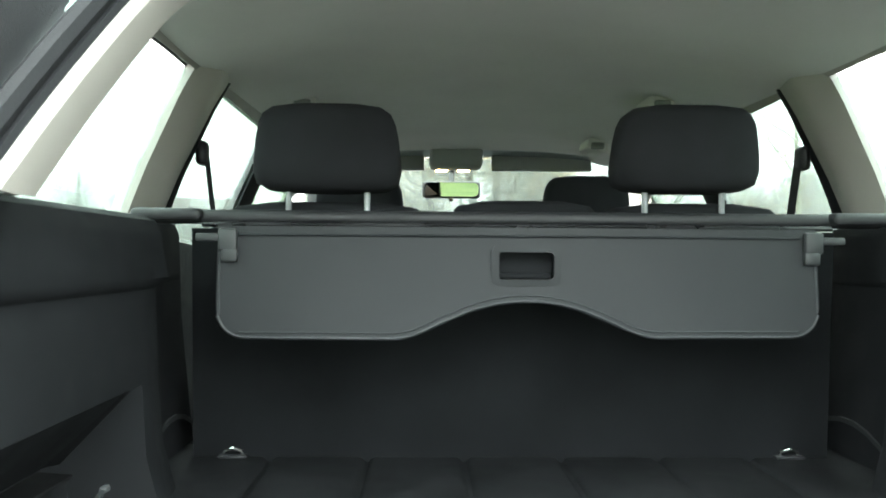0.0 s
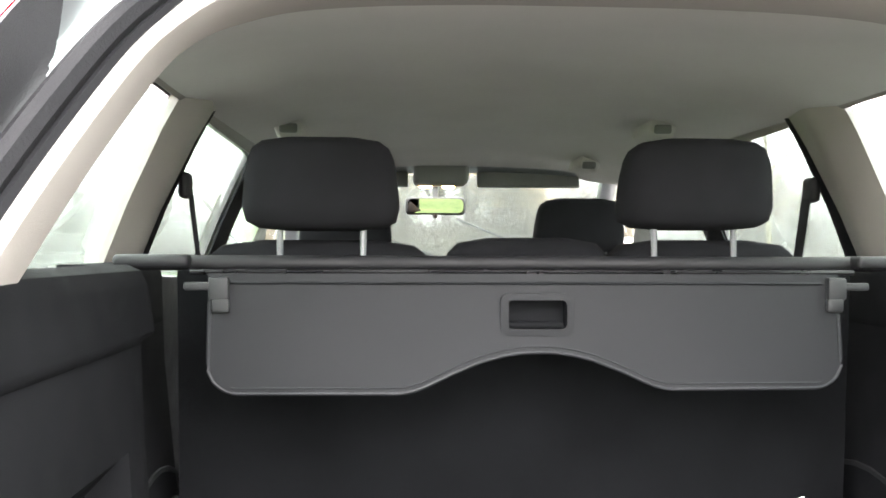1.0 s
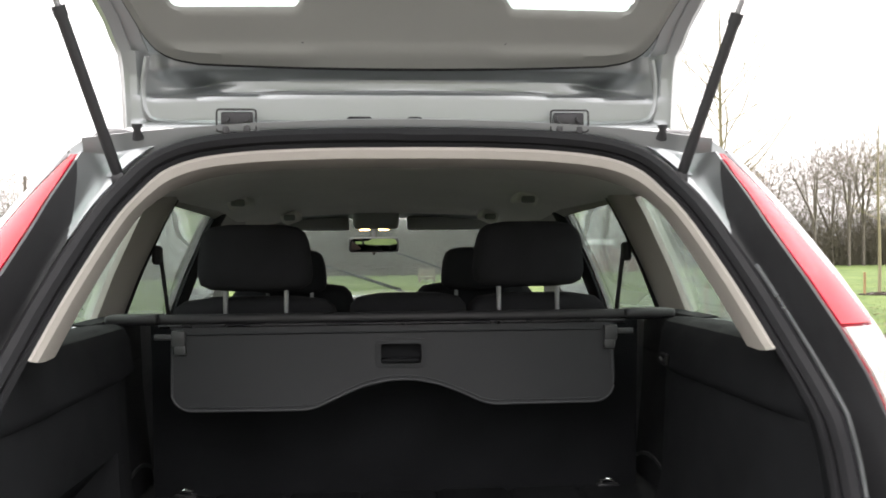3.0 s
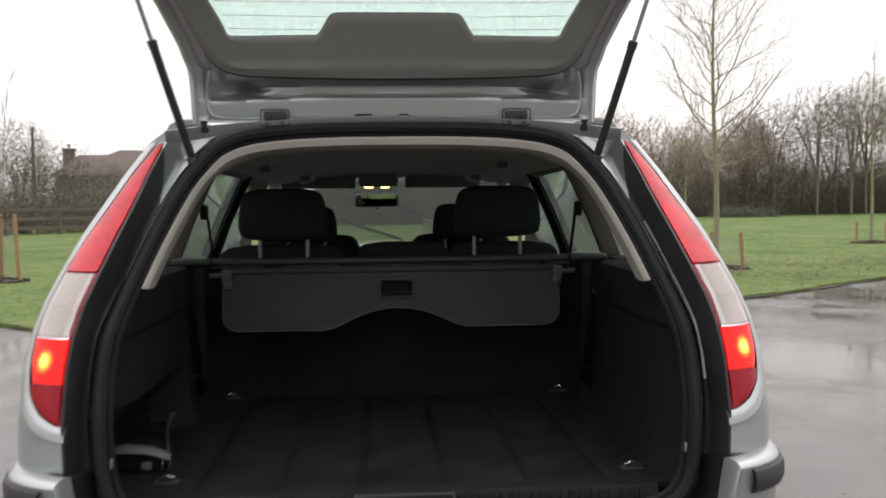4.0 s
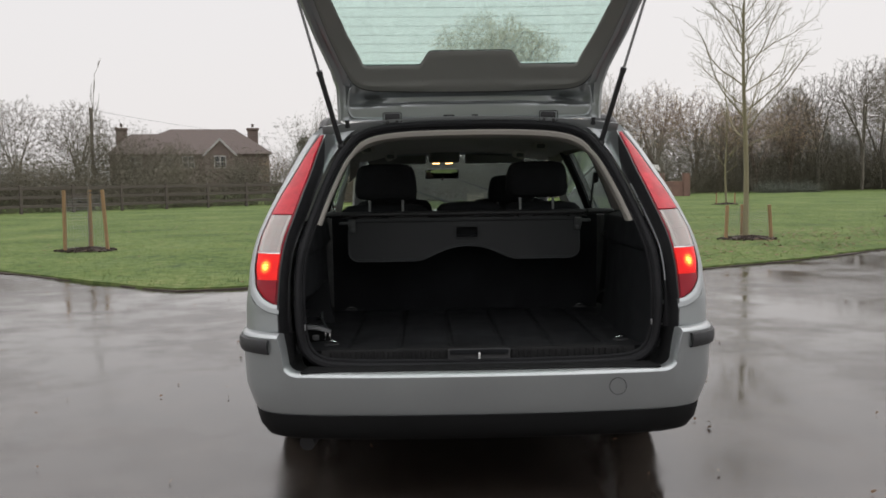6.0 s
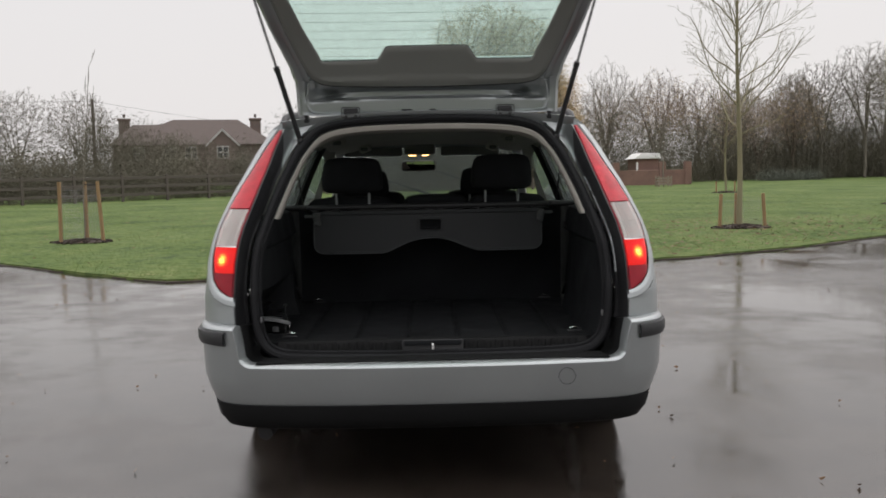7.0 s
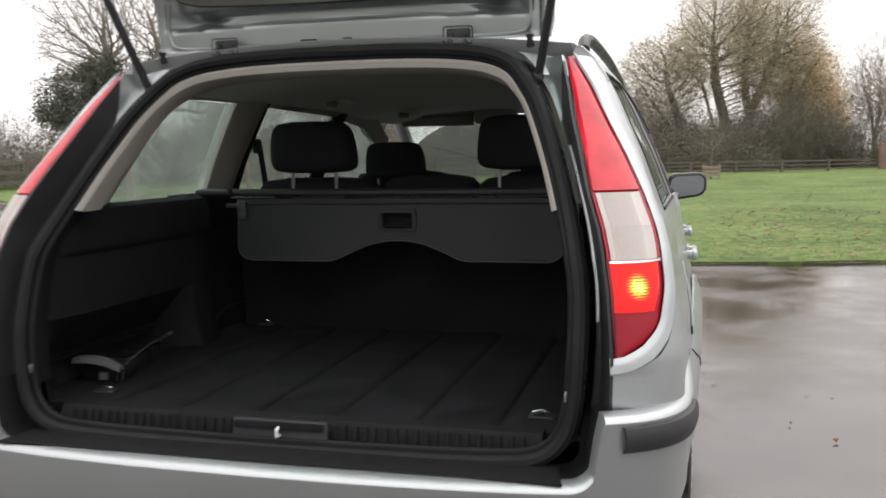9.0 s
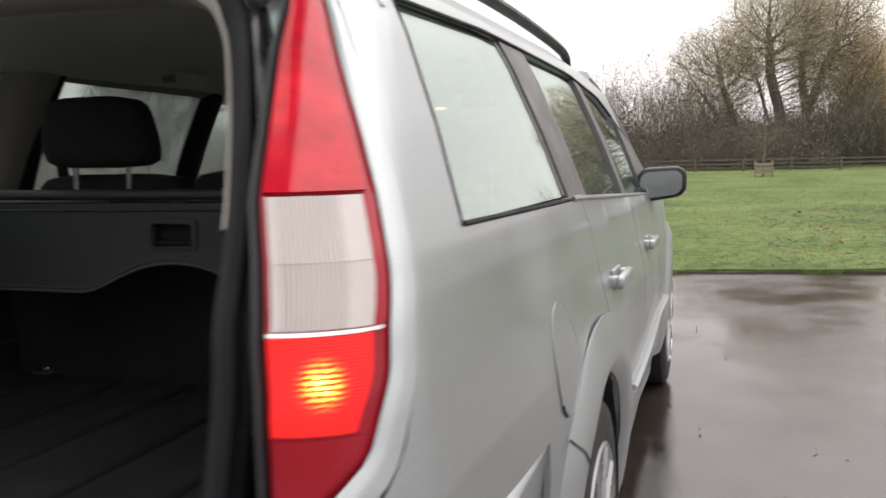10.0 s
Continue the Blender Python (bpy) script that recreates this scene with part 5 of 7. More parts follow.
for x, y, z in ((-0.515, 1.93, 1.424), (0.455, 1.93, 1.432), (0.41, 2.60, 1.402), (-0.41, 2.60, 1.402)):
    s = 1 if x > 0 else -1
    g = part("grab_handle", rbox((0.072, 0.17, 0.040), (x, y, z), 0.012, 3, Matrix.Rotation(radians(s * 20), 4, "Y")), LINER, car, "grey folding grab handle")
    part("handle_end", rbox((0.046, 0.02, 0.024), (x, y - 0.082, z - 0.003), 0.007, 3), GREYTRIM, g)
part("luggage_hook_cap", rbox((0.014, 0.014, 0.008), (0.0, 0.76, 1.452), 0.003, 2), BLACK, car)

# folded cargo bracket lying in the corner of the bay
br = thing("cargo_bracket", "grey folded cargo bracket with a metal clasp on the load floor", "bracket")


def arm_fn(u, v):
    """Moulded cap: flat, then dropping to a nose."""
    x = -0.737 + 0.150 * u
    z = lerp(x, (-0.74, 0.664), (-0.70, 0.668), (-0.645, 0.664), (-0.622, 0.658), (-0.60, 0.651), (-0.585, 0.646))
    w = lerp(x, (-0.74, 0.05), (-0.645, 0.046), (-0.60, 0.03), (-0.585, 0.02))
    d = lerp(v, (0, -0.014), (0.12, -0.002), (0.3, 0.001), (0.8, 0.0), (1, -0.010))
    return (x, 0.418 + w * v, z + d)


part("bracket_arm", grid(arm_fn, 24, 8, thick=0.005), PALE, br, "pale grey moulded arm")
part("bracket_base", rbox((0.125, 0.075, 0.048), (-0.665, 0.482, 0.622), 0.008, 2), SILL, br)


def tray_fn(u, v):
    """Long dark tray running forwards from the cap, narrowing to its end."""
    y = 0.49 + 0.31 * u
    inner = lerp(y, (0.49, -0.606), (0.55, -0.618), (0.65, -0.650), (0.80, -0.668))
    top = lerp(y, (0.49, 0.640), (0.62, 0.646), (0.78, 0.648), (0.80, 0.604))
    x = (-0.738, -0.738, -0.730, inner - 0.006, inner, inner)[round(v * 5)]
    z = (0.599, top - 0.006, top, top, top - 0.006, 0.599)[round(v * 5)]
    return (x, y, z)


part("bracket_tray", grid(tray_fn, 24, 5, thick=0.003), TRIMBLACK, br, "dark glossy moulded tray")
part("clasp", rbox((0.026, 0.01, 0.022), (-0.650, 0.438, 0.614), 0.004, 2), PALE, br, "pale square clasp")
for x in (-0.612, -0.594):
    part("clasp_wire", tube([(x, 0.447, 0.646), (x + 0.002, 0.441, 0.625), (x, 0.441, 0.600)], 0.0035, 6), CHROME, br)
part("bracket_lever", tube([(-0.604, 0.470, 0.642), (-0.625, 0.560, 0.650), (-0.647, 0.645, 0.653), (-0.654, 0.70, 0.657), (-0.666, 0.795, 0.660)], [0.004, 0.004, 0.0045, 0.005, 0.005], 8, flat=0.6), CLIP, br)
part("lever_tip", rbox((0.012, 0.022, 0.010), (-0.666, 0.800, 0.661), 0.004, 2), PALE, br)

# ---- ground ----


def lawn_material():
    """Mown wet grass: mottled greens from patches down to tufts, and a soft uneven relief."""
    m = mat("wet_lawn", (0.1, 0.15, 0.05), 0.9, 0, 0.2, 0.9, 0, 22, spec=0.12)
    n, l = m.node_tree.nodes, m.node_tree.links
    b = n["Principled BSDF"]
    tc, big, tuft, fine, mr, add, mul, ramp, bp = (n.new("ShaderNode" + k) for k in ("TexCoord", "TexNoise", "TexNoise", "TexNoise", "MapRange", "Math", "Math", "ValToRGB", "Bump"))
    for node, sc, det, ro in ((big, 0.45, 6, 0.6), (tuft, 5.5, 6, 0.65), (fine, 42, 3, 0.6)):
        node.inputs["Scale"].default_value, node.inputs["Detail"].default_value, node.inputs["Roughness"].default_value = sc, det, ro
        l.new(tc.outputs["Object"], node.inputs["Vector"])
    add.operation, mul.operation = "ADD", "MULTIPLY_ADD"
    l.new(tuft.outputs[0], mul.inputs[0])
    mul.inputs[1].default_value = 1.1
    l.new(big.outputs[0], mul.inputs[2])
    l.new(mul.outputs[0], add.inputs[0])
    half = n.new("ShaderNodeMath")
    half.operation = "MULTIPLY"
    half.inputs[1].default_value = 0.7
    l.new(fine.outputs[0], half.inputs[0])
    l.new(half.outputs[0], add.inputs[1])
    mr.inputs["From Min"].default_value, mr.inputs["From Max"].default_value = 1.05, 1.75
    l.new(add.outputs[0], mr.inputs[0])
    l.new(mr.outputs[0], ramp.inputs[0])
    e = ramp.color_ramp.elements
    e[0].color, e[1].color = (0.022, 0.036, 0.011, 1), (0.165, 0.175, 0.075, 1)
    for p, c in ((0.3, (0.054, 0.088, 0.024, 1)), (0.6, (0.096, 0.134, 0.041, 1))):
        k = e.new(p)
        k.color = c
    l.new(ramp.outputs[0], b.inputs["Base Color"])
    bp.inputs["Strength"].default_value, bp.inputs["Distance"].default_value = 0.7, 0.03
    l.new(tuft.outputs[0], bp.inputs["Height"])
    l.new(bp.outputs[0], b.inputs["Normal"])
    return m


GRASS = lawn_material()
BLADE = mat("grass_blades", (0.13, 0.155, 0.055), 0.7, 0, 0.2, 1.1, 0, 9, spec=0.2, col2=(0.06, 0.105, 0.028))
SOIL = mat("bark_mulch", (0.045, 0.032, 0.024), 0.9, 0, 0.3, 9, 0.8, 30)
FIELD = mat("far_ground", (0.07, 0.085, 0.035), 0.95, 0, 0.25, 0.1, 0, 5)


def wet_tarmac():
    m = mat("wet_tarmac", (0.042, 0.034, 0.028), 0.3, 0, 0.42, 3.4, 0.35, 120)
    n, l = m.node_tree.nodes, m.node_tree.links
    b = n["Principled BSDF"]
    tc, no, mr, bp, fine = (n.new("ShaderNode" + k) for k in ("TexCoord", "TexNoise", "MapRange", "Bump", "TexNoise"))
    no.inputs["Scale"].default_value, no.inputs["Detail"].default_value, no.inputs["Roughness"].default_value = 0.7, 12, 0.68
    l.new(tc.outputs["Object"], no.inputs["Vector"])
    mr.inputs["From Min"].default_value, mr.inputs["From Max"].default_value = 0.41, 0.58
    mr.inputs["To Min"].default_value, mr.inputs["To Max"].default_value = 0.025, 0.27
    l.new(no.outputs[0], mr.inputs[0])
    for k in list(b.inputs["Roughness"].links):
        l.remove(k)
    l.new(mr.outputs[0], b.inputs["Roughness"])
    fine.inputs["Scale"].default_value, fine.inputs["Detail"].default_value, fine.inputs["Roughness"].default_value = 24, 9, 0.78
    l.new(tc.outputs["Object"], fine.inputs["Vector"])
    st = n.new("ShaderNodeMapRange")
    st.inputs["From Min"].default_value, st.inputs["From Max"].default_value = 0.42, 0.62
    st.inputs["To Min"].default_value, st.inputs["To Max"].default_value = 0.06, 0.5
    l.new(no.outputs[0], st.inputs[0])
    l.new(st.outputs[0], bp.inputs["Strength"])
    bp.inputs["Distance"].default_value = 0.003
    l.new(fine.outputs[0], bp.inputs["Height"])
    l.new(bp.outputs[0], b.inputs["Normal"])
    b.inputs["Specular IOR Level"].default_value = 1.0
    return m


TARMAC = wet_tarmac()
ground = raw("ground", [(-900, -900, -0.06), (900, -900, -0.06), (900, 900, -0.06), (-900, 900, -0.06)], [(0, 1, 2, 3)], FIELD)
tagged(ground, "flat open ground reaching to the horizon", "ground", kind="structure")


def sheet(name, outline, z, depth, material, label, category):
    bm = bmesh.new()
    f = bm.faces.new([bm.verts.new((x, y, z)) for x, y in outline])
    r = bmesh.ops.extrude_face_region(bm, geom=[f])
    bmesh.ops.translate(bm, vec=(0, 0, -depth), verts=[v for v in r["geom"] if isinstance(v, bmesh.types.BMVert)])
    bmesh.ops.triangulate(bm, faces=bm.faces)
    return tagged(part(name, bm, material, smooth=False), label, category, kind="structure")


sheet("road", [(-40, -26), (40, -26), (40, 40), (-40, 40)], 0.0, 0.04, TARMAC, "wet dark tarmac with puddles reflecting the sky", "tarmac")


def ragged(pts, amp, rng):
    out = []
    for (x0, y0), (x1, y1) in zip(pts, pts[1:]):
        n = max(1, int(math.hypot(x1 - x0, y1 - y0) / 0.25))
        for k in range(n):
            t = k / n
            out.append((x0 + (x1 - x0) * t + rng.uniform(-amp, amp), y0 + (y1 - y0) * t + rng.uniform(-amp, amp)))
    out.append(pts[-1])
    return out


rng = random.Random(4)
EDGE = [(-30, 31), (-14.5, 17.4), (-9.3, 12.85), (-6.5, 10.05), (-4.65, 8.5), (-3.45, 7.5), (-3.1, 7.32), (-2.6, 7.42), (0.6, 8.12), (2.2, 8.42), (3.4, 8.78), (5.1, 9.75), (7.5, 11.6), (12, 15.4), (22, 24.5), (48, 50)]
EDGE_R = ragged(EDGE, 0.035, rng)
sheet("lawn", EDGE_R + [(60, 90), (-60, 90), (-60, 50)], 0.035, 0.09, GRASS, "wet green lawn with fallen leaves", "lawn")
sheet("verge", ragged([(x, y - 0.03) for x, y in EDGE[1:-1]], 0.045, rng) + [(x, y + 0.3) for x, y in EDGE[-2:0:-1]], 0.014, 0.03, SOIL, "dark muddy strip along the lawn edge", "soil")
EDGE2 = [(-30, 29), (-9.0, 10.3), (-5.7, 7.05), (-4.6, 5.95), (-4.5, 5.8), (-4.65, 5.4), (-6.2, 2.6), (-9, -2), (-20, -14)]
EDGE2_R = ragged(EDGE2, 0.035, rng)
sheet("lawn_beside_path", EDGE2_R + [(-60, -14), (-60, 29)], 0.035, 0.09, GRASS, "wet green lawn beside the path", "lawn")
sheet("lawn_behind", [(-60, -60), (60, -60), (60, -9.5), (-60, -9.5)], 0.035, 0.09, GRASS, "green lawn behind the parking area", "lawn")


def inside(poly, x, y):
    hit = False
    for (x0, y0), (x1, y1) in zip(poly, poly[1:] + poly[:1]):
        if (y0 > y) != (y1 > y) and x < (x1 - x0) * (y - y0) / (y1 - y0) + x0:
            hit = not hit
    return hit


def blades(name, poly, area, count, label):
    nr = np.random.RandomState(7)
    x = nr.uniform(area[0], area[1], count)
    y = area[2] + (area[3] - area[2]) * nr.uniform(0, 1, count) ** 2.3
    ok = [i for i in range(count) if inside(poly, x[i], y[i])]
    v, f = [], []
    for i in ok:
        h, a, w = nr.uniform(0.008, 0.036), nr.uniform(0, 6.28), nr.uniform(0.002, 0.005)
        lx, ly = nr.normal(0, 0.022), nr.normal(0, 0.022)
        dx, dy = w * math.cos(a), w * math.sin(a)
        k = len(v)
        v += [(x[i] - dx, y[i] - dy, 0.03), (x[i] + dx, y[i] + dy, 0.03), (x[i] + lx, y[i] + ly, 0.035 + h)]
        f.append((k, k + 1, k + 2))
    tagged(raw(name, v, f, BLADE), label, "grass", kind="stuff")


blades("grass", EDGE + [(48, 60), (-30, 60)], (-17, 18, 7.2, 34), 130000, "short wet grass blades along the lawn edge")
blades("grass", EDGE2 + [(-40, -14), (-40, 29)], (-12, -4.4, 3, 10), 14000, "short wet grass blades beside the path")

LEAF_BROWN = mat("fallen_leaf", (0.16, 0.075, 0.025), 0.7, 0, 0.3, 30, col2=(0.07, 0.04, 0.02))


def litter(name, n, area, poly, z, label, size=(0.02, 0.05), want=True):
    nr = random.Random(n)
    v, f = [], []
    while len(f) < n:
        x, y = nr.uniform(area[0], area[1]), nr.uniform(area[2], area[3])
        if inside(poly, x, y) != want:
            continue
        a, s = nr.uniform(0, 6.28), nr.uniform(*size)
        k = len(v)
        for j in range(4):
            t = a + j * math.pi / 2
            e = s * (1 if j % 2 == 0 else 0.6)
            v.append((x + e * math.cos(t), y + e * math.sin(t), z + nr.uniform(0, 0.018)))
        f.append((k, k + 1, k + 2, k + 3))
    tagged(raw(name, v, f, LEAF_BROWN), label, "leaves", kind="stuff")


litter("fallen_leaves", 420, (-9, 12, 7.4, 24), EDGE + [(48, 60), (-30, 60)], 0.055, "brown fallen leaves scattered on the lawn")
litter("fallen_leaves", 1500, (1.5, 15, 8.2, 17), EDGE + [(48, 60), (-30, 60)], 0.056, "brown fallen leaves gathered near the lawn edge", (0.022, 0.055))
litter("tarmac_litter", 420, (-6, 9, -3, 9), EDGE + [(48, 60), (-30, 60)], 0.003, "wet leaf scraps and grit scattered on the tarmac", (0.004, 0.016), False)

# ---- trees ----
BARK = mat("pale_bark", (0.225, 0.195, 0.122), 0.85, 0, 0.25, 14, 0.6, 60, col2=(0.165, 0.155, 0.085))
BARK_DK = mat("dark_bark", (0.17, 0.152, 0.125), 0.9, 0, 0.25, 4, 0, 20)
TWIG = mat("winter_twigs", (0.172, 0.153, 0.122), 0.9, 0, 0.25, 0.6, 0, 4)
# olive oak leaves, paled: distance haze is part of this colour
OAKLEAF = mat("hazed_autumn_leaves", (0.47, 0.39, 0.25), 0.8, 0, 0.3, 0.3, 0, 3, col2=(0.35, 0.32, 0.22))


def leafy(m, share=0.5):
    """Lets light through thin leaves."""
    n, l = m.node_tree.nodes, m.node_tree.links
    b, o = n["Principled BSDF"], n["Material Output"]
    t, x = n.new("ShaderNodeBsdfTranslucent"), n.new("ShaderNodeMixShader")
    l.new(b.inputs["Base Color"].links[0].from_socket, t.inputs[0])
    x.inputs[0].default_value = share
    l.new(b.outputs[0], x.inputs[1])
    l.new(t.outputs[0], x.inputs[2])
    l.new(x.outputs[0], o.inputs[0])
    return m


leafy(OAKLEAF)
leafy(BLADE, 0.3)
# dark green raised towards grey to hold the haze in front of it
IVY = mat("hazed_evergreen", (0.105, 0.115, 0.09), 0.7, 0, 0.3, 0.8, 0, 5)
SCRUB = mat("bare_scrub", (0.132, 0.119, 0.086), 0.95, 0, 0.3, 0.35, 0, 3, col2=(0.094, 0.088, 0.066))
# undergrowth lightened, far haze being put into its two browns
UNDER = mat("hazed_undergrowth", (0.155, 0.138, 0.105), 0.95, 0, 0.3, 0.35, 0, 3, col2=(0.115, 0.11, 0.085))
WOOD = mat("weathered_timber", (0.10, 0.085, 0.072), 0.85, 0, 0.25, 5, 0.4, 60)
CAGE = mat("cage_timber", (0.24, 0.20, 0.155), 0.85, 0, 0.2, 6, 0.3, 60)
STAKE = mat("tree_stake", (0.30, 0.19, 0.095), 0.8, 0, 0.2, 12, 0.4, 80, col2=(0.19, 0.12, 0.06))


def prism(v, f, p, q, r0, r1, n=4):
    d = (q - p)
    if d.length < 1e-6:
        return
    d = d.normalized()
    a = d.cross(Vector((0.31, 0.87, 0.37))).normalized()
    b = d.cross(a)
    k = len(v)
    for c, r in ((p, r0), (q, r1)):
        for j in range(n):
            t = 2 * math.pi * j / n
            v.append(tuple(c + r * (math.cos(t) * a + math.sin(t) * b)))
    for j in range(n):
        f.append((k + j, k + (j + 1) % n, k + n + (j + 1) % n, k + n + j))


def leaves(points, n, size, spread, rng):
    v, f = [], []
    for _ in range(n):
        c = rng.choice(points) + Vector((rng.gauss(0, spread), rng.gauss(0, spread), rng.gauss(0, spread)))
        a = Vector((rng.gauss(0, 1), rng.gauss(0, 1), rng.gauss(0, 1))).normalized()
        b = a.cross(Vector((rng.gauss(0, 1), rng.gauss(0, 1), rng.gauss(0, 1)))).normalized()
        s = size * rng.uniform(0.6, 1.3)
        k = len(v)
        v += [tuple(c + a * s), tuple(c + b * s * 0.6), tuple(c - a * s), tuple(c - b * s * 0.6)]
        f.append((k, k + 1, k + 2, k + 3))
    return v, f


def sprays(v, f, tips, n, length, width, rng, up=0.6):
    """Fans of fine twigs, one sliver each."""
    for p in tips:
        for _ in range(n):
            d = Vector((rng.gauss(0, 1), rng.gauss(0, 1), rng.gauss(up, 0.8))).normalized() * length * rng.uniform(0.4, 1.2)
            s = d.cross(Vector((rng.gauss(0, 1), rng.gauss(0, 1), rng.gauss(0, 1)))).normalized() * width
            o = p - d * rng.uniform(0, 0.35) + Vector((rng.gauss(0, 0.04), rng.gauss(0, 0.04), rng.gauss(0, 0.04))) * length
            k = len(v)
            v += [tuple(o - s), tuple(o + s), tuple(o + d)]
            f.append((k, k + 1, k + 2))


def grow(masses, stems, seed, n=3000, reach=0.3, kill=0.3, see=2.5, rise=0.1, wander=0.1, shell=0.5):
    """A branching frame that grows into rounded masses (x, y, z, rx, ry, rz) from stems, each a line of points."""
    nr = np.random.RandomState(seed)
    want = []
    for x, y, z, rx, ry, rz in masses:
        k = int(n * rx * rz / sum(m[3] * m[5] for m in masses))
        d = nr.normal(size=(k, 3))
        d /= np.linalg.norm(d, axis=1)[:, None]
        lump = np.array([0.9 + 0.35 * noise.noise(Vector(q) * 2.2 + Vector((seed, 0, 0))) for q in d])
        d *= (nr.uniform(0.05, 1, k) ** shell * lump)[:, None]
        want.append(np.array((x, y, z)) + d * np.array((rx, ry, rz)))
    want = np.vstack(want)
    pos, par = [], []
    for line in stems:
        pts = spline(line, max(2, int(sum(math.dist(a, b) for a, b in zip(line, line[1:])) / reach)))
        for k, p in enumerate(pts):
            par.append(-1 if k == 0 else len(pos) - 1)
            pos.append(np.array(p) + (nr.normal(0, reach * 0.06, 3) if k else 0))
    pos, par = np.array(pos), np.array(par)
    gap, near, done = np.full(len(want), 1e9), np.zeros(len(want), int), 0
    for _ in range(120):
        e = np.linalg.norm(want[:, None] - pos[None, done:], axis=2)
        k = e.argmin(axis=1)
        e = e[np.arange(len(want)), k]
        hit = e < gap
        gap[hit], near[hit] = e[hit], k[hit] + done
        done = len(pos)
        live = gap > kill
        want, gap, near = want[live], gap[live], near[live]
        act = gap < see
        if not act.any() or len(pos) > 7000:
            break
        ids = np.unique(near[act])
        ids = ids[np.bincount(par[par >= 0], minlength=len(pos))[ids] < 3]
        if not len(ids):
            break
        pull = np.zeros((len(pos), 3))
        way = want[act] - pos[near[act]]
        np.add.at(pull, near[act], way / np.linalg.norm(way, axis=1)[:, None])
        pull = pull[ids]
        pull /= np.linalg.norm(pull, axis=1)[:, None] + 1e-6
        old = pos[ids] - pos[np.maximum(par[ids], 0)]
        old /= np.linalg.norm(old, axis=1)[:, None] + 1e-6
        pull += 0.45 * old + np.array((0, 0, rise)) + nr.normal(0, wander, pull.shape)
        pull /= np.linalg.norm(pull, axis=1)[:, None]
        pos, par = np.vstack([pos, pos[ids] + pull * reach]), np.concatenate([par, ids])
    return pos, par


def limbs(pos, par, base, thin, power=1.95):
    """Branch mesh of a grown frame, thick as the tips that each limb carries."""
    load = [0] * len(pos)
    for i in range(len(pos) - 1, -1, -1):
        load[i] = max(1, load[i])
        if par[i] >= 0:
            load[par[i]] += load[i]
    top = max(load)
    rad = [max(thin, base * (w / top) ** (1 / power)) for w in load]
    tv, tf, bv, bf, tips = [], [], [], [], []
    for i, p in enumerate(pos):
        if par[i] < 0:
            continue
        r = rad[i]
        big = load[i] > top * 0.22
        prism(tv if big else bv, tf if big else bf, Vector(pos[par[i]]), Vector(p), min(rad[par[i]], r * 1.25), r, 6 if r > 0.05 else 3)
        if load[i] <= 3:
            tips.append(Vector(p))
    return tv, tf, bv, bf, tips


def tree(label, at, masses, stems, seed, base=0.3, thin=0.012, bark=None, n=3000, reach=0.3, fine=2, fine_len=0.5, fine_w=0.006, leaf=None, leaf_n=0, leaf_size=0.05, leaf_spread=0.3, leafy_part=1.0, rise=0.1, wander=0.12, shell=0.5, up=0.5):
    rng = random.Random(seed)
    t = thing("tree", label, "tree", at=(*at, 0))
    tv, tf, bv, bf, tips = limbs(*grow(masses, stems, seed, n, reach, reach * 1.15, reach * 9, rise, wander, shell), base, thin)
    if fine:
        sprays(bv, bf, tips, fine, fine_len, fine_w, rng, up)
    raw("trunk", tv, tf, bark or BARK_DK, t, True, 60)
    raw("crown", bv, bf, bark or BARK_DK, t, True, 60)
    if leaf:
        keep = rng.sample(tips, int(len(tips) * leafy_part))
        raw("foliage", *leaves(keep, leaf_n, leaf_size, leaf_spread, rng), leaf, t)
    return t


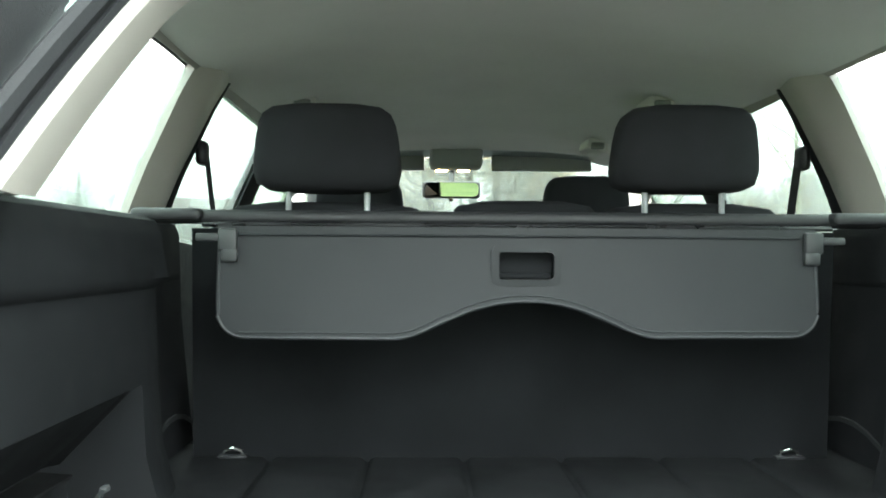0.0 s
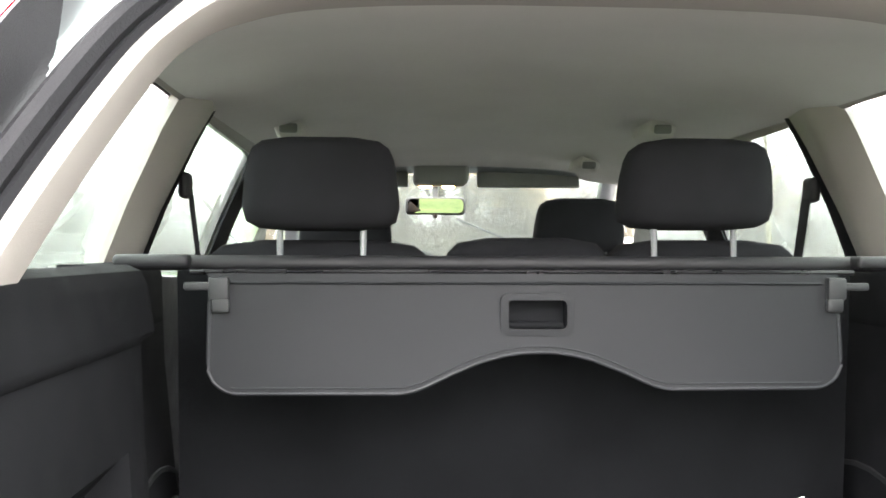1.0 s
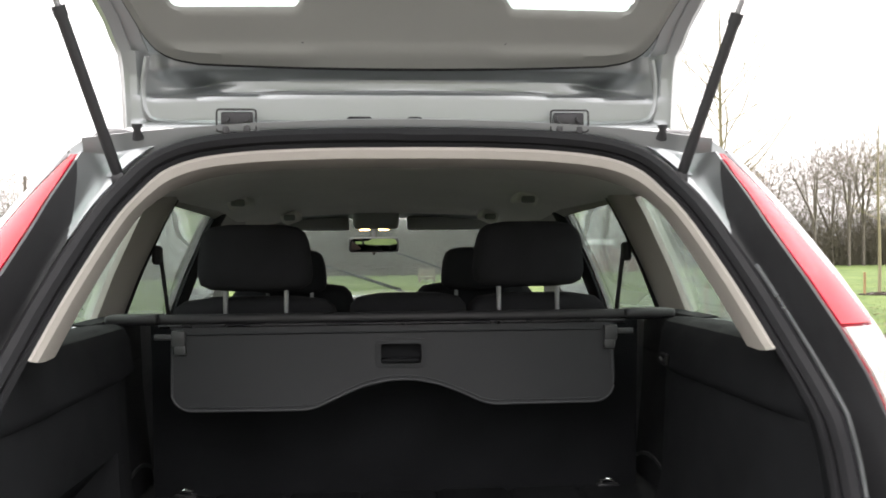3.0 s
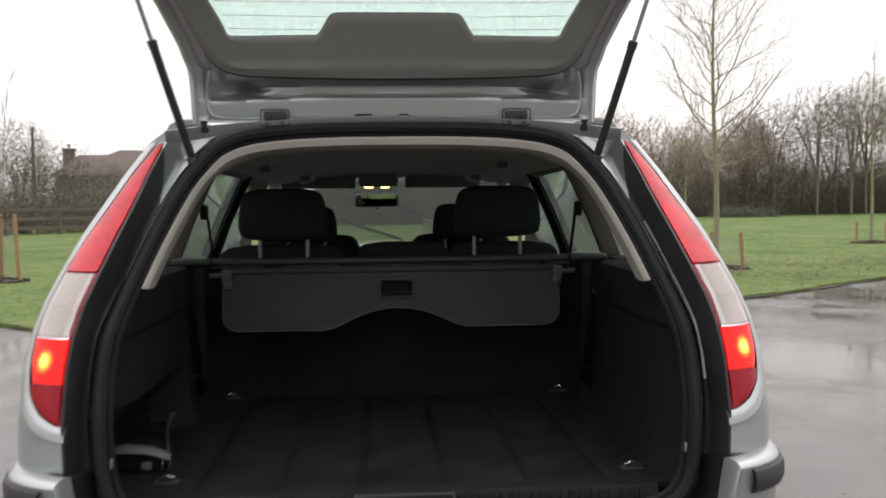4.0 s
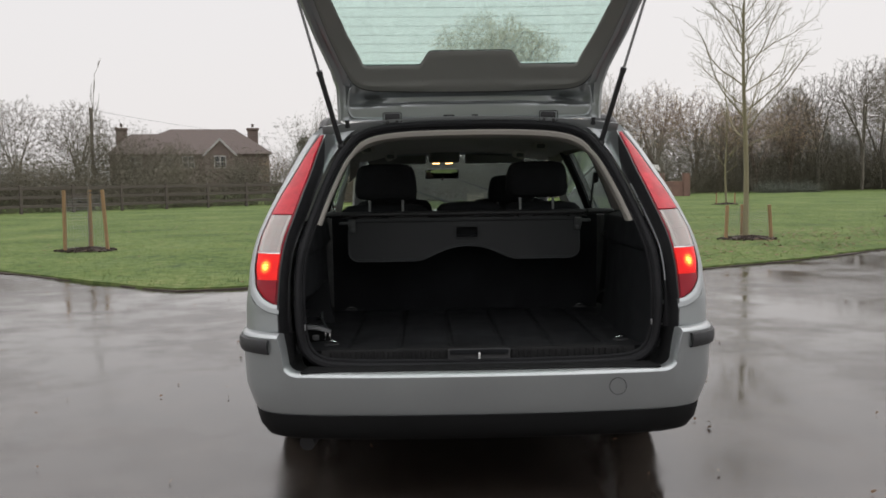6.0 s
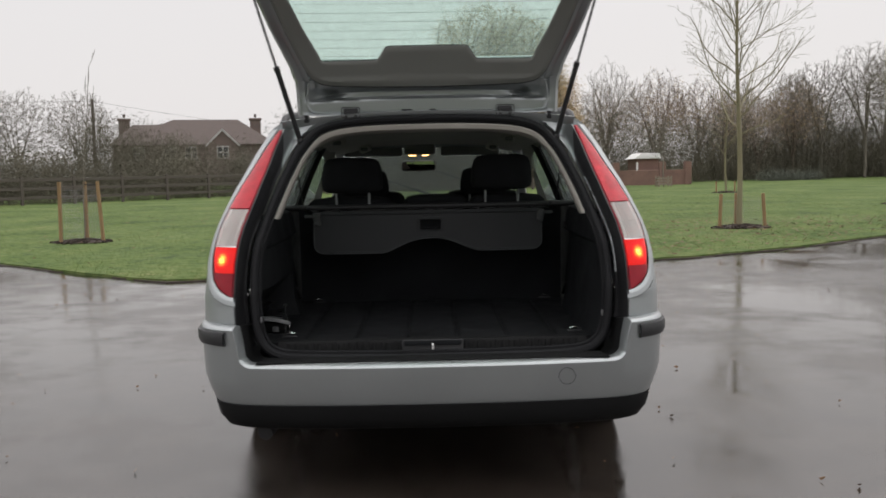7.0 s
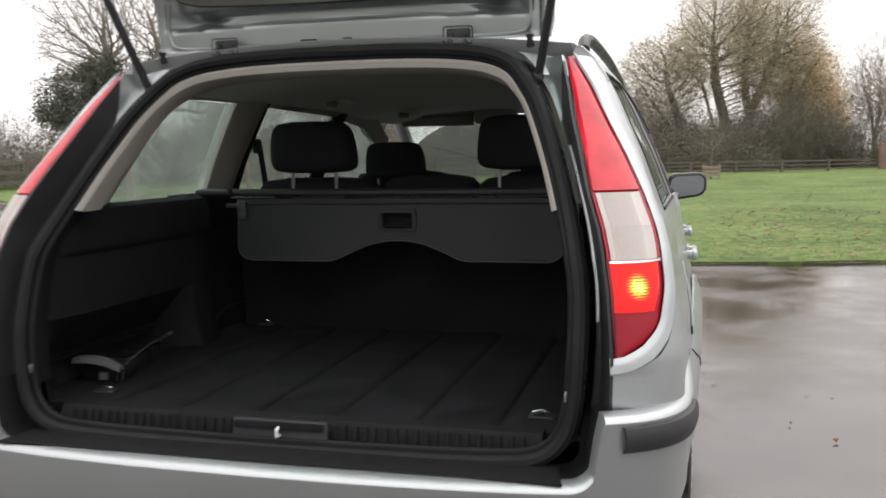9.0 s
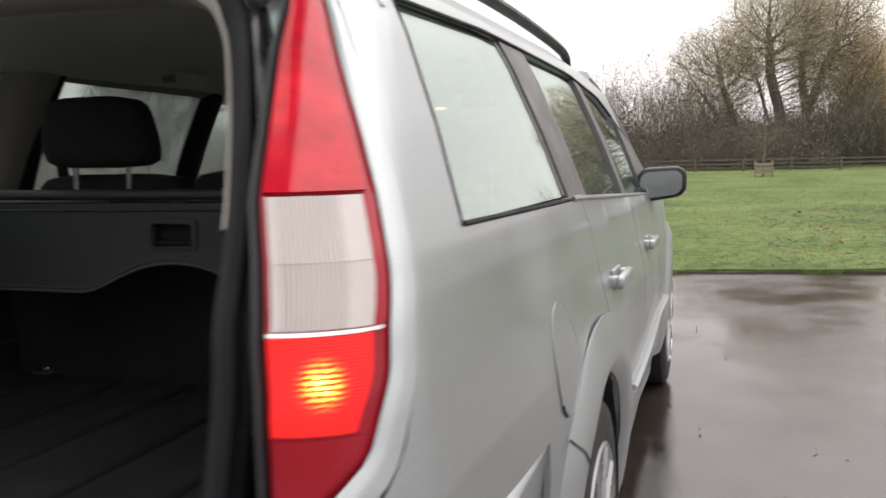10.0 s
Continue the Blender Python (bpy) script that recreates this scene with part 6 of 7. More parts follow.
def young_tree(label, at, height, fork, spread, trunk, count, seed, lean=(0, 0), bark=None):
    """A straight leader with steep branches that curve upwards, each with alternate twigs."""
    rng = random.Random(seed)
    t = thing("tree", label, "tree", at=(*at, 0))
    v, f, bv, bf = [], [], [], []
    top, pts = 30, []
    for k in range(top + 1):
        h = k / top
        pts.append(Vector((lean[0] * h + 0.025 * math.sin(h * 9 + seed), lean[1] * h + 0.02 * math.sin(h * 7), height * h - 0.03)))
    rad = [trunk * ((1 - k / top) ** 0.85 * 0.92 + 0.05) for k in range(top + 1)]
    for k in range(top):
        prism(v, f, pts[k], pts[k + 1], rad[k], rad[k + 1], 8)

    def twig(p, d, length, r, depth):
        n = max(3, int(length / 0.11))
        for k in range(n):
            d = (d + Vector((rng.gauss(0, 0.10), rng.gauss(0, 0.10), rng.gauss(0.04, 0.08)))).normalized()
            q = p + d * length / n
            r1 = max(0.0026, r * (1 - 0.75 / n))
            prism(bv, bf, p, q, r, r1, 4 if r > 0.008 else 3)
            p, r = q, r1
            if depth and k > 0 and rng.random() < 0.92:
                side = d.cross(Vector((rng.gauss(0, 1), rng.gauss(0, 1), rng.gauss(0, 1)))).normalized()
                nd = (d + side * rng.uniform(0.6, 1.1) + Vector((0, 0, 0.15))).normalized()
                twig(p, nd, length * rng.uniform(0.22, 0.42) * (1.2 - 0.6 * k / n), max(0.0028, r * 0.5), depth - 1)
    for k in range(count):
        h = fork + (0.97 - fork) * (k / (count - 1)) ** 0.9
        a = k * 2.399 + rng.uniform(-0.4, 0.4)
        i = h * top
        p = pts[int(i)].lerp(pts[min(top, int(i) + 1)], i % 1)
        el = radians(rng.uniform(22, 42) + 22 * (h - fork))
        ln = spread * min(1, (1.06 - h) / (0.94 - fork) * 1.15) * rng.uniform(0.8, 1.12) / math.cos(el) * (0.55 if k < 1 else 1)
        twig(p, Vector((math.cos(a) * math.cos(el), math.sin(a) * math.cos(el), math.sin(el))), ln, rad[int(i)] * rng.uniform(0.36, 0.5), 2)
    raw("trunk", v, f, bark or BARK, t, True, 60)
    raw("crown", bv, bf, bark or BARK, t, True, 60)
    return t


def sapling(label, at, height, seed):
    """One whippy stem with a few upright shoots."""
    rng = random.Random(seed)
    t = thing("tree", label, "tree", at=(*at, 0))
    v, f = [], []

    def shoot(p, d, length, r, depth):
        n = 9
        for k in range(n):
            d = (d + Vector((rng.gauss(0, 0.06), rng.gauss(0, 0.06), 0.22))).normalized()
            q = p + d * length / n
            prism(v, f, p, q, r, r * 0.86, 4)
            p, r = q, max(0.0045, r * 0.88)
            if depth and k > 2 and rng.random() < 0.85:
                shoot(p, (d + Vector((rng.gauss(0, 0.42), rng.gauss(0, 0.42), 0.1))).normalized(), length * rng.uniform(0.12, 0.3) * (1.3 - k / n), max(0.0045, r * 0.5), depth - 1)
    shoot(Vector((0, 0, -0.03)), Vector((0, 0, 1)), height, 0.018, 2)
    raw("stem", v, f, TWIG, t, True, 60)
    return t


def planting(at, stakes, height, label, guard=0.0):
    """Stakes round a young tree on a mulch patch, with a fine wire guard between them."""
    g = thing("tree_guard", label, "tree stakes", at=(*at, 0))
    for k, (dx, dy, tilt) in enumerate(stakes):
        part("stake", rbox((0.055, 0.055, height + 0.15), (dx, dy, height / 2 - 0.04), 0.006, 1, Matrix.Rotation(radians(tilt), 4, "Y")), STAKE, g)
    bm = bmesh.new()
    rr = random.Random(3)
    top = [bm.verts.new((0.52 * math.cos(a) * rr.uniform(0.8, 1.15), 0.36 * math.sin(a) * rr.uniform(0.8, 1.15), 0.048)) for a in np.linspace(0, 6.283, 28)[:-1]]
    c = bm.verts.new((0, 0, 0.12))
    for i in range(len(top)):
        bm.faces.new((c, top[i], top[(i + 1) % len(top)]))
    for _ in range(110):
        a, d = rr.uniform(0, 6.28), rr.uniform(0.1, 0.58)
        rbox((0.06, 0.035, 0.03), (d * math.cos(a), 0.7 * d * math.sin(a), 0.115 - 0.11 * d), 0, 1, Matrix.Rotation(rr.uniform(0, 3), 4, "Z") @ Matrix.Rotation(rr.uniform(-0.5, 0.5), 4, "X"), bm=bm)
    part("mulch_patch", bm, SOIL, g, "dark bark mulch", smooth=False)
    if guard:
        v, f = [], []
        corners = [Vector((x, y, 0.06)) for x, y, _ in stakes]
        for a, b in zip(corners, corners[1:] + corners[:1]):
            n = max(2, int((b - a).length / 0.05))
            for k in range(n + 1):
                p = a.lerp(b, k / n)
                prism(v, f, p, p + Vector((0, 0, guard)), 0.0011, 0.0011, 3)
            for k in range(int(guard / 0.05)):
                prism(v, f, a + Vector((0, 0, 0.05 * k)), b + Vector((0, 0, 0.05 * k)), 0.0011, 0.0011, 3)
        raw("wire_guard", v, f, STEEL, g)
    return g


# staked trees on the lawn
young_tree("young bare tree with a straight pale trunk and rising twigs", (5.97, 14.0), 5.9, 0.31, 1.42, 0.058, 36, 12, (-0.12, 0))
g = planting((6.0, 13.98), [(-0.42, 0.0, 2), (0.44, 0.02, -4), (0.0, 0.34, 0)], 0.66, "short timber stakes and wire guard round a young tree", 0.6)
sapling("tiny bare sapling between three timber stakes", (-6.47, 13.67), 3.35, 21)
g = planting((-6.47, 13.6), [(-0.35, -0.12, 1), (0.36, -0.02, -3), (-0.02, 0.28, 0)], 1.13, "three tall timber stakes with dark straps round a sapling", 1.0)
part("strap", tube([(-0.345, -0.12, 1.10), (-0.18, 0.06, 1.085), (-0.02, 0.26, 1.10)], 0.016, 6, flat=0.5), WOOD, g, "dark rubber tree strap")
part("strap", tube([(-0.02, 0.26, 1.115), (0.16, 0.11, 1.10), (0.34, 0.0, 1.115)], 0.016, 6, flat=0.5), RUBBER, g, "dark rubber tree strap")
sapling("tiny bare sapling between timber stakes", (-12.95, 18.6), 3.0, 22)
planting((-12.95, 18.6), [(-0.36, -0.1, 1), (0.36, 0.0, -2), (0.0, 0.3, 0)], 0.98, "three timber stakes and wire guard round a sapling", 0.5)
young_tree("young bare tree with a slim pale trunk", (13.5, 22.3), 5.6, 0.33, 1.05, 0.05, 20, 31)
planting((13.5, 22.3), [(-0.42, 0, 1), (0.44, 0, -2)], 0.62, "two short stakes beside a young tree")
young_tree("slim young bare tree on a mulch patch", (12.8, 35.6), 4.6, 0.3, 0.85, 0.05, 16, 33)
planting((12.8, 35.6), [(-0.4, 0, 0), (0.4, 0, 0)], 0.5, "two short stakes beside a slim young tree")
for x, y, h, sd, w in ((13.6, 49.0, 4.2, 34, 0.36), (2.1, 38.0, 3.0, 35, 0.32)):
    young_tree("small young tree in a low timber cage", (x, y), h, 0.32, h * 0.26, 0.045, 26, sd, bark=TWIG)
    cg = thing("tree_cage", "low pale timber cage round a young tree", "tree cage", at=(x, y, 0))
    for a in range(4):
        c, s_ = math.cos(a * math.pi / 2), math.sin(a * math.pi / 2)
        for z in (0.2, 0.36, 0.52):
            part("cage_side", rbox((2 * w, 0.03, 0.11), (-s_ * w, c * w, z), 0, 1, Matrix.Rotation(a * math.pi / 2, 4, "Z")), CAGE, cg)
        part("post", rbox((0.07, 0.07, 0.66), (c * w - s_ * w, s_ * w + c * w, 0.33), 0, 1), CAGE, cg)

# large trees beyond the lawn
# oak bark and tan leaves set lighter, with the haze before them painted in
OAKBARK = mat("hazed_oak_bark", (0.15, 0.138, 0.118), 0.9, 0, 0.25, 3, 0, 20)
OAKTAN = leafy(mat("hazed_tan_oak_leaves", (0.56, 0.40, 0.21), 0.8, 0, 0.3, 0.4, 0, 3, col2=(0.42, 0.335, 0.19)))
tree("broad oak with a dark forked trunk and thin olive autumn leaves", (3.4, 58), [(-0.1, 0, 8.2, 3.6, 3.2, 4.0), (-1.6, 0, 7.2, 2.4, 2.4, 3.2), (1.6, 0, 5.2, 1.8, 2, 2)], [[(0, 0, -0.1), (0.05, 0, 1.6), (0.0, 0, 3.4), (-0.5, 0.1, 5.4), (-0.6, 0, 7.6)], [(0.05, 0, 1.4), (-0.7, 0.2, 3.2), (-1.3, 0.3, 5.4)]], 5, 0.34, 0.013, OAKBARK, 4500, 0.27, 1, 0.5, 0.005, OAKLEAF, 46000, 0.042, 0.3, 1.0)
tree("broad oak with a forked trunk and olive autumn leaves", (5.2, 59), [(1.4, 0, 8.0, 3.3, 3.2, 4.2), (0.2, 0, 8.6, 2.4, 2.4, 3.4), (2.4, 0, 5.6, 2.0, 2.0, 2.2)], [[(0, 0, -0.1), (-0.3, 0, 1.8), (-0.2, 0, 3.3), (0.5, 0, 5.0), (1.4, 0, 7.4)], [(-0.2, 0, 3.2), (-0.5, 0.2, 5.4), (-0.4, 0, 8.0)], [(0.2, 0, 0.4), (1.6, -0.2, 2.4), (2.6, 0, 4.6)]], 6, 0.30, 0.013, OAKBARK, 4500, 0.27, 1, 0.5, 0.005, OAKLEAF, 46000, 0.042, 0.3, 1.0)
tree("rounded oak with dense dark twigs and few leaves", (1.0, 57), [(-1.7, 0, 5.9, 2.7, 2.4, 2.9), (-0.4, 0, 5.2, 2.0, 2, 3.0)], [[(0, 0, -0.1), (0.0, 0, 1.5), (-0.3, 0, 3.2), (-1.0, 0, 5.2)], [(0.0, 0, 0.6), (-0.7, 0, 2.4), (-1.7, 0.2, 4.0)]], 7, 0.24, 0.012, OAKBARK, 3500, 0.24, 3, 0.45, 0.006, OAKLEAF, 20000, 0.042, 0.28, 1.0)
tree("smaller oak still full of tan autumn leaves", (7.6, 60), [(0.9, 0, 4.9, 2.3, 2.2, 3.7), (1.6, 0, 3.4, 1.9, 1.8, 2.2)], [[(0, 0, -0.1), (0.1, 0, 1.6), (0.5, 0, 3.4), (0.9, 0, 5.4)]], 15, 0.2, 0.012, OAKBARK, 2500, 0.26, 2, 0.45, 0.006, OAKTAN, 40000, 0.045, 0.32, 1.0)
tree("tall bare tree with fine spreading branches, its trunk clad in ivy", (-29.0, 42), [(3.6, 0, 6.6, 3.8, 3.2, 2.4), (-1.2, 0, 8.0, 3.6, 3.4, 3.4), (5.2, 0, 4.7, 1.8, 2, 1.2), (1.2, 0, 8.6, 3.4, 3, 2.4)], [[(0, 0, -0.1), (0.1, 0, 2.4), (0.0, 0, 4.6), (-0.4, 0, 6.6)], [(0.1, 0, 1.8), (1.4, 0, 3.3), (3.0, 0.2, 4.6), (4.8, 0.3, 5.6)], [(1.4, 0, 3.2), (2.5, 0, 4.8), (2.7, 0, 6.6)], [(1.2, 0, 3.0), (2.6, 0, 3.6), (3.8, 0.1, 3.85), (5.2, 0.2, 3.6)]], 8, 0.34, 0.010, None, 6500, 0.25, 5, 0.36, 0.0045)


def ivy_tree(label, at, masses, seed):
    """A trunk smothered in ivy: leaves in uneven clumps within rounded masses (x, z, half width, half height)."""
    rng = random.Random(seed)
    t = thing("ivy", label, "ivy", at=(*at, 0))
    v, f, pts = [], [], []
    for x, z, w, h in masses:
        prism(v, f, Vector((x * 0.5, 0, -0.05)), Vector((x, 0, z)), 0.10, 0.07, 6)
        prism(v, f, Vector((x, 0, z)), Vector((x + rng.uniform(-0.2, 0.2), 0, z + h)), 0.07, 0.02, 6)
        for _ in range(int(70 * w * h) + 16):
            a, q, r = rng.uniform(0, 6.283), rng.uniform(-1, 1), rng.uniform(0.4, 1.0)
            e = math.sqrt(1 - q * q) * r * rng.uniform(0.8, 1.2)
            pts.append(Vector((x + w * e * math.cos(a), w * 0.8 * e * math.sin(a), z + h * q * r)))
    raw("stem", v, f, BARK_DK, t, True, 60)
    raw("foliage", *leaves(pts, 44 * len(pts), 0.06, 0.17, rng), IVY, t)


ivy_tree("dark ivy smothering the trunk and limbs of a bare tree", (-29.0, 41.8), [(-1.6, 3.0, 1.5, 1.9), (-0.4, 4.4, 1.3, 1.7), (-1.5, 5.6, 1.1, 1.2), (0.5, 3.0, 1.3, 1.4), (-0.2, 6.2, 0.8, 0.9), (1.0, 4.6, 0.7, 0.9), (1.9, 3.6, 0.6, 0.7), (2.5, 4.4, 0.5, 0.8), (2.6, 5.4, 0.42, 0.8), (2.65, 6.3, 0.3, 0.6), (3.1, 4.1, 0.4, 0.3), (-2.4, 1.6, 1.2, 1.4), (0, 1.4, 1.4, 1.2), (-3.6, 4.2, 1.4, 2.2)], 9)
ivy_tree("dark evergreen bush beside the house", (-9.9, 70), [(0, 2.6, 0.8, 1.4), (0.1, 4.0, 0.5, 1.0), (-0.4, 2.0, 0.7, 1.2)], 10)
FAR_TREE = "bare winter tree with fine twigs behind the hedge"


def far_tree(w, low, high, seed, lean=0.0, bark=None, leaf=None, leaf_n=0):
    """Limbs that part low and rise steeply into a domed crown."""
    mid, hz = (low + high) / 2, (high - low) / 2
    rng = random.Random(seed)
    stems = []
    for k in range(5):
        a, out = k * 2.4 + rng.uniform(-0.5, 0.5), w * rng.uniform(0.3, 0.62) * (k > 0)
        x, y, z0 = math.cos(a) * out + lean, math.sin(a) * out * 0.8, low * rng.uniform(0.62, 1.05)
        foot = 0.03 * math.cos(a), 0.03 * math.sin(a)
        stems.append([(*foot, -0.1), (foot[0] + 0.12 * lean, foot[1], z0 * 0.5), (0.25 * lean + 0.06 * x, 0.06 * y, z0), (0.45 * x + 0.2 * lean, 0.45 * y, z0 + (mid - z0) * 0.5), (x * 0.8, y * 0.8, mid - hz * 0.1)])
    masses = [(lean, 0, mid + hz * 0.1, w * 0.86, w * 0.75, hz * 0.92), (lean - w * 0.42, 0, mid - hz * 0.12, w * 0.62, w * 0.6, hz * 0.7), (lean + w * 0.42, 0, mid - hz * 0.05, w * 0.62, w * 0.6, hz * 0.72)]
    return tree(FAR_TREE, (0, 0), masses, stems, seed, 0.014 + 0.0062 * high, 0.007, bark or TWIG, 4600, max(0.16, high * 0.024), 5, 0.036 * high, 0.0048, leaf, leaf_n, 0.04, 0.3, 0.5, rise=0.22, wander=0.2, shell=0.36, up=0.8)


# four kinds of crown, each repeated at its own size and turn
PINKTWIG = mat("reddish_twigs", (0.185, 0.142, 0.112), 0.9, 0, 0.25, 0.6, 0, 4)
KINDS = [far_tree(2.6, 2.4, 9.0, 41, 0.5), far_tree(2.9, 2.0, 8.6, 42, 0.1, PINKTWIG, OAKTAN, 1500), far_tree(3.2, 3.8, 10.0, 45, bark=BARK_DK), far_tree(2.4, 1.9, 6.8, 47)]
SPOTS = [(0, 13.5, 66, 1.0, 1.04, 0), (1, 17.6, 67, 1.2, 1.03, 0), (2, 33.6, 66, 1.12, 1.05, 0), (3, -26.6, 56, 1.1, 1.06, 0),
         (1, 21.6, 69, 1.2, 0.98, 130), (0, 25.2, 70, 1.2, 0.92, 80), (3, 29.4, 69, 1.25, 1.30, 200), (0, 36.6, 69, 1.1, 1.14, 110), (2, 38.6, 68, 1.15, 1.16, 70), (0, 44, 70, 1.2, 1.28, 160), (2, 50, 68, 1.2, 1.2, 250), (3, 31.0, 74, 1.2, 1.35, 20), (1, 27.4, 75, 1.0, 1.0, 300),
         (3, -23.0, 57, 1.2, 1.05, 140), (3, -29.8, 57, 1.2, 1.04, 310), (0, -19.0, 66, 0.6, 0.55, 40), (2, -36, 50, 1.1, 0.82, 110), (3, -32, 58, 1.0, 1.0, 70), (1, -4.0, 74, 1.0, 0.82, 210), (0, -9.6, 80, 0.62, 0.86, 300), (3, -1.5, 68, 1.1, 0.94, 30),
         (3, -18.6, 62, 0.7, 0.66, 250), (0, -16.2, 62, 0.55, 0.45, 10), (3, -14.2, 64, 0.6, 0.5, 100), (1, -11.6, 66, 0.55, 0.42, 60), (0, 11.2, 68, 0.8, 0.85, 220), (1, 19.6, 74, 1.1, 1.02, 20), (1, 15.4, 75, 1.1, 1.0, 250),
         (2, 30.6, 67, 1.15, 0.93, 40), (1, 28.0, 66, 1.15, 0.9, 90), (1, 25.2, 65.5, 1.1, 0.76, 200), (2, 36.6, 66.5, 1.15, 1.05, 150), (1, 22.6, 66, 1.0, 0.8, 300), (2, 40.6, 66, 1.1, 1.1, 20)]
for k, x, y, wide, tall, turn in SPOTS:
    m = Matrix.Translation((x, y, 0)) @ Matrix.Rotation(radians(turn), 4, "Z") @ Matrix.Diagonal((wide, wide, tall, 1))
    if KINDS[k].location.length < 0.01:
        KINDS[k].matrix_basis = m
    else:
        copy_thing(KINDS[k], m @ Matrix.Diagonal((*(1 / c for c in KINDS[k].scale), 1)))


def thicket(name, line, depth, heights, n, brush, label, material=None, seed=1, twig=0.012, leaf_n=0):
    """Dense leafless undergrowth along a line, with a ragged top."""
    rng = random.Random(seed)
    material = material or SCRUB
    v, f, pts = [], [], []
    seg = [(a, b, math.hypot(b[0] - a[0], b[1] - a[1])) for a, b in zip(line, line[1:])]
    total = sum(s[2] for s in seg)
    for _ in range(n):
        d = rng.uniform(0, total)
        for a, b, ln in seg:
            if d <= ln:
                break
            d -= ln
        t = d / ln
        x, y = a[0] + (b[0] - a[0]) * t, a[1] + (b[1] - a[1]) * t
        x += rng.uniform(-1, 1) * 0.5
        y += rng.uniform(0, depth)
        h = rng.uniform(*heights) * (0.72 + 0.7 * noise.noise(Vector((x * 0.22, y * 0.22, seed))) + 0.25 * noise.noise(Vector((x * 0.9, y * 0.9, seed))))
        p = Vector((x, y, -0.05))
        dv = Vector((rng.gauss(0, 0.3), rng.gauss(0, 0.3), 1)).normalized()
        for k in range(3):
            q = p + dv * h / 3
            prism(v, f, p, q, twig * (1 - k * 0.2), twig * (0.8 - k * 0.2), 3)
            p = q
            pts.append(q)
            dv = (dv + Vector((rng.gauss(0, 0.35), rng.gauss(0, 0.35), 0))).normalized()
    ob = tagged(raw(name, v, f, material), label, "undergrowth", kind="stuff")
    if brush:
        lv, lf = [], []
        sprays(lv, lf, [rng.choice(pts) + Vector((rng.gauss(0, 0.3), rng.gauss(0, 0.3), rng.gauss(-0.15, 0.3))) for _ in range(brush)], 3, 0.27, twig * 0.72, rng, 0.25)
        sprays(lv, lf, [p for p in pts if p.z > heights[0] * 0.8], 3, 0.4, twig * 0.4, rng, 0.7)
        raw("brush", lv, lf, material, ob)
    if leaf_n:
        raw("foliage", *leaves([p for p in pts if p.z < heights[1] * 0.75], leaf_n, 0.055, 0.35, rng), material, ob)
    return ob


FENCE = [(-52, 6), (-34, 21), (-19.5, 35), (-8, 46.5), (6, 49), (11, 52)]
thicket("hedge", [(x - 0.5, y + 1.5) for x, y in FENCE[:5]], 4, (2.1, 3.5), 3600, 48000, "dense bare hedgerow behind the fence", seed=3, leaf_n=30000)
thicket("hedge", [(-50, 30), (-34, 40), (-24, 50), (-17, 57)], 5, (3.6, 5.2), 3600, 44000, "taller bare hedgerow behind the first", seed=4, leaf_n=15000)
thicket("woodland", [(-8, 49.5), (6, 52), (11, 58), (24, 63), (52, 74)], 8, (4.2, 6.8), 4500, 56000, "dense bare woodland edge", seed=5, twig=0.014, leaf_n=35000)
thicket("woodland", [(23, 69), (30, 70), (36, 69), (60, 72)], 7, (5.4, 8.0), 2600, 50000, "tall bare woodland", seed=6, twig=0.015, leaf_n=20000)
thicket("undergrowth", [(-3, 56), (4, 55.5), (10.5, 58.5)], 3, (2.6, 4.8), 2800, 28000, "dark dense undergrowth below the oaks", UNDER, 11, twig=0.014, leaf_n=38000)
thicket("evergreen_bush", [(24, 60), (28, 61)], 1.5, (0.7, 1.1), 300, 6000, "low dark evergreen bush", IVY, 8)
thicket("hedge", [(-60, -58), (60, -58)], 6, (4.0, 8.0), 1500, 5000, "bare hedgerow behind the lawn", seed=9, twig=0.035)

# post and rail fence
fence = tagged(new("fence"), "weathered brown post and rail fence along the lawn", "fence", kind="structure")
post_me, rail_me = None, None
for (x0, y0), (x1, y1) in zip(FENCE, FENCE[1:]):
    tall = 1.0 if x0 < -10 else 0.52
    ln = math.hypot(x1 - x0, y1 - y0)
    n = max(1, round(ln / 2.4))
    a = math.atan2(y1 - y0, x1 - x0)
    for k in range(n):
        t0, t1 = k / n, (k + 1) / n
        xm, ym = x0 + (x1 - x0) * t0, y0 + (y1 - y0) * t0
        if post_me is None:
            po = part("post", rbox((0.12, 0.12, 1.35), (0, 0, 0.62), 0.01, 1), WOOD, fence)
            ra = part("rail", rbox((2.5, 0.05, 0.13), (1.2, 0, 0), 0.006, 1), WOOD, fence)
            post_me, rail_me = po.data, ra.data
            po.location, ra.location, ra.rotation_euler = (xm, ym, 0), (xm, ym, 0.35), (0, 0, a)
        else:
            po = new("post", post_me)
            po.parent, po.location, po.rotation_euler, po.scale = fence, (xm, ym, 0), (0, 0, a), (1, 1, tall)
        for z in (0.35, 0.75, 1.15):
            ra = new("rail", rail_me)
            ra.parent, ra.location, ra.rotation_euler, ra.scale = fence, (xm, ym, z * tall + 0.004), (0, 0, a), (ln / n / 2.4, 1, tall)

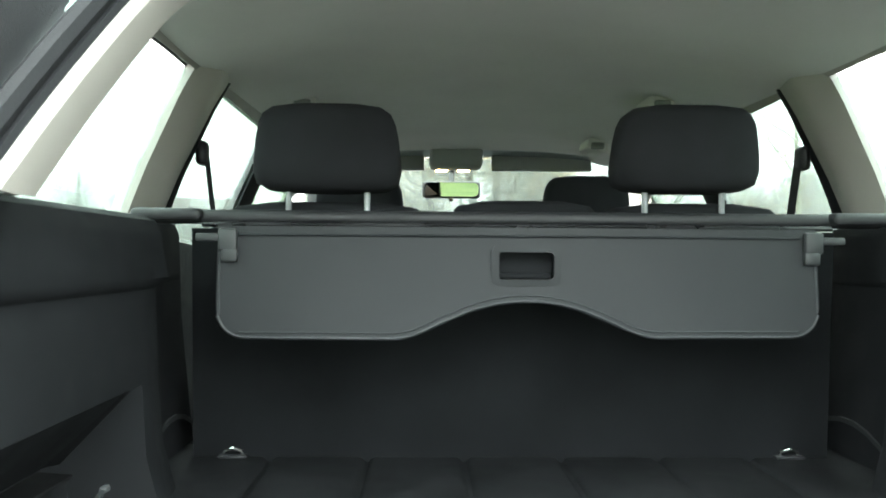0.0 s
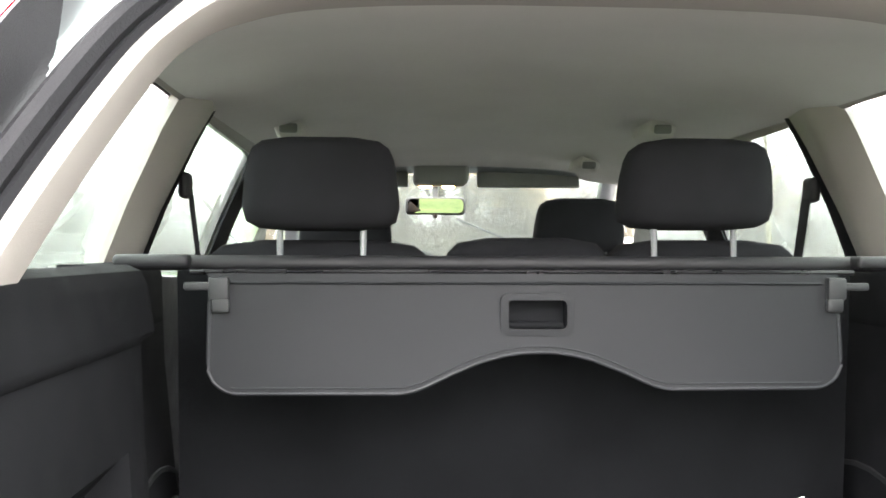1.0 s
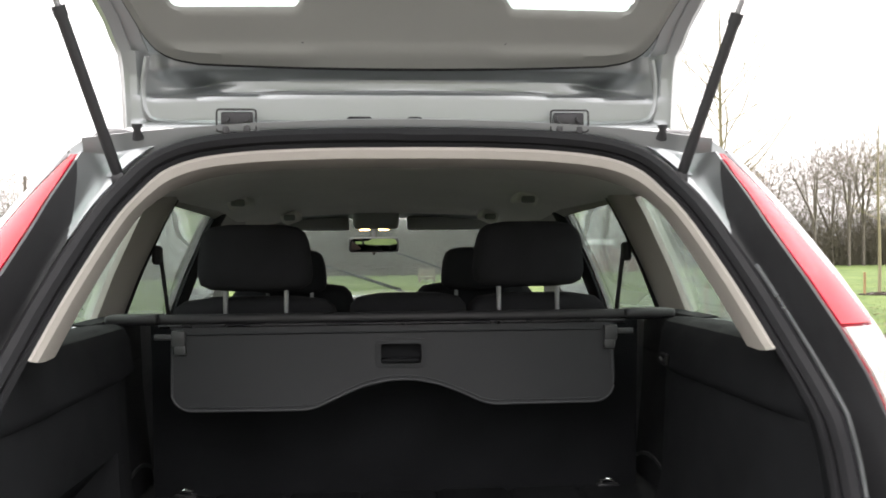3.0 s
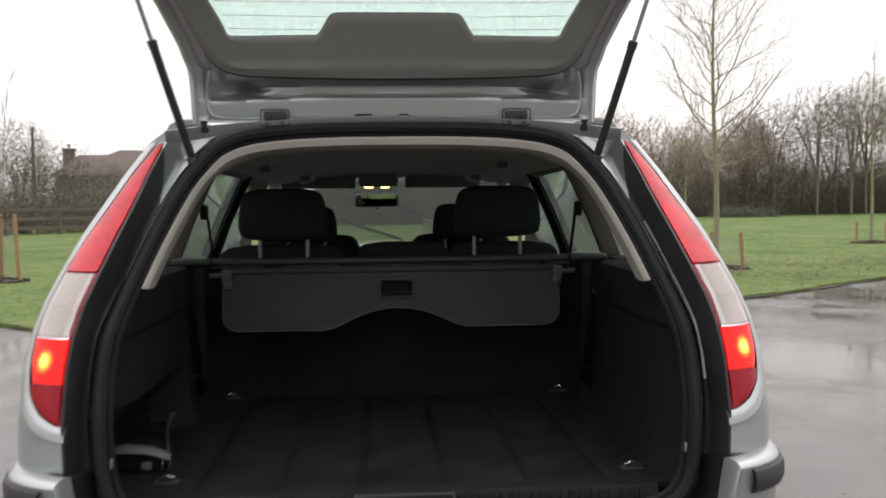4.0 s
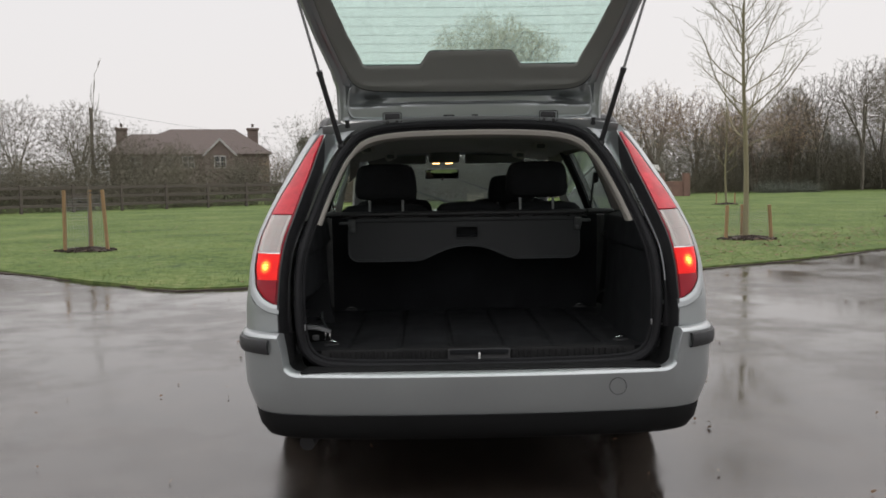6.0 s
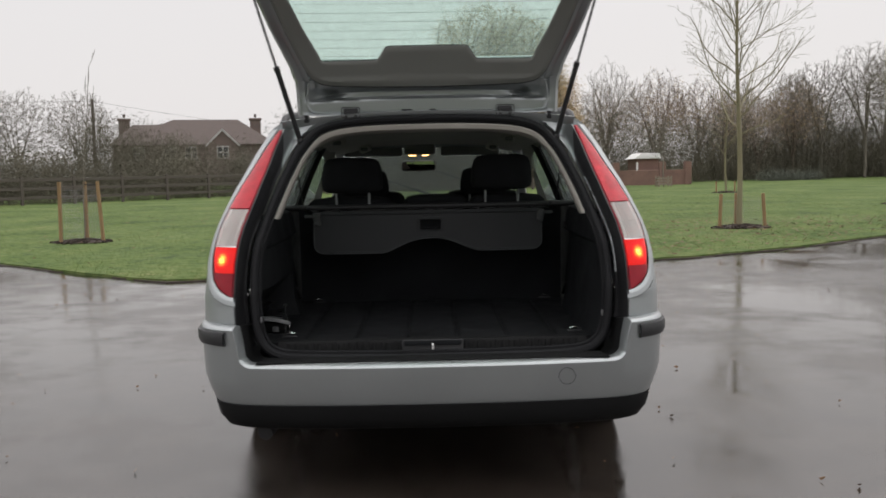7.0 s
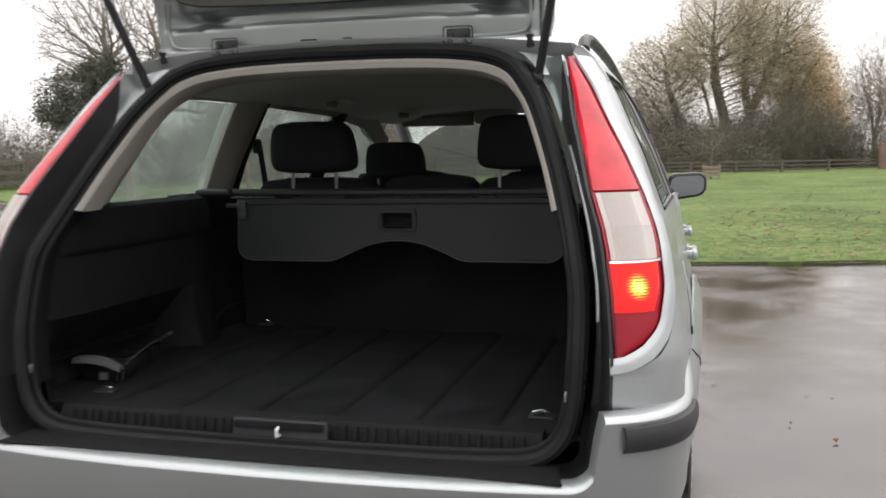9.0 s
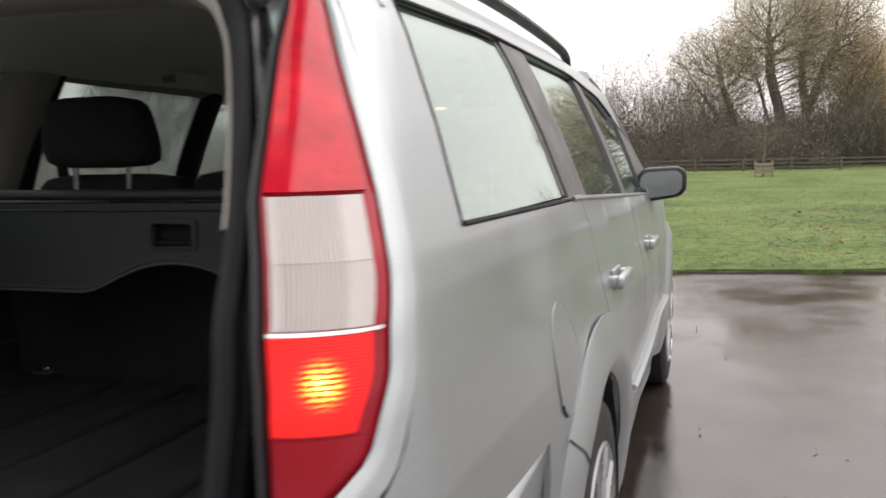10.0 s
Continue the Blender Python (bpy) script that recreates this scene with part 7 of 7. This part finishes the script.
# ---- far buildings ----
# brick and tile greyed, white wood dulled: far haze mixed into these colours
BRICK = mat("house_brick", (0.155, 0.118, 0.104), 0.9, 0, 0.2, 1.5, 0, 12)
REDBRICK = mat("red_brick", (0.20, 0.122, 0.098), 0.9, 0, 0.2, 1.5, 0, 12)
TILE = mat("roof_tile", (0.105, 0.082, 0.074), 0.85, 0, 0.2, 2, 0, 8)
FRAME = mat("hazed_white_wood", (0.40, 0.395, 0.38), 0.8, 0, 0.06, 2)
RENDERW = mat("white_render", (0.72, 0.72, 0.70), 0.8, 0, 0.06, 2)
PANE = mat("dark_pane", (0.03, 0.035, 0.04), 0.1, 0, 0.1, 3)
house = thing("house", "brick house with tiled hipped roof, two chimneys and a gable", "house", at=(-33.5, 127, 0))
house.rotation_euler = (0, 0, radians(14))
part("wall", rbox((22, 9, 5.6), (0, 4.5, 2.8), 0.05, 1), BRICK, house)
bm = bmesh.new()
e = [bm.verts.new(p) for p in ((-11.6, -0.6, 5.5), (11.6, -0.6, 5.5), (11.6, 9.6, 5.5), (-11.6, 9.6, 5.5))]
r = [bm.verts.new(p) for p in ((-2.8, 4.5, 9.3), (6.4, 4.5, 9.3))]
for q in ((e[0], e[1], r[1], r[0]), (e[1], e[2], r[1]), (e[2], e[3], r[0], r[1]), (e[3], e[0], r[0]), (e[3], e[2], e[1], e[0])):
    bm.faces.new(q)
part("roof", bm, TILE, house, smooth=False)
bm = bmesh.new()
e = [bm.verts.new(p) for p in ((-11.5, -0.5, 5.52), (2.0, -0.5, 5.52), (2.0, 9.5, 5.52), (-11.5, 9.5, 5.52))]
r = [bm.verts.new(p) for p in ((-8.4, 4.4, 8.55), (-1.5, 4.4, 8.7))]
for q in ((e[0], e[1], r[1], r[0]), (e[1], e[2], r[1]), (e[2], e[3], r[0], r[1]), (e[3], e[0], r[0]), (e[3], e[2], e[1], e[0])):
    bm.faces.new(q)
part("roof", bm, TILE, house, smooth=False)
bm = bmesh.new()
tri = [(-2.3, 5.2), (2.3, 5.2), (0, 7.5)]
fa, ba = [bm.verts.new((x + 4.0, -1.1, z)) for x, z in tri], [bm.verts.new((x + 4.0, 3.4, z)) for x, z in tri]
for q in ((fa[0], fa[1], fa[2]), (ba[2], ba[1], ba[0]), (fa[0], fa[2], ba[2], ba[0]), (fa[2], fa[1], ba[1], ba[2]), (fa[1], fa[0], ba[0], ba[1])):
    bm.faces.new(q)
rbox((4.2, 4.4, 5.2), (4.0, 1.12, 2.6), 0, 1, bm=bm)
part("gable", bm, BRICK, house, smooth=False)
bm = rbox((0.26, 0.2, 3.4), (2.82, -1.2, 6.4), 0, 1, Matrix.Rotation(radians(45), 4, "Y"))
rbox((0.26, 0.2, 3.4), (5.18, -1.2, 6.4), 0, 1, Matrix.Rotation(radians(-45), 4, "Y"), bm=bm)

part("bargeboard", bm, FRAME, house, "white painted bargeboards")
for x in (-9.6, 9.0):
    ch = part("chimney", rbox((1.5, 1.3, 4.0), (x, 4.5, 7.4), 0.04, 1), BRICK, house)
    part("chimney_cap", rbox((1.8, 1.6, 0.35), (x, 4.5, 9.3), 0.06, 1), BRICK, ch)
    part("chimney_pot", tube([(x, 4.5, 9.6), (x, 4.5, 10.1)], 0.18, 8), TILE, ch)
for x in (-7.5, -3.2, -0.4, 4.0):
    w = part("window", rbox((1.7, 0.12, 1.8), (x, -0.06 if x != 4.0 else -1.14, 4.35), 0, 1), FRAME, house, "white framed window")
    for dx in (-0.4, 0.4):
        for dz in (-0.4, 0.4):
            part("pane", rbox((0.62, 0.08, 0.66), (x + dx, -0.1 if x != 4.0 else -1.18, 4.35 + dz), 0, 1), PANE, w)
lodge = thing("lodge", "low brick building with a pale roof behind a wall", "building", at=(14.35, 55.6, 0))
part("wall", rbox((1.5, 2.4, 1.75), (-0.1, 1.2, 0.87), 0.03, 1), REDBRICK, lodge)
part("roof", slab([(-0.9, 1.72), (0.85, 1.72), (0.75, 2.06), (-0.4, 2.10)], 2.8, rear_at(-0.1, -0.2, 0), 0.02), RENDERW, lodge, "pale flat roof")
part("door_post", rbox((0.12, 0.1, 1.5), (-0.78, -0.06, 0.75), 0.02, 1), RENDERW, lodge)
bw = thing("brick_wall", "low red brick garden wall with piers", "wall", at=(14.1, 54.2, 0))
bw.scale = (0.82, 0.9, 0.86)
part("wall", rbox((5.4, 0.25, 1.15), (0, 0, 0.57), 0.02, 1), REDBRICK, bw)
for x in (-2.7, 0.9, 2.9):
    part("pier", rbox((0.5, 0.5, 1.75), (x, 0, 0.87), 0.02, 1), REDBRICK, bw)
pole = tagged(part("telegraph_pole", tube([(0, 0, 0), (0, 0, 6.75)], [0.15, 0.11], 8), WOOD), "dark timber telegraph pole behind the hedge", "pole")
pole.location = (-23.85, 62, 0)
tagged(part("overhead_wire", tube([(-23.85 + 14 * t, 62 + 62 * t, 6.6 - 2.0 * t * (1 - t)) for t in np.linspace(0, 1, 12)], 0.010, 4), BLACK), "thin overhead telephone wire from the pole", "wire")
tagged(part("overhead_wire", tube([(-23.85 - 40 * t, 62 - 22 * t, 6.6 - 2.0 * t * (1 - t)) for t in np.linspace(0, 1, 12)], 0.010, 4), BLACK), "thin overhead telephone wire from the pole", "wire")
